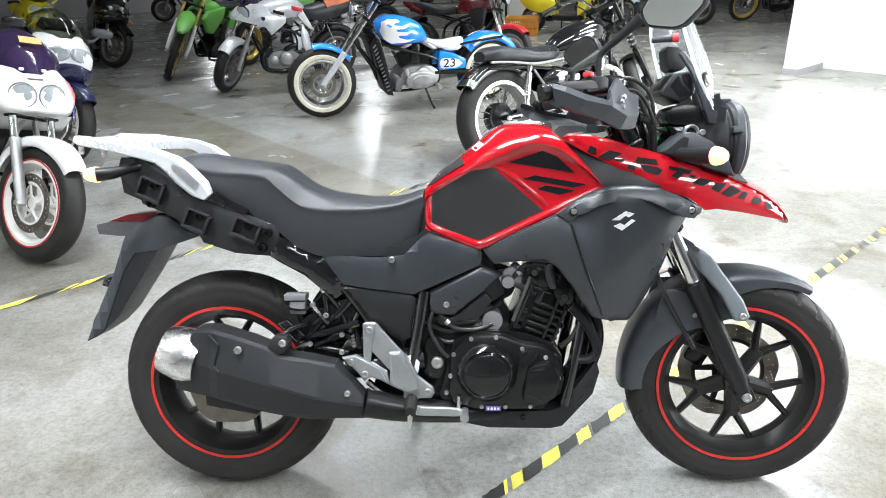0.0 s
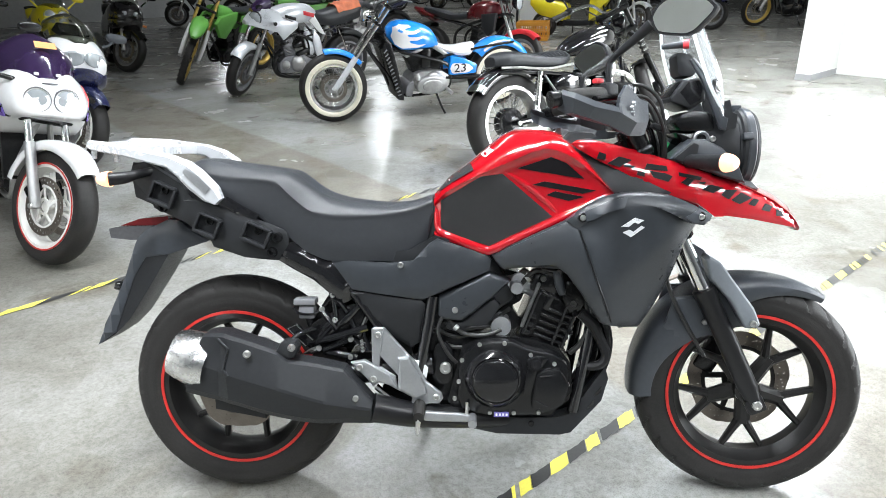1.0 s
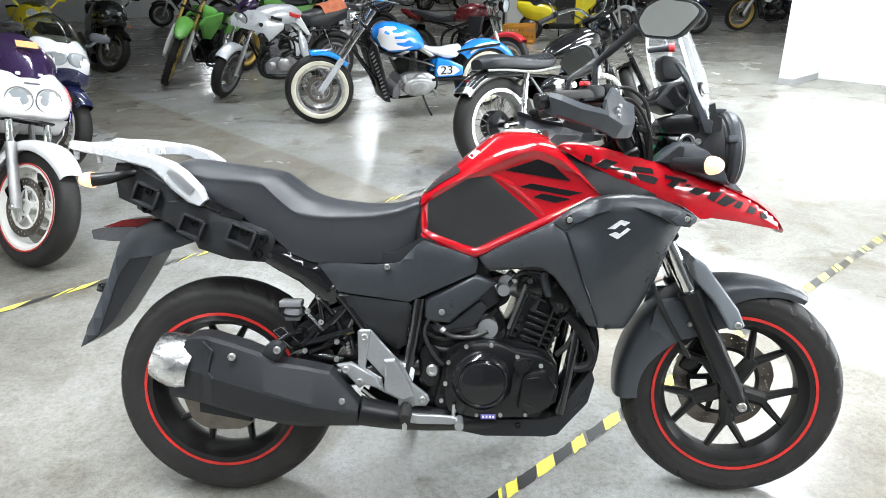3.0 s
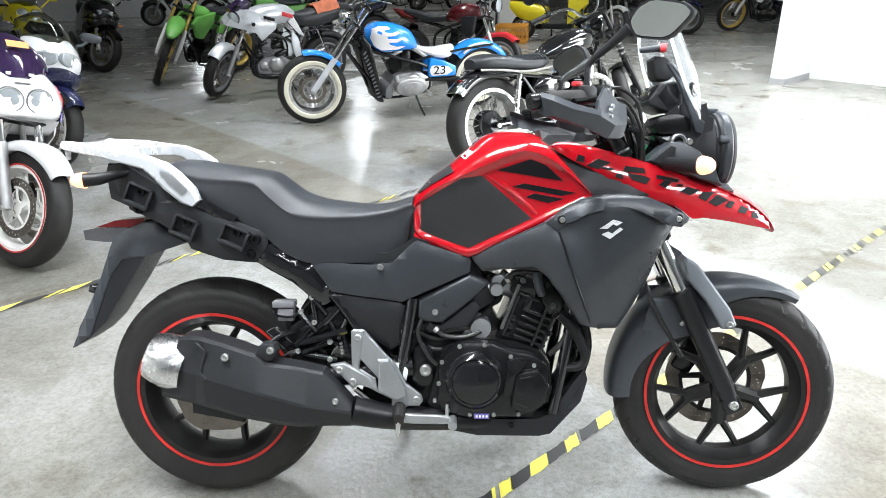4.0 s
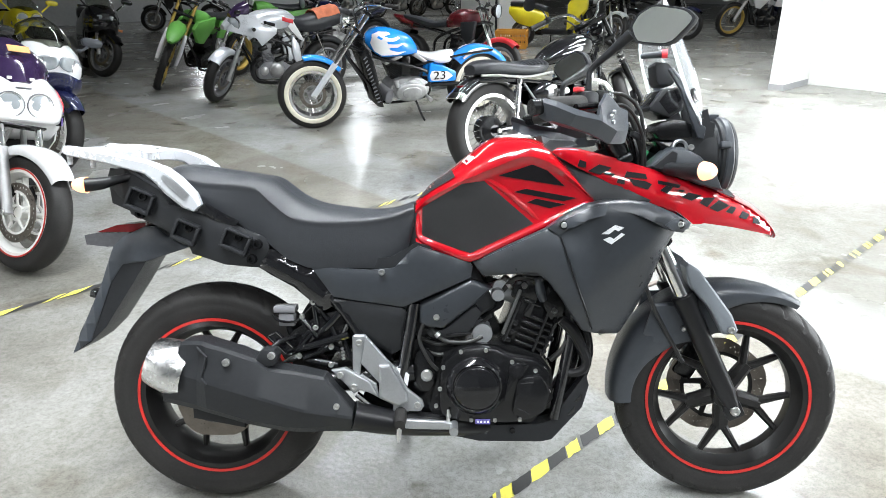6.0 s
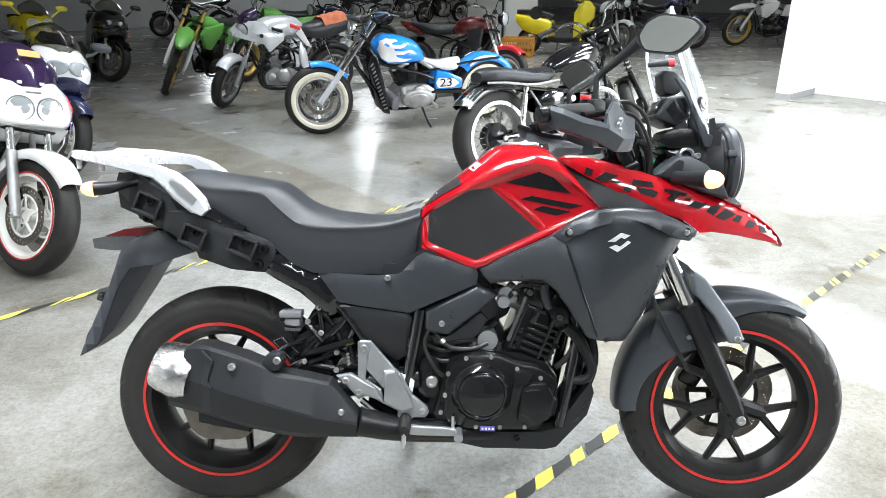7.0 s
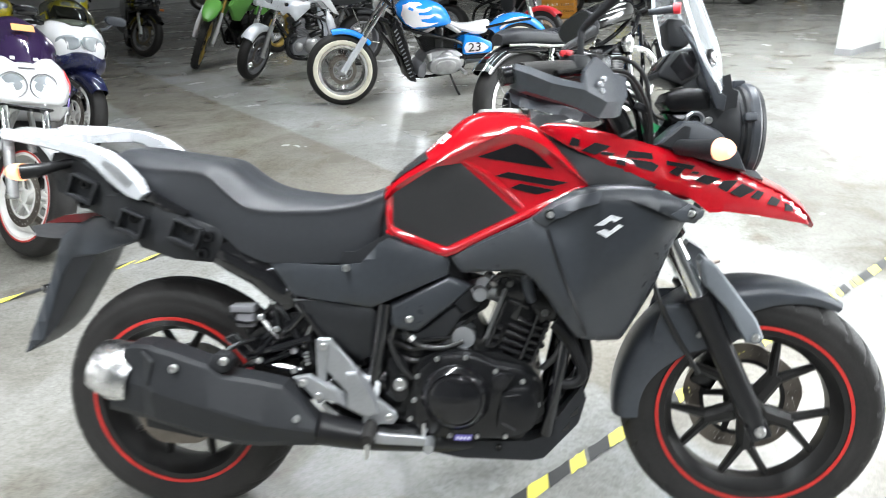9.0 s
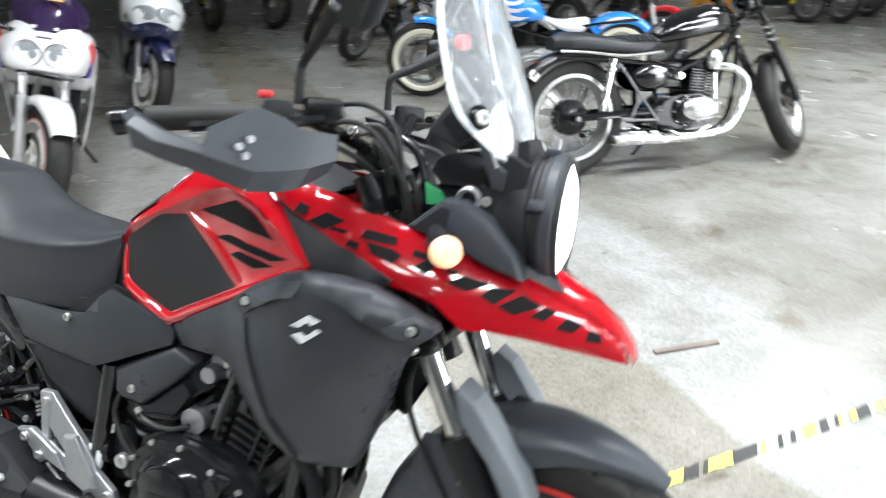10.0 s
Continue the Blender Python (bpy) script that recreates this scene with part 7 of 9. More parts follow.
    def shocks(self, body, spring, top=(0.12, 0.66), foot=None):
        for s in (-1, 1):
            fx, fz = foot or (0.02, self.rr + 0.02)
            a, b = Vector((fx, s * 0.125, fz)), Vector((top[0], s * 0.125, top[1]))
            sh = self.put("shock", tube(bmesh.new(), [a, b], 0.014, 10, smooth=False), body)
            for k in range(9):
                c = a + (b - a) * (0.28 + 0.07 * k)
                q = (b - a).normalized()
                self.put("spring_coil", tube(bmesh.new(), [c, c + q * 0.008], 0.027, 12, smooth=False), spring, parent=sh)
            for c, r in ((a, 0.02), (b, 0.024), (a + (b - a) * 0.25, 0.024)):
                self.put("shock_end", tube(bmesh.new(), [c - (b - a) * 0.05, c + (b - a) * 0.05], r, 12, smooth=False), body, parent=sh)

    def engine(self, case, cyl, x=None, vee=False, fins=7, cover=None, z=0.0):
        x = x or self.wb * 0.50
        self.put("crankcase", prism(bmesh.new(), rounded([(x - 0.22, 0.24), (x - 0.24, 0.36), (x - 0.12, 0.44), (x + 0.12, 0.44), (x + 0.20, 0.36), (x + 0.18, 0.24)], 0.15), -0.12, 0.12, 0.015), case, "")
        for s in (-1, 1):
            self.put("engine_cover", lathe(bmesh.new(), [(0.0, s * 0.035), (0.05, s * 0.034), (0.075, s * 0.024), (0.09, s * 0.006), (0.092, -s * 0.01)], Matrix.Translation((x - 0.04, s * 0.125, 0.345)), 28), cover or case)
            self.put("engine_cover", lathe(bmesh.new(), [(0.0, s * 0.02), (0.035, s * 0.02), (0.05, s * 0.010), (0.054, -s * 0.01)], Matrix.Translation((x + 0.115, s * 0.12, 0.34)), 24), cover or case)
            for k in range(8):
                a = 2 * math.pi * k / 8
                self.put("bolt", knob(bmesh.new(), (x - 0.04 + 0.084 * math.cos(a), s * 0.133, 0.345 + 0.084 * math.sin(a)), 0.006, 0.006, (0, s, 0), 8), STEEL)
        tilts = ((-24, -0.075), (26, 0.085)) if vee else ((8, 0.05),)
        for deg, ox in tilts:
            m = pose(x + ox, 0, 0.44, 0, deg, 0)
            wide = 0.13 if vee else 0.26
            self.put("cylinder", place_mesh(block(bmesh.new(), (0, 0, 0.07), (0.115, wide * 0.85, 0.16), None, 0.012), m), cyl)
            for k in range(fins):
                self.put("cooling_fin", place_mesh(block(bmesh.new(), (0, 0, 0.02 + k * 0.017), (0.145, wide, 0.006), None, 0.0), m), cyl)
            self.put("cylinder_head", place_mesh(block(bmesh.new(), (0, 0, 0.17), (0.135, wide * 0.95, 0.06), None, 0.016), m), cyl if vee else case)
        return x

    def box(self, name, mat, c, size, rot=0.0, bevel=0.008, axis="Y", label=""):
        return self.put(name, block(bmesh.new(), c, size, Matrix.Rotation(rot, 4, axis), bevel), mat, label)

    def headlight(self, d, ahead, r, shell, label=""):
        c = self.at(d, 0, ahead)
        m = Matrix.Translation(c) @ pose(0, 0, 0, 0, 4, -90)
        h = self.put("headlight", self.steered(lathe(bmesh.new(), [(0, -r * 0.9), (r * 0.6, -r * 0.75), (r * 0.95, -r * 0.2), (r, 0.0), (r, 0.015), (r * 0.95, 0.02)], m, 28)), shell, label)
        self.put("lens", self.steered(lathe(bmesh.new(), [(0, 0.035), (r * 0.5, 0.03), (r * 0.95, 0.014)], m, 28)), LAMP_GLASS, parent=h)
        return h

    def muffler(self, mat, side, pts, r, label=""):
        return self.put("exhaust", tube(bmesh.new(), [(x, side * y, z) for x, y, z in pts], r, 14), mat, label)

    def stand(self):
        self.put("side_stand", tube(bmesh.new(), [(self.wb * 0.42, 0.10, 0.24), (self.wb * 0.40, 0.20, 0.10), (self.wb * 0.385, 0.245, 0.036)], 0.011, 8), ENGINE)


# ---- low black street scrambler with a quilted seat ----
b = Machine("parked_motorcycle", "black custom motorcycle with quilted seat, chrome exhaust, wire wheels", (1.676, 5.677), 35.5, wb=1.55, lean=9, steer=40, rf=0.322, wf=0.110, rimf=0.235, rr=0.350, wr=0.145, rimr=0.246, rim_mat=STEEL, kind="wire", rake=32, disc=0.12, hub=ENGINE)
b.fork(ENGINE, ENGINE, 0.40, 0.86, 0.10, 0.027, boots=CHROME)
b.caliper()
b.chassis(GLOSS, 0.70, Vector((1.15, 0, 0.83)))
b.shocks(CHROME, CHROME, (0.215, 0.665), (0.155, 0.40))
x = b.engine(ENGINE, ENGINE, 0.76, cover=ENGINE, fins=8)
for s in (-1, 1):
    b.muffler(POLISH, s, [(0.90, 0.11, 0.60), (0.97, 0.14, 0.592), (1.05, 0.155, 0.570), (1.118, 0.16, 0.510), (1.128, 0.16, 0.440), (1.094, 0.165, 0.355), (1.06, 0.165, 0.285), (1.00, 0.165, 0.222), (0.90, 0.165, 0.200), (0.78, 0.165, 0.194)], 0.0225, "polished chrome exhaust")
    sil = b.put("silencer", tube(bmesh.new(), [(0.80, s * 0.165, 0.194), (0.70, s * 0.166, 0.194), (0.56, s * 0.168, 0.198), (0.24, s * 0.172, 0.214), (0.20, s * 0.172, 0.216)], [0.024, 0.027, 0.034, 0.036, 0.030], 20, smooth=False), POLISH, "straight polished chrome silencer")
    part("silencer_tip", tube(bmesh.new(), [(0.20, s * 0.172, 0.216), (0.17, s * 0.173, 0.217)], [0.024, 0.022], 16, smooth=False), ENGINE, sil)
    part("clamp", tube(bmesh.new(), [(1.072, s * 0.165, 0.312), (1.058, s * 0.165, 0.280)], 0.027, 18, smooth=False), POLISH, sil)
    dome = b.put("valve_dome", lathe(bmesh.new(), [(0.0, 0.056), (0.026, 0.050), (0.044, 0.030), (0.050, 0.0), (0.044, -0.030), (0.034, -0.046), (0.034, -0.058), (0.0, -0.058)], Matrix.Translation((0.885, s * 0.15, 0.640)) @ Matrix.Rotation(math.pi / 2, 4, "X"), 28), POLISH, "polished chrome dome")
    part("dome_collar", tube(bmesh.new(), [(0.888, s * 0.15, 0.585), (0.890, s * 0.15, 0.560)], 0.024, 16, smooth=False), ENGINE, dome)
    b.put("push_rod_tube", tube(bmesh.new(), [(0.890, s * 0.150, 0.565), (0.900, s * 0.150, 0.405)], [0.017, 0.019], 16, smooth=False), POLISH)
    cover = b.put("timing_cover", lathe(bmesh.new(), [(0.0, s * 0.188), (0.30, s * 0.187), (0.60, s * 0.180), (0.82, s * 0.166), (0.95, s * 0.146), (1.0, s * 0.118), (1.0, s * 0.100)], Matrix.Translation((0.815, 0, 0.350)) @ Matrix.Rotation(0.06, 4, "Y") @ Matrix.Diagonal((0.152, 1.0, 0.082, 1.0)), 44), POLISH, "large polished oval engine cover")
    for k in range(6):
        a = 2 * math.pi * k / 6 + 0.4
        part("bolt", knob(bmesh.new(), (0.815 + 0.140 * math.cos(a), s * 0.148, 0.350 + 0.073 * math.sin(a)), 0.007, 0.007, (0, s, 0), 10), STEEL, cover)
    oil = b.put("side_box", lathe(bmesh.new(), [(0.0, s * 0.158), (0.35, s * 0.154), (0.62, s * 0.144), (0.84, s * 0.124), (0.97, s * 0.09), (1.0, s * 0.06)], Matrix.Translation((0.490, 0, 0.562)) @ Matrix.Diagonal((0.138, 1.0, 0.092, 1.0)), 36), GLOSS, "gloss black oval side box with a pale shape on it")
    # small pale shape on the upper part of the box
    part("badge", prism(bmesh.new(), rounded([(0.428, 0.588), (0.500, 0.618), (0.556, 0.606), (0.548, 0.582), (0.480, 0.572)], 0.2), s * 0.142, s * 0.158, 0.003), ALLOY, oil)
    b.put("frame_brace", tube(bmesh.new(), [(0.257, s * 0.13, 0.648), (0.526, s * 0.13, 0.301)], 0.008, 10, smooth=False), GREY_WHEEL)
    b.put("frame_brace", tube(bmesh.new(), [(0.526, s * 0.13, 0.306), (0.300, s * 0.13, 0.320)], 0.008, 10, smooth=False), GREY_WHEEL)
    b.put("frame_brace", tube(bmesh.new(), [(0.409, s * 0.13, 0.460), (0.345, s * 0.13, 0.330)], 0.008, 10, smooth=False), GREY_WHEEL)
    b.put("intake", lathe(bmesh.new(), [(0.0, s * 0.150), (0.020, s * 0.148), (0.030, s * 0.135), (0.030, s * 0.08)], Matrix.Translation((0.665, 0, 0.555)), 18), CHROME)
    b.put("foot_peg", tube(bmesh.new(), [(0.56, s * 0.13, 0.262), (0.555, s * 0.24, 0.262)], [0.014, 0.012], 12, smooth=False), RUBBER)
    b.put("brake_pedal", tube(bmesh.new(), [(0.541, s * 0.195, 0.262), (0.62, s * 0.20, 0.222), (0.70, s * 0.20, 0.200), (0.80, s * 0.20, 0.238), (0.84, s * 0.20, 0.252)], 0.010, 10), CHROME)
b.loft("fuel_tank", GLOSS, [(0.53, 0.05, 0.80, 0.785, 0.75), (0.58, 0.095, 0.845, 0.80, 0.750), (0.72, 0.135, 0.915, 0.84, 0.762), (0.90, 0.135, 0.955, 0.87, 0.785), (1.02, 0.10, 0.950, 0.88, 0.80), (1.08, 0.05, 0.93, 0.885, 0.84)], label="gloss black tank with pale graphics")
for s in (-1, 1):
    for x0, z0, ln in ((0.66, 0.815, 0.26), (0.72, 0.850, 0.20), (0.78, 0.885, 0.13)):
        b.put("tank_graphic", tube(bmesh.new(), [(x0, s * 0.128, z0), (x0 + ln * 0.5, s * 0.1335, z0 + 0.016), (x0 + ln, s * 0.128, z0 + 0.022)], [0.003, 0.009, 0.003], 8), WHITE_PAINT)
b.loft("seat", VINYL, [(-0.12, 0.06, 0.812, 0.790, 0.745), (-0.06, 0.11, 0.836, 0.800, 0.738), (0.05, 0.125, 0.836, 0.795, 0.730), (0.30, 0.122, 0.792, 0.755, 0.70), (0.46, 0.115, 0.780, 0.748, 0.69), (0.56, 0.075, 0.792, 0.765, 0.72)], label="black quilted seat")
for k in range(8):
    xx = 0.27 + 0.034 * k
    b.put("seat_roll", tube(bmesh.new(), [(xx, -0.104, 0.762), (xx, -0.06, 0.786), (xx, 0, 0.793), (xx, 0.06, 0.786), (xx, 0.104, 0.762)], 0.0125, 8), VINYL)
b.put("seat_rail", tube(bmesh.new(), [(-0.10, -0.10, 0.735), (0.05, -0.125, 0.722), (0.30, -0.125, 0.690), (0.56, -0.11, 0.700)], 0.009, 8), STEEL)
b.fender("rear_mudguard", GLOSS, (0, 0, b.rr), 0.390, 0.085, 138, 62, 0.06)
b.fender("mudguard_trim", CHROME, (0, 0, b.rr), 0.394, 0.087, 139, 131, 0.05, n=4)
b.fender("front_mudguard", GLOSS, b.axle, 0.345, 0.07, 120, 55, 0.04, True)
b.bars(0.86, 0.0, 0.12, 0.40, 0.16, CHROME, ENGINE)
b.headlight(0.68, 0.17, 0.085, GLOSS)
b.box("air_filter", ENGINE, (0.60, 0, 0.56), (0.20, 0.20, 0.14))
for s in (-1, 1):
    b.put("brake_drum", lathe(bmesh.new(), [(0.0, s * 0.075), (0.04, s * 0.075), (0.06, s * 0.06), (0.095, s * 0.05), (0.105, s * 0.035), (0.105, 0.0)], Matrix.Translation((0, 0, b.rr)), 32), ENGINE, parent=b.rear)
b.box("tail_light", TAIL_RED, (-0.20, 0, 0.66), (0.04, 0.06, 0.05))
b.stand()

# ---- blue chopper with white flames ----
c = Machine("parked_motorcycle", "blue custom chopper with white flames and whitewall tyres", (-1.17, 6.62), 204, wb=1.74, lean=8, steer=-10, rf=0.325, wf=0.125, rimf=0.215, rr=0.325, wr=0.145, rimr=0.205, rim_mat=CHROME, kind="wire", white=CREAM, rake=37, disc=0.125, hub=ALLOY)
c.fork(SILVER_PAINT, CHROME, 0.36, 0.92, 0.11, 0.028)
c.caliper(ALLOY)
c.chassis(ENGINE, 0.66)
c.engine(ALLOY, ENGINE, 0.80, vee=True, fins=9)
for y0, y1, e in ((0.10, 0.185, 0.022), (0.18, 0.196, 0.008)):
    k0 = 1.0 if e > 0.01 else 0.62
    c.put("engine_case", prism(bmesh.new(), rounded([(0.79 + k0 * x, 0.312 + k0 * z) for x, z in ((-0.17, -0.03), (-0.15, 0.06), (-0.04, 0.095), (0.10, 0.085), (0.165, 0.03), (0.16, -0.05), (0.06, -0.09), (-0.09, -0.085))], 0.22, 2), y0, y1, e, 3), ALLOY, "polished oval engine case" if e > 0.01 else "")
c.put("oil_filler", tube(bmesh.new(), [(0.935, 0.15, 0.37), (0.955, 0.15, 0.44)], 0.026, 12, smooth=False), ALLOY)
c.put("gear_case", prism(bmesh.new(), rounded([(0.98, 0.20), (0.96, 0.36), (1.04, 0.33), (1.06, 0.22)], 0.2), -0.10, 0.14, 0.012), GREY_WHEEL)
c.box("air_box", ENGINE, (0.82, 0.0, 0.55), (0.10, 0.16, 0.20), 0.0, 0.02)
c.put("radiator", prism(bmesh.new(), [(1.300, 0.690), (1.262, 0.780), (1.205, 0.740), (1.150, 0.540), (1.085, 0.250), (1.070, 0.175), (1.130, 0.190), (1.190, 0.400)], -0.15, 0.15, 0.012), ENGINE, "tall slanted black radiator")
for n in range(13):
    t = n / 12
    c.put("radiator_fin", tube(bmesh.new(), [(1.105 + 0.145 * t, 0.152, 0.245 + 0.44 * t), (1.138 + 0.140 * t, 0.152, 0.235 + 0.42 * t)], 0.006, 6, smooth=False), GREY_WHEEL)
CHOP_TANK = [(0.70, 0.07, 0.74, 0.70, 0.665), (0.77, 0.13, 0.83, 0.74, 0.665), (0.92, 0.165, 0.895, 0.78, 0.665), (1.07, 0.155, 0.915, 0.82, 0.665), (1.15, 0.12, 0.90, 0.83, 0.70), (1.205, 0.06, 0.86, 0.82, 0.77)]
c.loft("fuel_tank", BLUE, CHOP_TANK, label="bright blue tank with white flame graphics")


def chop_tank_y(x, z):
    w, zt, zs = (curve_table([(r[0], r[i]) for r in CHOP_TANK], x) for i in (1, 2, 3))
    if z <= zs:
        return w + 0.004
    k = min(1.0, (z - zs) / (zt - zs))
    return w * math.sqrt(max(0.05, 1 - k ** 1.7)) + 0.006


for s in (-1, 1):
    for pts in ([(1.19, 0.79), (1.17, 0.87), (1.11, 0.895), (1.02, 0.890), (1.00, 0.872), (1.07, 0.862), (1.06, 0.845), (0.99, 0.838), (0.93, 0.850), (0.91, 0.838), (0.97, 0.815), (1.05, 0.812), (1.04, 0.79), (0.96, 0.785), (0.90, 0.792), (0.89, 0.78), (0.95, 0.755), (1.03, 0.755), (1.02, 0.735), (0.95, 0.715), (0.86, 0.712), (0.94, 0.690), (1.10, 0.685), (1.16, 0.72)],):
        c.put("flame_graphic", panel(pts, chop_tank_y, 0.006, 0.02, 0, 0, (s,)), WHITE_PAINT, "white flame")
    c.put("flame_gap", panel([(1.14, 0.845), (1.12, 0.862), (1.09, 0.845), (1.10, 0.828)], lambda x, z: chop_tank_y(x, z) + 0.002, 0.006, 0.02, 0, 0, (s,)), BLUE)
for s in (-1, 1):
    c.box("rocker_cover", ALLOY, (0.685, s * 0.055, 0.625), (0.17, 0.11, 0.036), -0.55, 0.01)
    c.box("rocker_cover", ALLOY, (0.960, s * 0.055, 0.628), (0.19, 0.11, 0.036), 0.36, 0.01)
c.loft("seat", WHITE_PAINT, [(0.30, 0.06, 0.665, 0.64, 0.60), (0.36, 0.12, 0.655, 0.62, 0.565), (0.48, 0.135, 0.640, 0.605, 0.565), (0.60, 0.115, 0.655, 0.63, 0.60), (0.71, 0.06, 0.695, 0.67, 0.645)], label="white solo seat")
c.fender("rear_mudguard", BLUE, (0, 0, c.rr), 0.375, 0.095, 165, 42, 0.07, label="blue rear mudguard with white flames")
for s in (-1, 1):
    for a0, a1, R in ((60, 105, 0.352), (52, 95, 0.335)):
        c.put("flame_graphic", tube(bmesh.new(), [(R * math.cos(radians(a)), s * 0.096, c.rr + R * math.sin(radians(a))) for a in steps(a0, a1, 6)], [0.012, 0.014, 0.012, 0.009, 0.006, 0.002], 6), WHITE_PAINT)
    c.put("side_cover", prism(bmesh.new(), rounded([(0.30, 0.385), (0.30, 0.48), (0.45, 0.545), (0.585, 0.575), (0.60, 0.47), (0.59, 0.385)], 0.1), s * 0.10, s * 0.145, 0.010), BLUE, "blue side cover with a number plate")
    c.put("race_plate", prism(bmesh.new(), rounded([(0.335, 0.438), (0.395, 0.488), (0.57, 0.505), (0.592, 0.455), (0.57, 0.402), (0.40, 0.400)], 0.12), s * 0.144, s * 0.149, 0.001), WHITE_PAINT, "white race plate")
    c.muffler(ALLOY, -1, [(0.90, 0.12, 0.42), (0.95, 0.16, 0.30), (0.70, 0.18, 0.22), (0.20, 0.18, 0.24)], [0.02, 0.02, 0.025, 0.035]) if s < 0 else None
    c.put("foot_peg", tube(bmesh.new(), [(0.62, s * 0.12, 0.26), (0.62, s * 0.26, 0.25)], [0.014, 0.02], 10, smooth=False), ALLOY)
tx = bpy.data.curves.new("race_number", "FONT")
tx.body, tx.size, tx.extrude, tx.align_x, tx.align_y = "23", 0.115, 0.001, "CENTER", "CENTER"
num = new("race_number", tx)
dg = bpy.context.evaluated_depsgraph_get()
me = bpy.data.meshes.new_from_object(num.evaluated_get(dg))
bpy.data.objects.remove(num)
me.materials.append(DECAL)
num = new("race_number", me)
num.parent = c.root
num.matrix_local = pose(0.485, 0.1515, 0.450, 90, 0, 180) @ Matrix.Diagonal((1.25, 1, 1, 1))
c.fender("front_mudguard", BLUE, c.axle, 0.365, 0.075, 140, 78, 0.04, True, label="short blue front mudguard")
c.bars(0.92, 0.02, 0.06, 0.38, 0.22, CHROME)
c.headlight(0.72, 0.13, 0.07, CHROME)
c.box("tail_light", TAIL_RED, (-0.34, 0.03, 0.44), (0.05, 0.05, 0.06))
c.stand()

# ---- silver half-faired street motorcycle with a cloth on its seat ----
k_ = Machine("parked_motorcycle", "silver half-faired street motorcycle with a dark seat", (-2.44, 7.99), 218, wb=1.34, lean=6, steer=41, rf=0.30, wf=0.11, rim_mat=GREY_WHEEL, kind="three", rake=26, disc=0.14)
k = k_
k.fork(ALLOY, CHROME, 0.36, 0.74)
k.caliper()
k.chassis(ENGINE, 0.74)
k.engine(GREY_WHEEL, GREY_WHEEL, 0.74, fins=6, cover=ALLOY)
for kx, kz, kw in ((0.70, 0.56, 0.12), (0.86, 0.60, 0.10), (0.64, 0.47, 0.16), (0.92, 0.48, 0.08)):
    k.box("engine_fitting", ENGINE, (kx, 0.12, kz), (kw, 0.06, 0.05), 0.3, 0.012)
k.muffler(ENGINE, 1, [(0.88, 0.08, 0.50), (0.98, 0.09, 0.40), (0.95, 0.09, 0.25), (0.75, 0.07, 0.19), (0.55, 0.06, 0.19)], 0.03)
k.muffler(ALLOY, -1, [(0.55, 0.12, 0.22), (0.30, 0.16, 0.28), (-0.15, 0.17, 0.38)], [0.025, 0.045, 0.05])
k.loft("fuel_tank", SILVER_PAINT, [(0.42, 0.08, 0.93, 0.90, 0.84), (0.50, 0.12, 0.985, 0.93, 0.81), (0.64, 0.155, 1.00, 0.94, 0.80), (0.80, 0.165, 0.995, 0.93, 0.79), (0.93, 0.15, 0.955, 0.90, 0.78), (1.02, 0.11, 0.92, 0.88, 0.80)], label="silver angular tank")
FAIR_Y = lambda x, z: lerp_table([(0.65, 0.160), (0.90, 0.185), (1.05, 0.175), (1.20, 0.120), (1.27, 0.070)], x) - max(0.0, z - 0.82) * 0.35
for s in (-1, 1):
    k.put("side_fairing", panel([(1.262, 0.815), (1.20, 0.88), (1.09, 0.975), (1.00, 0.972), (0.92, 0.945), (0.81, 0.885), (0.69, 0.815), (0.70, 0.755), (0.89, 0.635), (0.955, 0.725), (1.02, 0.745)], FAIR_Y, 0.008, 0.03, 0.004, 0.006, (s,)), SILVER_PAINT, "pointed silver side fairing", sharp=0.4)
    k.put("tail_strip", prism(bmesh.new(), [(0.54, 0.82), (0.47, 0.885), (0.39, 0.75), (0.325, 0.64), (0.40, 0.67)], s * 0.10, s * 0.135, 0.008), WHITE_PAINT)
k.loft("nose_bridge", SILVER_PAINT, [(1.00, 0.12, 0.985, 0.95, 0.86), (1.12, 0.11, 0.975, 0.93, 0.84), (1.20, 0.08, 0.925, 0.89, 0.83), (1.27, 0.05, 0.86, 0.84, 0.81)])
k.loft("fly_screen", PURPLE_GLASS, [(0.98, 0.10, 1.10, 1.05, 0.97), (1.08, 0.10, 1.06, 1.01, 0.95), (1.18, 0.06, 0.98, 0.95, 0.91)])
for s in (-1, 1):
    k.put("tank_lettering_bar", place_mesh(block(bmesh.new(), (0, 0, 0), (0.20, 0.004, 0.045), None, 0.001), pose(0.58, s * 0.152, 0.905, 0, -16, s * -6)), RED_BRIGHT)
    k.put("indicator", tube(bmesh.new(), [(0.99, s * 0.17, 0.83), (1.0, s * 0.23, 0.83)], [0.016, 0.022], 10, smooth=False), GLOSS)
    k.put("side_cover", prism(bmesh.new(), rounded([(0.36, 0.42), (0.40, 0.62), (0.48, 0.72), (0.50, 0.60), (0.47, 0.45), (0.41, 0.34)], 0.12), s * 0.10, s * 0.13, 0.008), SILVER_PAINT)
k.headlight(0.60, 0.13, 0.075, GLOSS)
k.loft("seat", VINYL, [(-0.34, 0.06, 0.965, 0.93, 0.88), (-0.22, 0.11, 0.985, 0.94, 0.83), (-0.02, 0.135, 0.975, 0.92, 0.77), (0.18, 0.14, 0.93, 0.88, 0.74), (0.34, 0.13, 0.90, 0.86, 0.75), (0.45, 0.09, 0.915, 0.88, 0.80)], label="long black seat")
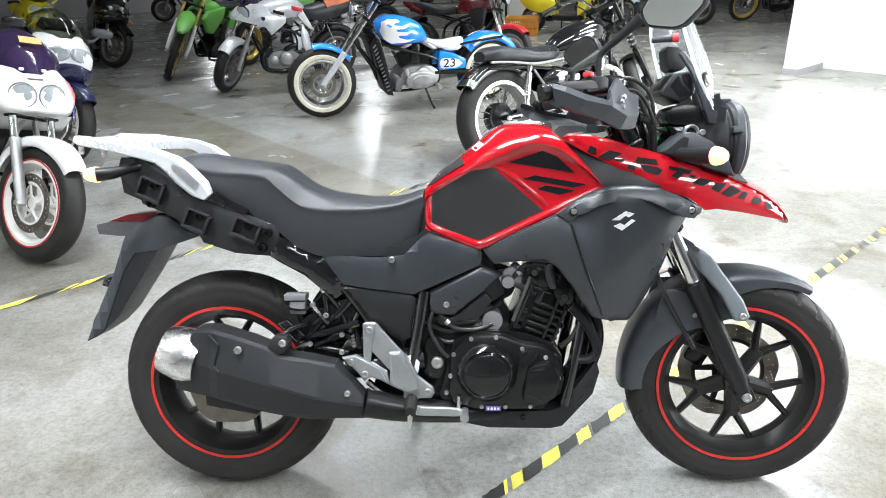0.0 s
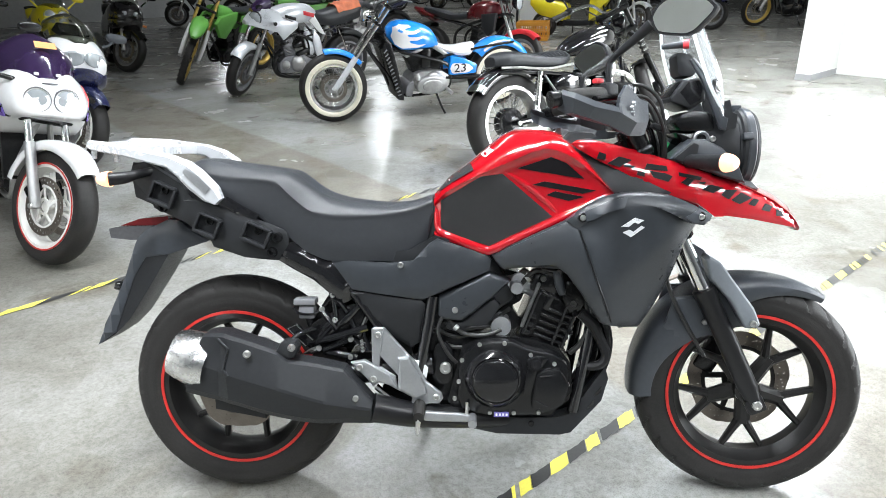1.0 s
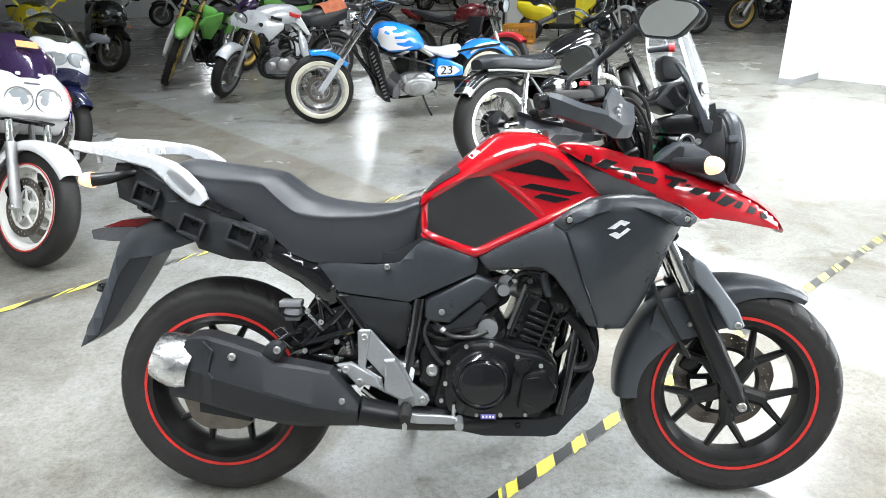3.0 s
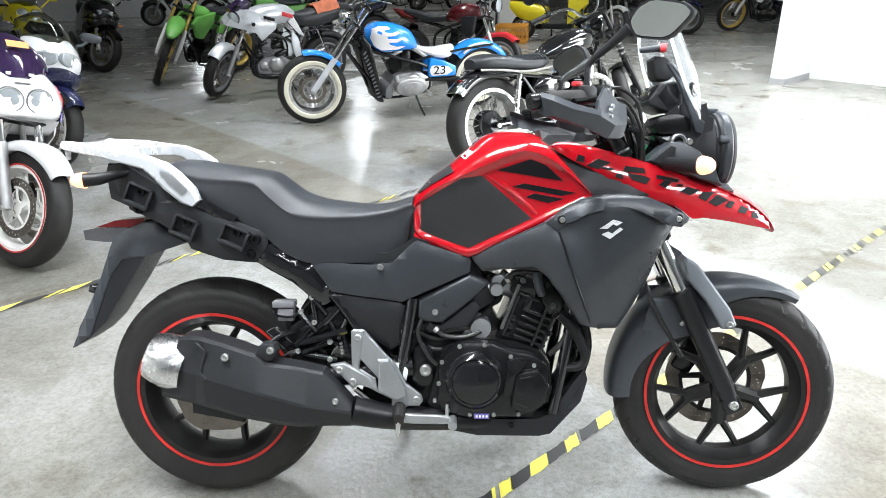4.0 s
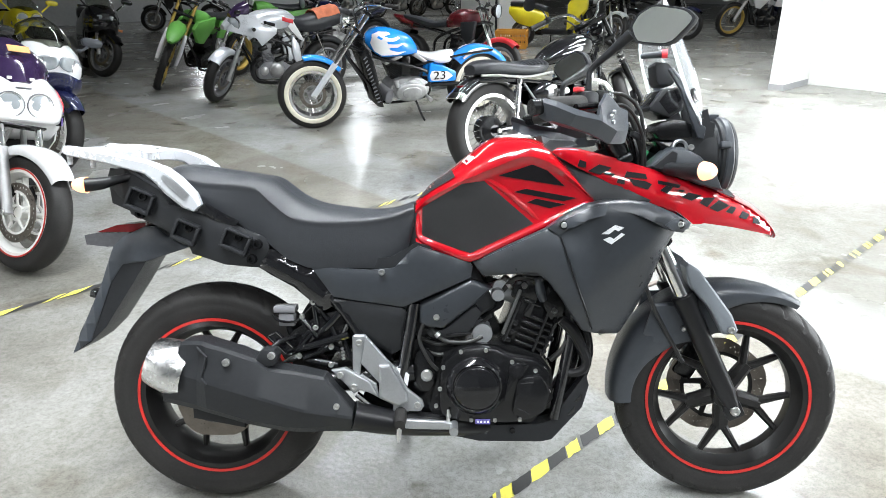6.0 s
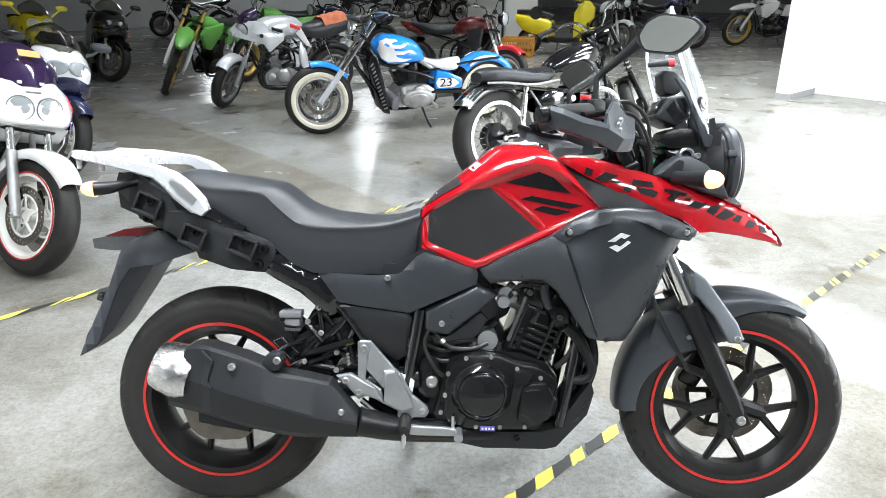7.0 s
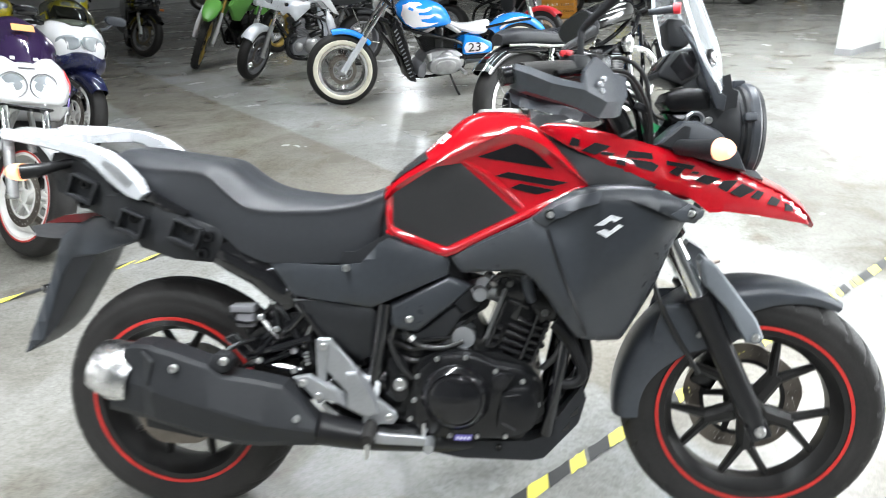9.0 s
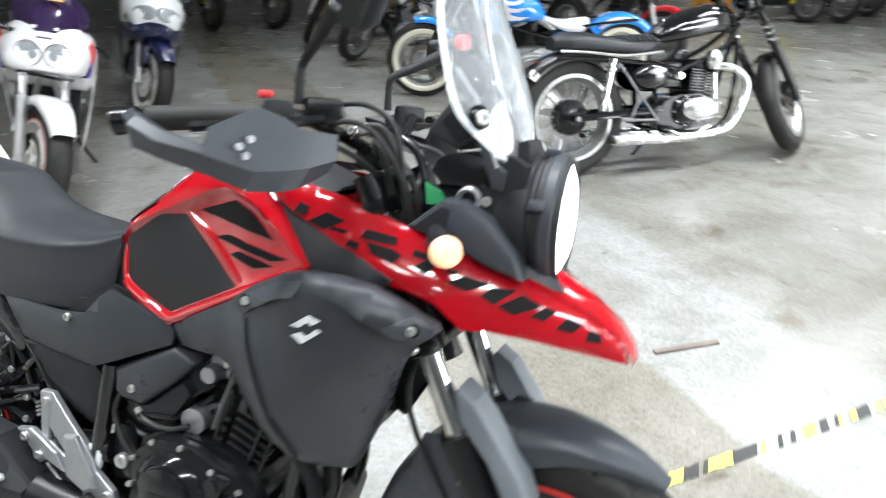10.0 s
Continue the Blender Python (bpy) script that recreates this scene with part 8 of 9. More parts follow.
k.fender("front_mudguard", SILVER_PAINT, k.axle, 0.335, 0.068, 165, 50, 0.055, True)
k.fender("rear_mudguard", PLASTIC, (0, 0, k.rr), 0.37, 0.085, 175, 80, 0.06)
k.put("rear_stay", tube(bmesh.new(), [(-0.02, 0.13, 0.31), (0.16, 0.13, 0.72)], 0.012, 8, smooth=False), CHROME)
k.put("rear_stay", tube(bmesh.new(), [(-0.02, -0.13, 0.31), (0.16, -0.13, 0.72)], 0.012, 8, smooth=False), CHROME)
k.put("mudguard_bracket", tube(bmesh.new(), [(0.40, 0.14, 0.30), (0.10, 0.16, 0.33), (-0.18, 0.15, 0.28)], 0.010, 8), CHROME)
k.bars(0.70, -0.02, 0.03, 0.34, 0.10, ENGINE)
k.stand()
k.put("steering_damper", tube(bmesh.new(), [(1.0, 0.05, 1.0), (1.15, 0.1, 1.0)], 0.02, 8, smooth=False), GLOSS)
bm = bmesh.new()
cl = [[Vector((-0.14 + 0.30 * i / 10, -0.17 + 0.34 * j / 10, 0)) for j in range(11)] for i in range(11)]
for row in cl:
    for p in row:
        p.z = 0.988 - 0.20 * (p.x - 0.0) - 0.9 * max(0, abs(p.y) - 0.09) + 0.022 * noise.noise(p * 14)
vs = [[bm.verts.new(p) for p in row] for row in cl]
for i in range(10):
    for j in range(10):
        bm.faces.new((vs[i][j], vs[i + 1][j], vs[i + 1][j + 1], vs[i][j + 1]))
ext = bmesh.ops.extrude_face_region(bm, geom=bm.faces[:])["geom"]
bmesh.ops.translate(bm, vec=(0, 0, 0.006), verts=[v for v in ext if isinstance(v, bmesh.types.BMVert)])
cloth = part("seat_cloth", bm, CLOTH, None)
cloth.matrix_world = k.m
tagged(cloth, "crumpled rust orange cloth lying on a seat", "cloth")

# ---- green off-road motorcycle ----
def off_road(name, label, front, heading, plastic, steer=10, rim=ALLOY, plate=WHITE_PAINT, lean=8, fork=ALLOY, guard=WHITE_PAINT, group="parked motorcycles"):
    g = Machine(name, label, front, heading, wb=1.42, lean=lean, steer=steer, rf=0.345, wf=0.085, rimf=0.268, rr=0.33, wr=0.105, rimr=0.235, rim_mat=rim, kind="wire", rake=27, disc=0.10, hub=ENGINE, group=group)
    g.fork(ALLOY, fork, 0.30, 0.86, 0.10, 0.027)
    for w, m, R, W in ((g.front, g.turn, g.rf, g.wf), (g.rear, Matrix.Translation((0, 0, g.rr)), g.rr, g.wr)):
        bm = bmesh.new()
        for n in range(44):
            for y in ((-0.36, 0.0, 0.36) if n % 2 else (-0.44, -0.18, 0.18, 0.44)):
                block(bm, (0, 0, 0), (0.022, W * 0.2, 0.014), m @ Matrix.Rotation(2 * math.pi * n / 44, 4, "Y") @ Matrix.Translation((0, y * W, R - 0.004 - 0.10 * abs(y) ** 2.2)))
        g.put("tread", bm, RUBBER, parent=w)
    for s in (-1, 1):
        g.put("fork_shield", g.steered(tube(bmesh.new(), [g.at(0.02, s * 0.115, 0.03), g.at(0.20, s * 0.118, 0.035), g.at(0.42, s * 0.112, 0.03)], [0.022, 0.027, 0.02], 8)), guard)
        g.put("radiator_shroud", prism(bmesh.new(), [(0.72, 0.78), (0.70, 0.90), (1.02, 0.86), (1.10, 0.78), (1.02, 0.60), (0.92, 0.58)], s * 0.11, s * 0.16, 0.012), plastic)
        g.put("side_panel", prism(bmesh.new(), [(0.05, 0.78), (0.10, 0.86), (0.55, 0.82), (0.60, 0.62), (0.45, 0.60)], s * 0.09, s * 0.13, 0.012), plastic)
    g.chassis(ENGINE, 0.84)
    g.engine(ENGINE, ENGINE, 0.72, fins=4)
    g.loft("fuel_tank", plastic, [(0.68, 0.07, 0.92, 0.88, 0.80), (0.85, 0.12, 0.97, 0.90, 0.80), (1.02, 0.10, 0.98, 0.92, 0.84)])
    g.loft("seat", VINYL, [(-0.15, 0.06, 0.94, 0.92, 0.88), (0.10, 0.08, 0.93, 0.90, 0.85), (0.45, 0.085, 0.91, 0.88, 0.83), (0.78, 0.07, 0.95, 0.92, 0.88)])
    g.fender("rear_mudguard", plastic, (0, 0, 0.42), 0.48, 0.08, 155, 85, 0.03)
    g.loft("front_mudguard", plastic, [(1.12, 0.05, 0.84, 0.815, 0.785), (1.25, 0.095, 0.85, 0.815, 0.775), (1.45, 0.095, 0.84, 0.80, 0.755), (1.60, 0.075, 0.80, 0.77, 0.735), (1.70, 0.03, 0.755, 0.74, 0.725)], steered=True)
    g.put("number_board", g.steered(place_mesh(prism(bmesh.new(), rounded([(-0.10, -0.12), (-0.12, 0.08), (-0.07, 0.14), (0.07, 0.14), (0.12, 0.08), (0.10, -0.12)], 0.2), -0.012, 0.012, 0.006), Matrix.Translation(g.at(0.62, 0, 0.13)) @ pose(0, -20, 0, 0, 0, 90))), plate, "blank number board")
    g.bars(0.86, 0.02, 0.08, 0.40, 0.08, ALLOY)
    g.muffler(ALLOY, -1, [(0.80, 0.08, 0.55), (0.85, 0.13, 0.45), (0.50, 0.14, 0.60), (0.10, 0.13, 0.80)], [0.02, 0.022, 0.03, 0.045])
    g.stand()
    return g


off_road("parked_motorcycle", "green and white off-road motorcycle on knobby tyres", (-3.42, 8.87), 246, GREEN, 37, GOLD, lean=13, fork=GOLD)


# ---- fully faired sports machines ----
def sport(name, label, front, heading, paint, lower, screen, wheel_mat, steer=20, lean=8, twin="round", stripe=None, fender=None, rear=None, tail=True, group="parked motorcycles", kind="three", back=0.0, mir=(0.33, 1.06), shells=None, slim=False):
    g = Machine(name, label, front, heading, wb=1.39 + back, lean=lean, steer=steer, rf=0.30, wf=0.12, rr=0.315, wr=0.16, rim_mat=wheel_mat, kind=kind, stripe=stripe, rake=24, disc=0.15, group=group)
    g.fork(ALLOY, CHROME, 0.33, 0.66, 0.10, 0.027)
    g.caliper()
    two(lambda s: g.put("brake_caliper", g.steered(block(bmesh.new(), g.axle + Vector((-0.085, s * 0.068, 0.075)), (0.055, 0.05, 0.095), Matrix.Rotation(0.7, 4, "Y"), 0.010)), ENGINE))
    nose = [(0.90, 0.225, 0.92, 0.80, 0.60), (1.05, 0.235, 0.98, 0.84, 0.60), (1.20, 0.225, 0.985, 0.84, 0.64), (1.33, 0.195, 0.945, 0.82, 0.68), (1.42, 0.168, 0.905, 0.81, 0.70), (1.455, 0.150, 0.888, 0.805, 0.71), (1.472, 0.10, 0.86, 0.80, 0.73)]
    if slim:
        nose = nose[:3] + [(1.33, 0.200, 0.945, 0.83, 0.715), (1.42, 0.172, 0.905, 0.82, 0.745), (1.455, 0.150, 0.888, 0.815, 0.755), (1.472, 0.10, 0.86, 0.81, 0.765)]
    f = g.loft("upper_fairing", paint, nose, label="upper fairing", n=34, sharp=0.9)
    for s in (-1, 1):
        g.put("lower_fairing", panel([(0.42, 0.36), (0.48, 0.62), (0.62, 0.72), (0.92, 0.80), (1.16, 0.74), (1.14, 0.62), (1.05, 0.56), (0.98, 0.42), (0.96, 0.28), (0.86, 0.20), (0.55, 0.20)], lambda x, z: 0.165 + 0.065 * math.sin(max(0, min(1, (z - 0.18) / 0.62)) * 1.6), 0.008, 0.05, 0.006, 0.01, (s,)), lower)
        if twin == "round":
            c0 = Matrix.Translation((1.456, s * (0.064 if slim else 0.083), 0.838)) @ pose(0, 0, 0, 0, 10, -90 + s * 10) @ Matrix.Diagonal((0.80, 1.0, 0.80, 1.0) if slim else (1.0, 1.0, 1.0, 1.0))
            h = g.put("headlight", lathe(bmesh.new(), [(0.073, -0.03), (0.076, 0.004), (0.072, 0.012), (0.066, 0.008)], c0, 36), paint)
            g.put("lens", lathe(bmesh.new(), [(0, 0.016), (0.035, 0.014), (0.068, 0.004), (0.070, -0.01)], c0, 36), LAMP_GLASS, "clear round headlamp lens", h)
            g.put("lens_ring", lathe(bmesh.new(), [(0.0715, 0.010), (0.0755, 0.014), (0.078, 0.008), (0.078, -0.004)], c0, 36), GREY_WHEEL, "", h)
        else:
            c0 = Matrix.Translation((1.450, s * 0.085, 0.815)) @ pose(0, 0, 0, 0, s * -14, -90 + s * 24) @ (Matrix.Diagonal((0.75 * s, 1.0, 0.7, 1.0)) if paint is GLOSS else Matrix.Diagonal((1.35 * s, 1.0, 1.15, 1.0)))
            h = g.put("headlight", place_mesh(prism(bmesh.new(), rounded([(-0.062, -0.012), (-0.05, 0.045), (0.02, 0.055), (0.072, 0.03), (0.06, -0.03), (0.0, -0.045)], 0.22, 2), -0.03, 0.02, 0.012, 3), c0), LAMP_GLASS, "slanted headlamp lens")
            g.put("lens_divider", place_mesh(block(bmesh.new(), (-0.002, 0.012, 0.004), (0.006, 0.022, 0.075), None, 0.001), c0), GREY_WHEEL, "", h)
        if mir:
            shell = shells[0 if s < 0 else 1] if shells else fender or paint
            mp = g.put("mirror_stem", tube(bmesh.new(), [(1.24, s * 0.19, 0.93), (1.24, s * (mir[0] - 0.07), mir[1] - 0.06), (1.22, s * (mir[0] - 0.02), mir[1] - 0.012)], [0.014, 0.010, 0.012], 10), shell)
            g.put("mirror_head", place_mesh(prism(bmesh.new(), rounded([(-0.07, -0.035), (-0.075, 0.03), (0.05, 0.04), (0.085, 0.01), (0.06, -0.035)], 0.22, 2), -0.02, 0.02, 0.012, 3), Matrix.Translation((1.22, s * mir[0], mir[1])) @ pose(0, 0, 0, 0, 0, -90 if s < 0 else -90) @ Matrix.Diagonal((s, 1, 1, 1))), shell, "", mp)
        if paint is GLOSS and s > 0:
            g.put("indicator", tube(bmesh.new(), [(1.22, s * 0.22, 0.66), (1.23, s * 0.27, 0.655)], [0.014, 0.02], 10, smooth=False), AMBER_OFF)
        g.put("intake", lathe(bmesh.new(), [(0.0, 0.006), (0.030, 0.006), (0.034, 0.012), (0.037, 0.004)], Matrix.Translation((1.345, s * 0.172, 0.765)) @ pose(0, 0, 0, 0, 0, -90 + s * 32), 20), ENGINE)
    if twin == "slant":
        g.loft("chin_fairing", lower, [(1.15, 0.225, 0.755, 0.71, 0.58), (1.34, 0.196, 0.765, 0.72, 0.60), (1.44, 0.156, 0.770, 0.73, 0.64), (1.482, 0.09, 0.765, 0.73, 0.68)])
    bm = bmesh.new()
    loops = []
    for q in range(9):
        t = q / 8
        x, z, w = 1.36 - 0.36 * t, 0.945 + 0.19 * math.sin(t * 1.5), 0.135 + 0.05 * math.sin(t * math.pi)
        loops.append([Vector((x - 0.10 * a * a, a * w, z - 0.10 * a * a * (1 - 0.3 * t))) for a in steps(-1, 1, 11)])
    vs = [[bm.verts.new(p) for p in loop] for loop in loops]
    for a, b2 in zip(vs, vs[1:]):
        for i in range(10):
            bm.faces.new((a[i], a[i + 1], b2[i + 1], b2[i]))
    ext = bmesh.ops.extrude_face_region(bm, geom=bm.faces[:])["geom"]
    bmesh.ops.translate(bm, vec=(0, 0, -0.004), verts=[v for v in ext if isinstance(v, bmesh.types.BMVert)])
    sc = g.put("wind_screen", bm, screen)
    g.fender("front_mudguard", fender or paint, g.axle, 0.345, 0.075, 165 if slim else 175, 42, 0.055 if slim else 0.085, True, tip=0.3)
    for s in () if slim else (-1, 1):
        g.put("mudguard_cheek", g.steered(prism(bmesh.new(), [(x + back, z) for x, z in ((1.26, 0.44), (1.30, 0.56), (1.42, 0.58), (1.46, 0.48), (1.36, 0.40))], s * 0.078, s * 0.112, 0.008)), fender or paint)
    g.loft("fuel_tank", paint, [(0.52, 0.08, 0.80, 0.74, 0.66), (0.66, 0.14, 0.90, 0.82, 0.66), (0.82, 0.17, 0.93, 0.84, 0.66), (0.98, 0.15, 0.90, 0.84, 0.70)])
    g.loft("seat", VINYL, [(0.08, 0.10, 0.80, 0.78, 0.74), (0.30, 0.12, 0.77, 0.75, 0.70), (0.54, 0.09, 0.80, 0.77, 0.72)])
    g.loft("tail_cowl", rear or paint, [(-0.34, 0.05, 0.90, 0.885, 0.86), (-0.20, 0.10, 0.91, 0.87, 0.80), (0.0, 0.13, 0.87, 0.82, 0.72), (0.14, 0.13, 0.80, 0.76, 0.68)])
    g.put("clip_on_bar", g.steered(tube(bmesh.new(), [g.at(0.64, -0.10), g.at(0.66, -0.24, -0.02), g.at(0.64, -0.33, -0.06)], [0.012, 0.013, 0.018], 10)), ENGINE)
    g.put("clip_on_bar", g.steered(tube(bmesh.new(), [g.at(0.64, 0.10), g.at(0.66, 0.24, -0.02), g.at(0.64, 0.33, -0.06)], [0.012, 0.013, 0.018], 10)), ENGINE)
    g.chassis(ALLOY, 0.76)
    g.engine(ENGINE, ENGINE, 0.70, fins=3)
    g.box("radiator", ENGINE, (1.06, 0, 0.50), (0.05, 0.32, 0.30), -0.25, 0.01)
    g.muffler(ALLOY, -1, [(0.60, 0.12, 0.24), (0.25, 0.17, 0.30), (-0.15, 0.18, 0.40)], [0.025, 0.05, 0.05])
    g.stand()
    return g


AMBER_OFF = material("orange_indicator_lens", (0.75, 0.22, 0.04), 0.3)
s1 = sport("parked_motorcycle", "white sports motorcycle with twin round headlights and violet screen", (-2.13, 3.27), -49, WHITE_PAINT, WHITE_PAINT, PURPLE_GLASS, WHITE_WHEEL, 22, 13, "round", RED_STRIPE, back=0.13, mir=None, slim=True)
for s in (-1, 1):
    s1.put("stripe_graphic", panel([(1.16, 0.90), (1.27, 0.88), (1.32, 0.80), (1.26, 0.80)], lambda x, z: lerp_table([(0.9, 0.225), (1.05, 0.236), (1.2, 0.228), (1.33, 0.200), (1.43, 0.155)], x) * (1.0 if z < 0.84 else 1.0 - (z - 0.84) * 2.2) + 0.004, 0.006, 0.02, 0, 0, (s,)), RED_BRIGHT, "red stripe")
    s1.put("stripe_graphic", panel([(1.26, 0.80), (1.32, 0.80), (1.36, 0.73), (1.31, 0.73)], lambda x, z: lerp_table([(0.9, 0.225), (1.05, 0.236), (1.2, 0.228), (1.33, 0.200), (1.43, 0.155)], x) + 0.004, 0.006, 0.02, 0, 0, (s,)), VIOLET, "violet stripe")
s1.put("paper_tag", place_mesh(block(bmesh.new(), (0, 0, 0), (0.055, 0.10, 0.003)), pose(1.20, 0.02, 1.092, 0, 30, 0)), ORANGE_TAG, "orange paper tag")
for y in (-0.05, 0.05):
    s1.put("screen_clip", block(bmesh.new(), (1.352, y, 0.955), (0.02, 0.022, 0.016), None, 0.004), WHITE_PAINT)
s1.put("nose_lettering_bar", place_mesh(block(bmesh.new(), (0, 0, 0), (0.003, 0.07, 0.012)), pose(1.415, 0.0, 0.915, 0, 55, 0)), GREY_WHEEL)
s2 = sport("parked_motorcycle", "white and navy sports motorcycle with slanted headlamps", (-2.90, 5.06), -47, WHITE_PAINT, NAVY, SMOKE_GLASS, WHITE_WHEEL, 18, 13, "slant", None, NAVY, mir=(0.30, 1.0), shells=(GLOSS, PLASTIC_GREY))
s2.put("screen_shade", prism(bmesh.new(), [(0.98, 1.0), (1.12, 1.06), (1.25, 1.0), (1.20, 0.96)], -0.10, 0.10, 0.01), ENGINE)
sport("parked_motorcycle", "black sports motorcycle with twin square headlamps", (-4.73, 10.12), -55, GLOSS, GLOSS, SMOKE_GLASS, GREY_WHEEL, 32, 10, "slant", shells=(GLOSS, GLOSS))
sport("parked_motorcycle", "yellow and black sports motorcycle behind the others", (-5.55, 9.75), -50, YELLOW, NAVY, SMOKE_GLASS, GREY_WHEEL, 16, 8, "round", None, YELLOW)
sport("parked_motorcycle", "yellow sports motorcycle at the hall's side", (-6.3, 9.2), -50, YELLOW, YELLOW, SMOKE_GLASS, GREY_WHEEL, 16, 8, "round", None, GLOSS)


# ---- plain street machines further off ----
def naked(name, label, front, heading, paint, rim=GREY_WHEEL, kind="three", steer=12, lean=8, engine=ENGINE, fender=None, fork=ALLOY, group="parked motorcycles", lamp=GLOSS):
    g = Machine(name, label, front, heading, wb=1.40, lean=lean, steer=steer, rim_mat=rim, kind=kind, rake=26, disc=0.14, group=group)
    g.fork(fork, CHROME, 0.34, 0.74)
    g.chassis(ENGINE, 0.74)
    g.engine(engine, engine, fins=5)
    g.loft("fuel_tank", paint, [(0.60, 0.08, 0.84, 0.79, 0.72), (0.70, 0.13, 0.92, 0.84, 0.72), (0.88, 0.15, 0.95, 0.86, 0.73), (1.02, 0.12, 0.93, 0.86, 0.76), (1.08, 0.06, 0.90, 0.86, 0.80)])
    g.loft("seat", VINYL, [(-0.10, 0.08, 0.86, 0.84, 0.80), (0.12, 0.12, 0.84, 0.81, 0.75), (0.40, 0.13, 0.79, 0.76, 0.70), (0.62, 0.10, 0.83, 0.79, 0.73)])
    g.loft("tail_cowl", paint, [(-0.30, 0.05, 0.86, 0.845, 0.82), (-0.15, 0.10, 0.84, 0.81, 0.75), (0.10, 0.12, 0.77, 0.74, 0.67)])
    g.fender("front_mudguard", fender or paint, g.axle, 0.34, 0.07, 165, 50, 0.06, True)
    g.fender("rear_mudguard", PLASTIC, (0, 0, g.rr), 0.37, 0.085, 185, 85, 0.06)
    g.bars(0.74, 0.0, 0.08, 0.36, 0.12, ENGINE, ENGINE)
    g.headlight(0.62, 0.18, 0.085, lamp)
    for s in (-1, 1):
        g.put("radiator_shroud", prism(bmesh.new(), [(0.90, 0.62), (0.88, 0.78), (1.10, 0.80), (1.08, 0.60), (1.0, 0.52)], s * 0.12, s * 0.165, 0.012), PLASTIC)
    g.muffler(ENGINE, -1, [(0.85, 0.08, 0.48), (0.95, 0.10, 0.30), (0.60, 0.12, 0.22), (0.20, 0.16, 0.28), (-0.15, 0.17, 0.36)], [0.02, 0.02, 0.025, 0.045, 0.05])
    g.stand()
    return g


naked("parked_motorcycle", "dark red naked street motorcycle with a red front mudguard", (0.78, 8.50), -38, MAROON, fender=RED_BRIGHT, steer=6, lamp=GLOSS)
naked("parked_motorcycle", "black street motorcycle with dark wheels", (3.9, 14.2), -60, GLOSS, steer=10)
naked("parked_motorcycle", "silver and black street motorcycle", (3.35, 13.2), -70, SILVER_PAINT, steer=10)
naked("parked_motorcycle", "dark blue street motorcycle", (5.1, 14.3), -50, NAVY, steer=10)
naked("parked_motorcycle", "dark street motorcycle in the far row", (-1.6, 21.6), 215, GLOSS, CHROME, "wire", engine=ALLOY)
naked("parked_motorcycle", "dark street motorcycle in the far row", (-0.5, 22.2), 215, GLOSS, CHROME, "wire", engine=ALLOY)
naked("parked_motorcycle", "dark street motorcycle in the far row", (-3.0, 20.2), 215, NAVY, engine=ALLOY)
naked("parked_motorcycle", "dark blue street motorcycle in the far row", (-2.2, 11.4), 215, NAVY, engine=ALLOY)
naked("parked_motorcycle", "dark street motorcycle in the far row", (-6.9, 17.9), 205, GLOSS)
off_road("parked_motorcycle", "green off-road motorcycle in the second row", (-3.1, 10.9), 215, GREEN, 8)
off_road("parked_motorcycle", "white and blue off-road motorcycle with gold rims", (6.2, 14.9), 188, WHITE_PAINT, 4, GOLD, GLOSS, fork=ALLOY, guard=WHITE_PAINT)


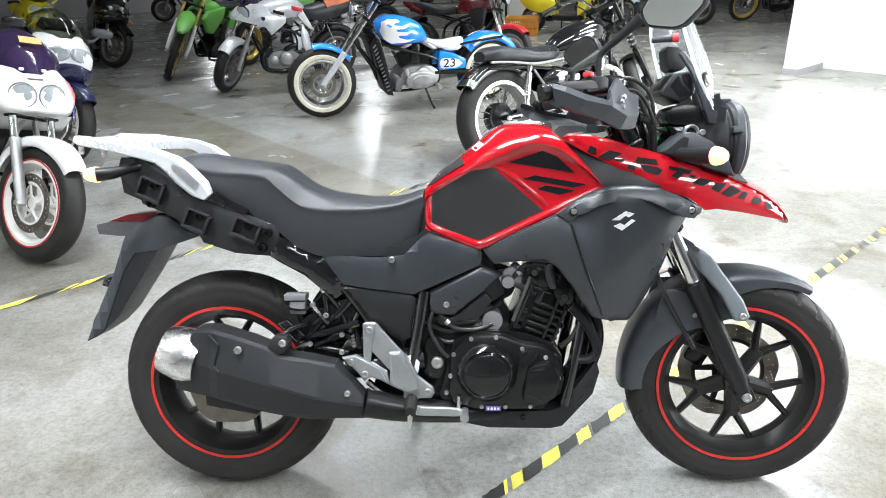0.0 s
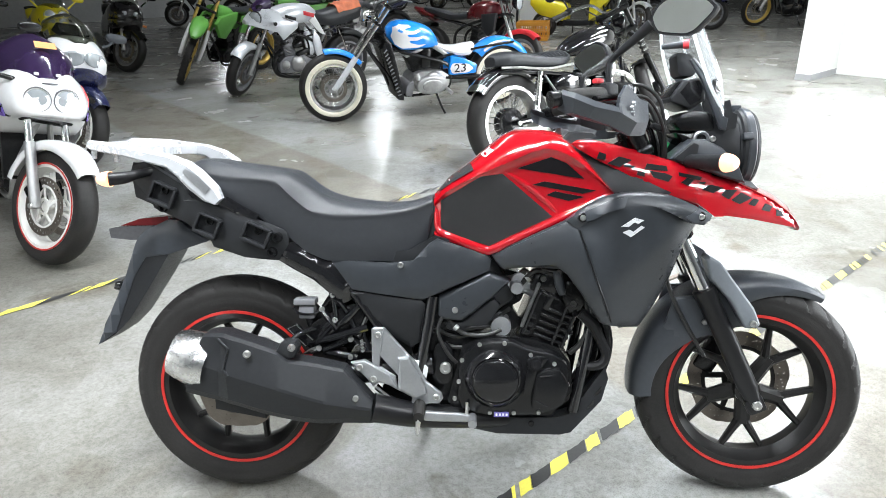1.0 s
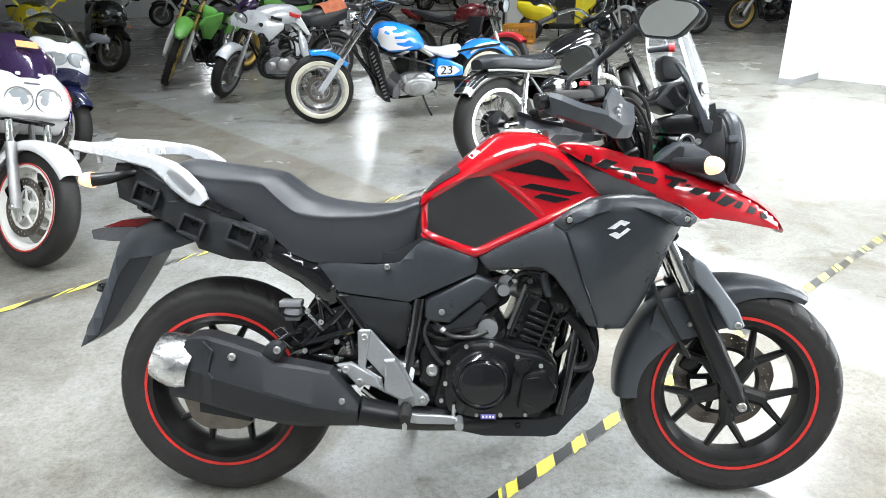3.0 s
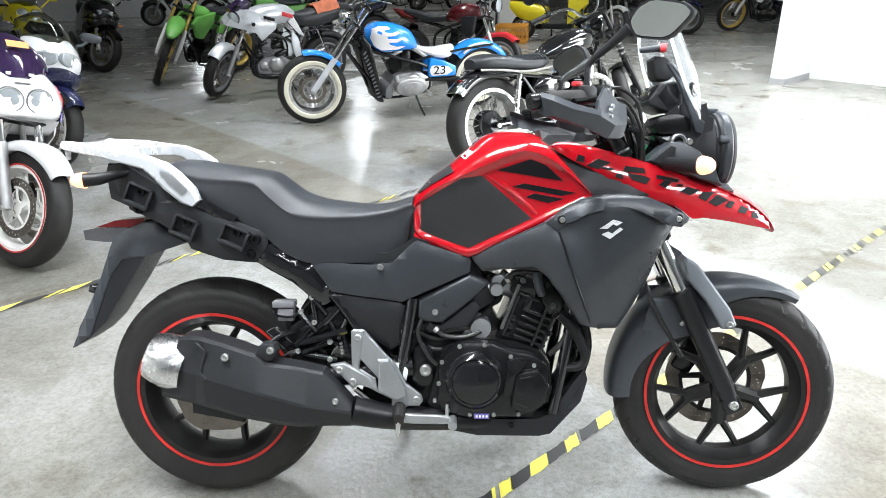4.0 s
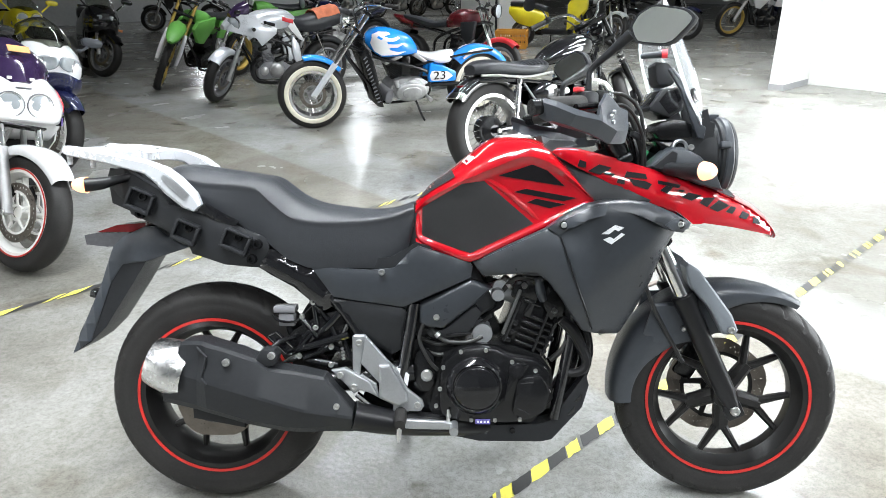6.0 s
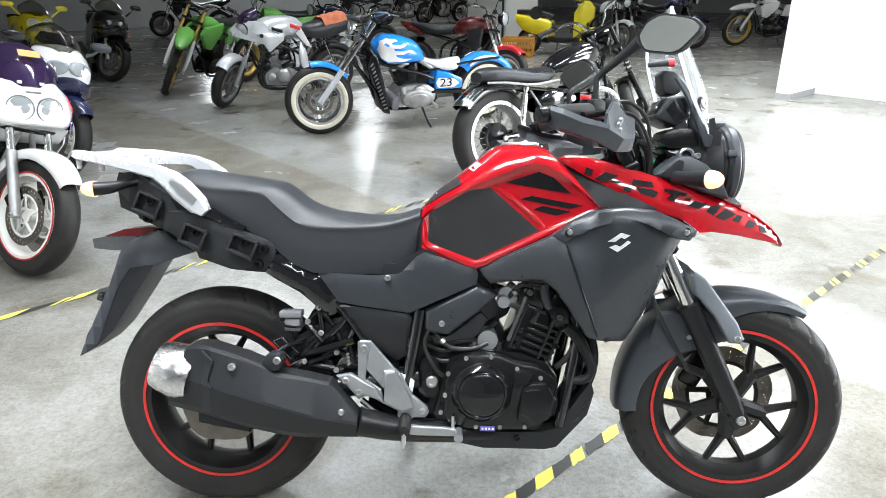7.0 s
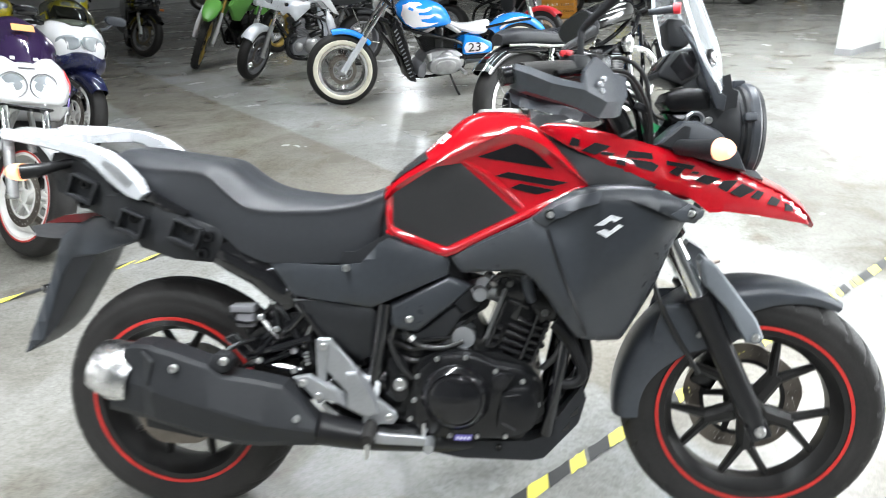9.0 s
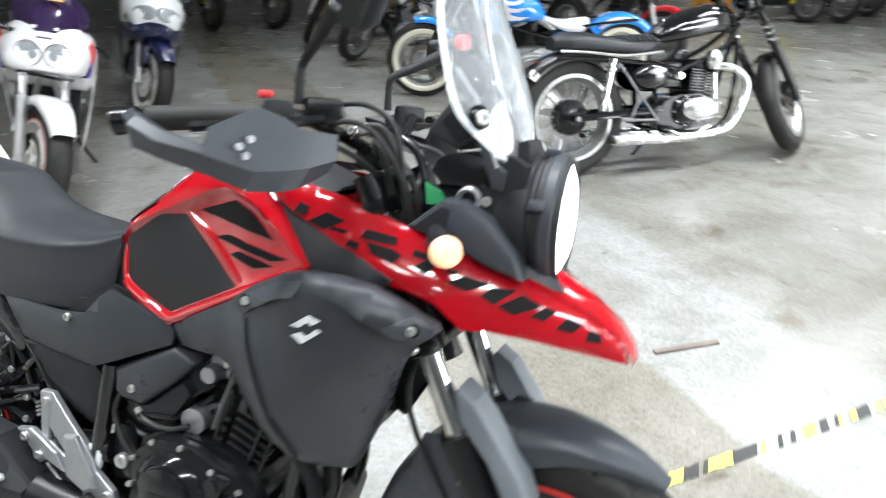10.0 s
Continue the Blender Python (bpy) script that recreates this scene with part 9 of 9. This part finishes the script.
def scooter(label, front, heading, paint, group="parked motorcycles"):
    g = Machine("scooter", label, front, heading, wb=1.25, lean=7, steer=12, rf=0.24, wf=0.11, rimf=0.155, rr=0.24, wr=0.12, rimr=0.155, rim_mat=GREY_WHEEL, kind="three", rake=26, disc=0.10, category="scooter", group=group)
    g.fork(GREY_WHEEL, ENGINE, 0.26, 0.60, 0.08, 0.022)
    g.loft("body", paint, [(-0.28, 0.08, 0.72, 0.68, 0.58), (-0.10, 0.14, 0.72, 0.64, 0.42), (0.20, 0.16, 0.68, 0.60, 0.34), (0.45, 0.15, 0.62, 0.52, 0.28)], label="rear bodywork")
    g.loft("floor_board", PLASTIC, [(0.40, 0.15, 0.34, 0.31, 0.22), (0.70, 0.15, 0.33, 0.30, 0.22), (0.90, 0.14, 0.36, 0.32, 0.24)])
    g.loft("leg_shield", paint, [(0.88, 0.18, 0.80, 0.74, 0.30), (1.00, 0.19, 0.95, 0.88, 0.40), (1.10, 0.15, 0.96, 0.90, 0.56), (1.20, 0.06, 0.86, 0.82, 0.68)])
    g.loft("seat", VINYL, [(-0.26, 0.08, 0.80, 0.78, 0.72), (0.0, 0.13, 0.80, 0.77, 0.70), (0.30, 0.13, 0.76, 0.73, 0.66), (0.46, 0.09, 0.72, 0.69, 0.62)])
    g.box("handlebar_cover", paint, (0.92, 0, 1.0), (0.14, 0.30, 0.09), 0.2, 0.03)
    g.bars(0.80, -0.02, 0.02, 0.33, 0.10, ENGINE, WHITE_PAINT)
    g.fender("front_mudguard", paint, g.axle, 0.275, 0.075, 175, 40, 0.06, True)
    g.box("swing_unit", ENGINE, (0.18, 0.08, 0.27), (0.40, 0.10, 0.12), 0, 0.03)
    g.stand()
    return g


scooter("bright yellow scooter with a black seat", (2.85, 13.1), -25, YELLOW)
scooter("dark scooter beside the partition", (7.7, 16.7), 190, NAVY)

# ---- pillar, crate, stick ----
structure("pillar", hall_box(bmesh.new(), 11.2, 12.2, -11.9, -10.7, 0, ZC), WALL, "white square hall pillar")
pole = part("wall_pole", tube(bmesh.new(), [(1.33, 15.0, 0), (1.33, 15.0, 3.9)], 0.025, 10, smooth=False), PLASTIC)
tagged(pole, "thin dark pole standing before a pillar", "pole")
cr = base("plastic_crate", "orange plastic crate with a slatted side on the floor", "crate", pose(1.47, 13.25, 0, 0, 0, -12))
W, D, Hc = 0.56, 0.40, 0.33
part("crate_bottom", block(bmesh.new(), (0, 0, 0.012), (W, D, 0.02)), CRATE, cr)
for z, h in ((0.04, 0.06), (0.165, 0.03), (0.295, 0.07)):
    for s in (-1, 1):
        part("crate_rail", block(bmesh.new(), (0, s * D / 2, z), (W, 0.02, h), None, 0.003), CRATE, cr)
        part("crate_rail", block(bmesh.new(), (s * W / 2, 0, z), (0.02, D, h), None, 0.003), CRATE, cr)
for i in range(8):
    for s in (-1, 1):
        part("crate_slat", block(bmesh.new(), (-W / 2 + W * i / 7, s * D / 2, 0.165), (0.026, 0.018, 0.30), None, 0.002), CRATE, cr)
for i in range(5):
    for s in (-1, 1):
        part("crate_slat", block(bmesh.new(), (s * W / 2, -D / 2 + D * i / 4, 0.165), (0.018, 0.026, 0.30), None, 0.002), CRATE, cr)
st = part("wood_strip", block(bmesh.new(), (0, 0, 0.006), (0.26, 0.022, 0.012), None, 0.002), BROWN_STICK)
st.matrix_world = pose(1.10, 3.01, 0, 0, 0, 33)
tagged(st, "thin brown wooden strip lying on the floor", "wood strip")
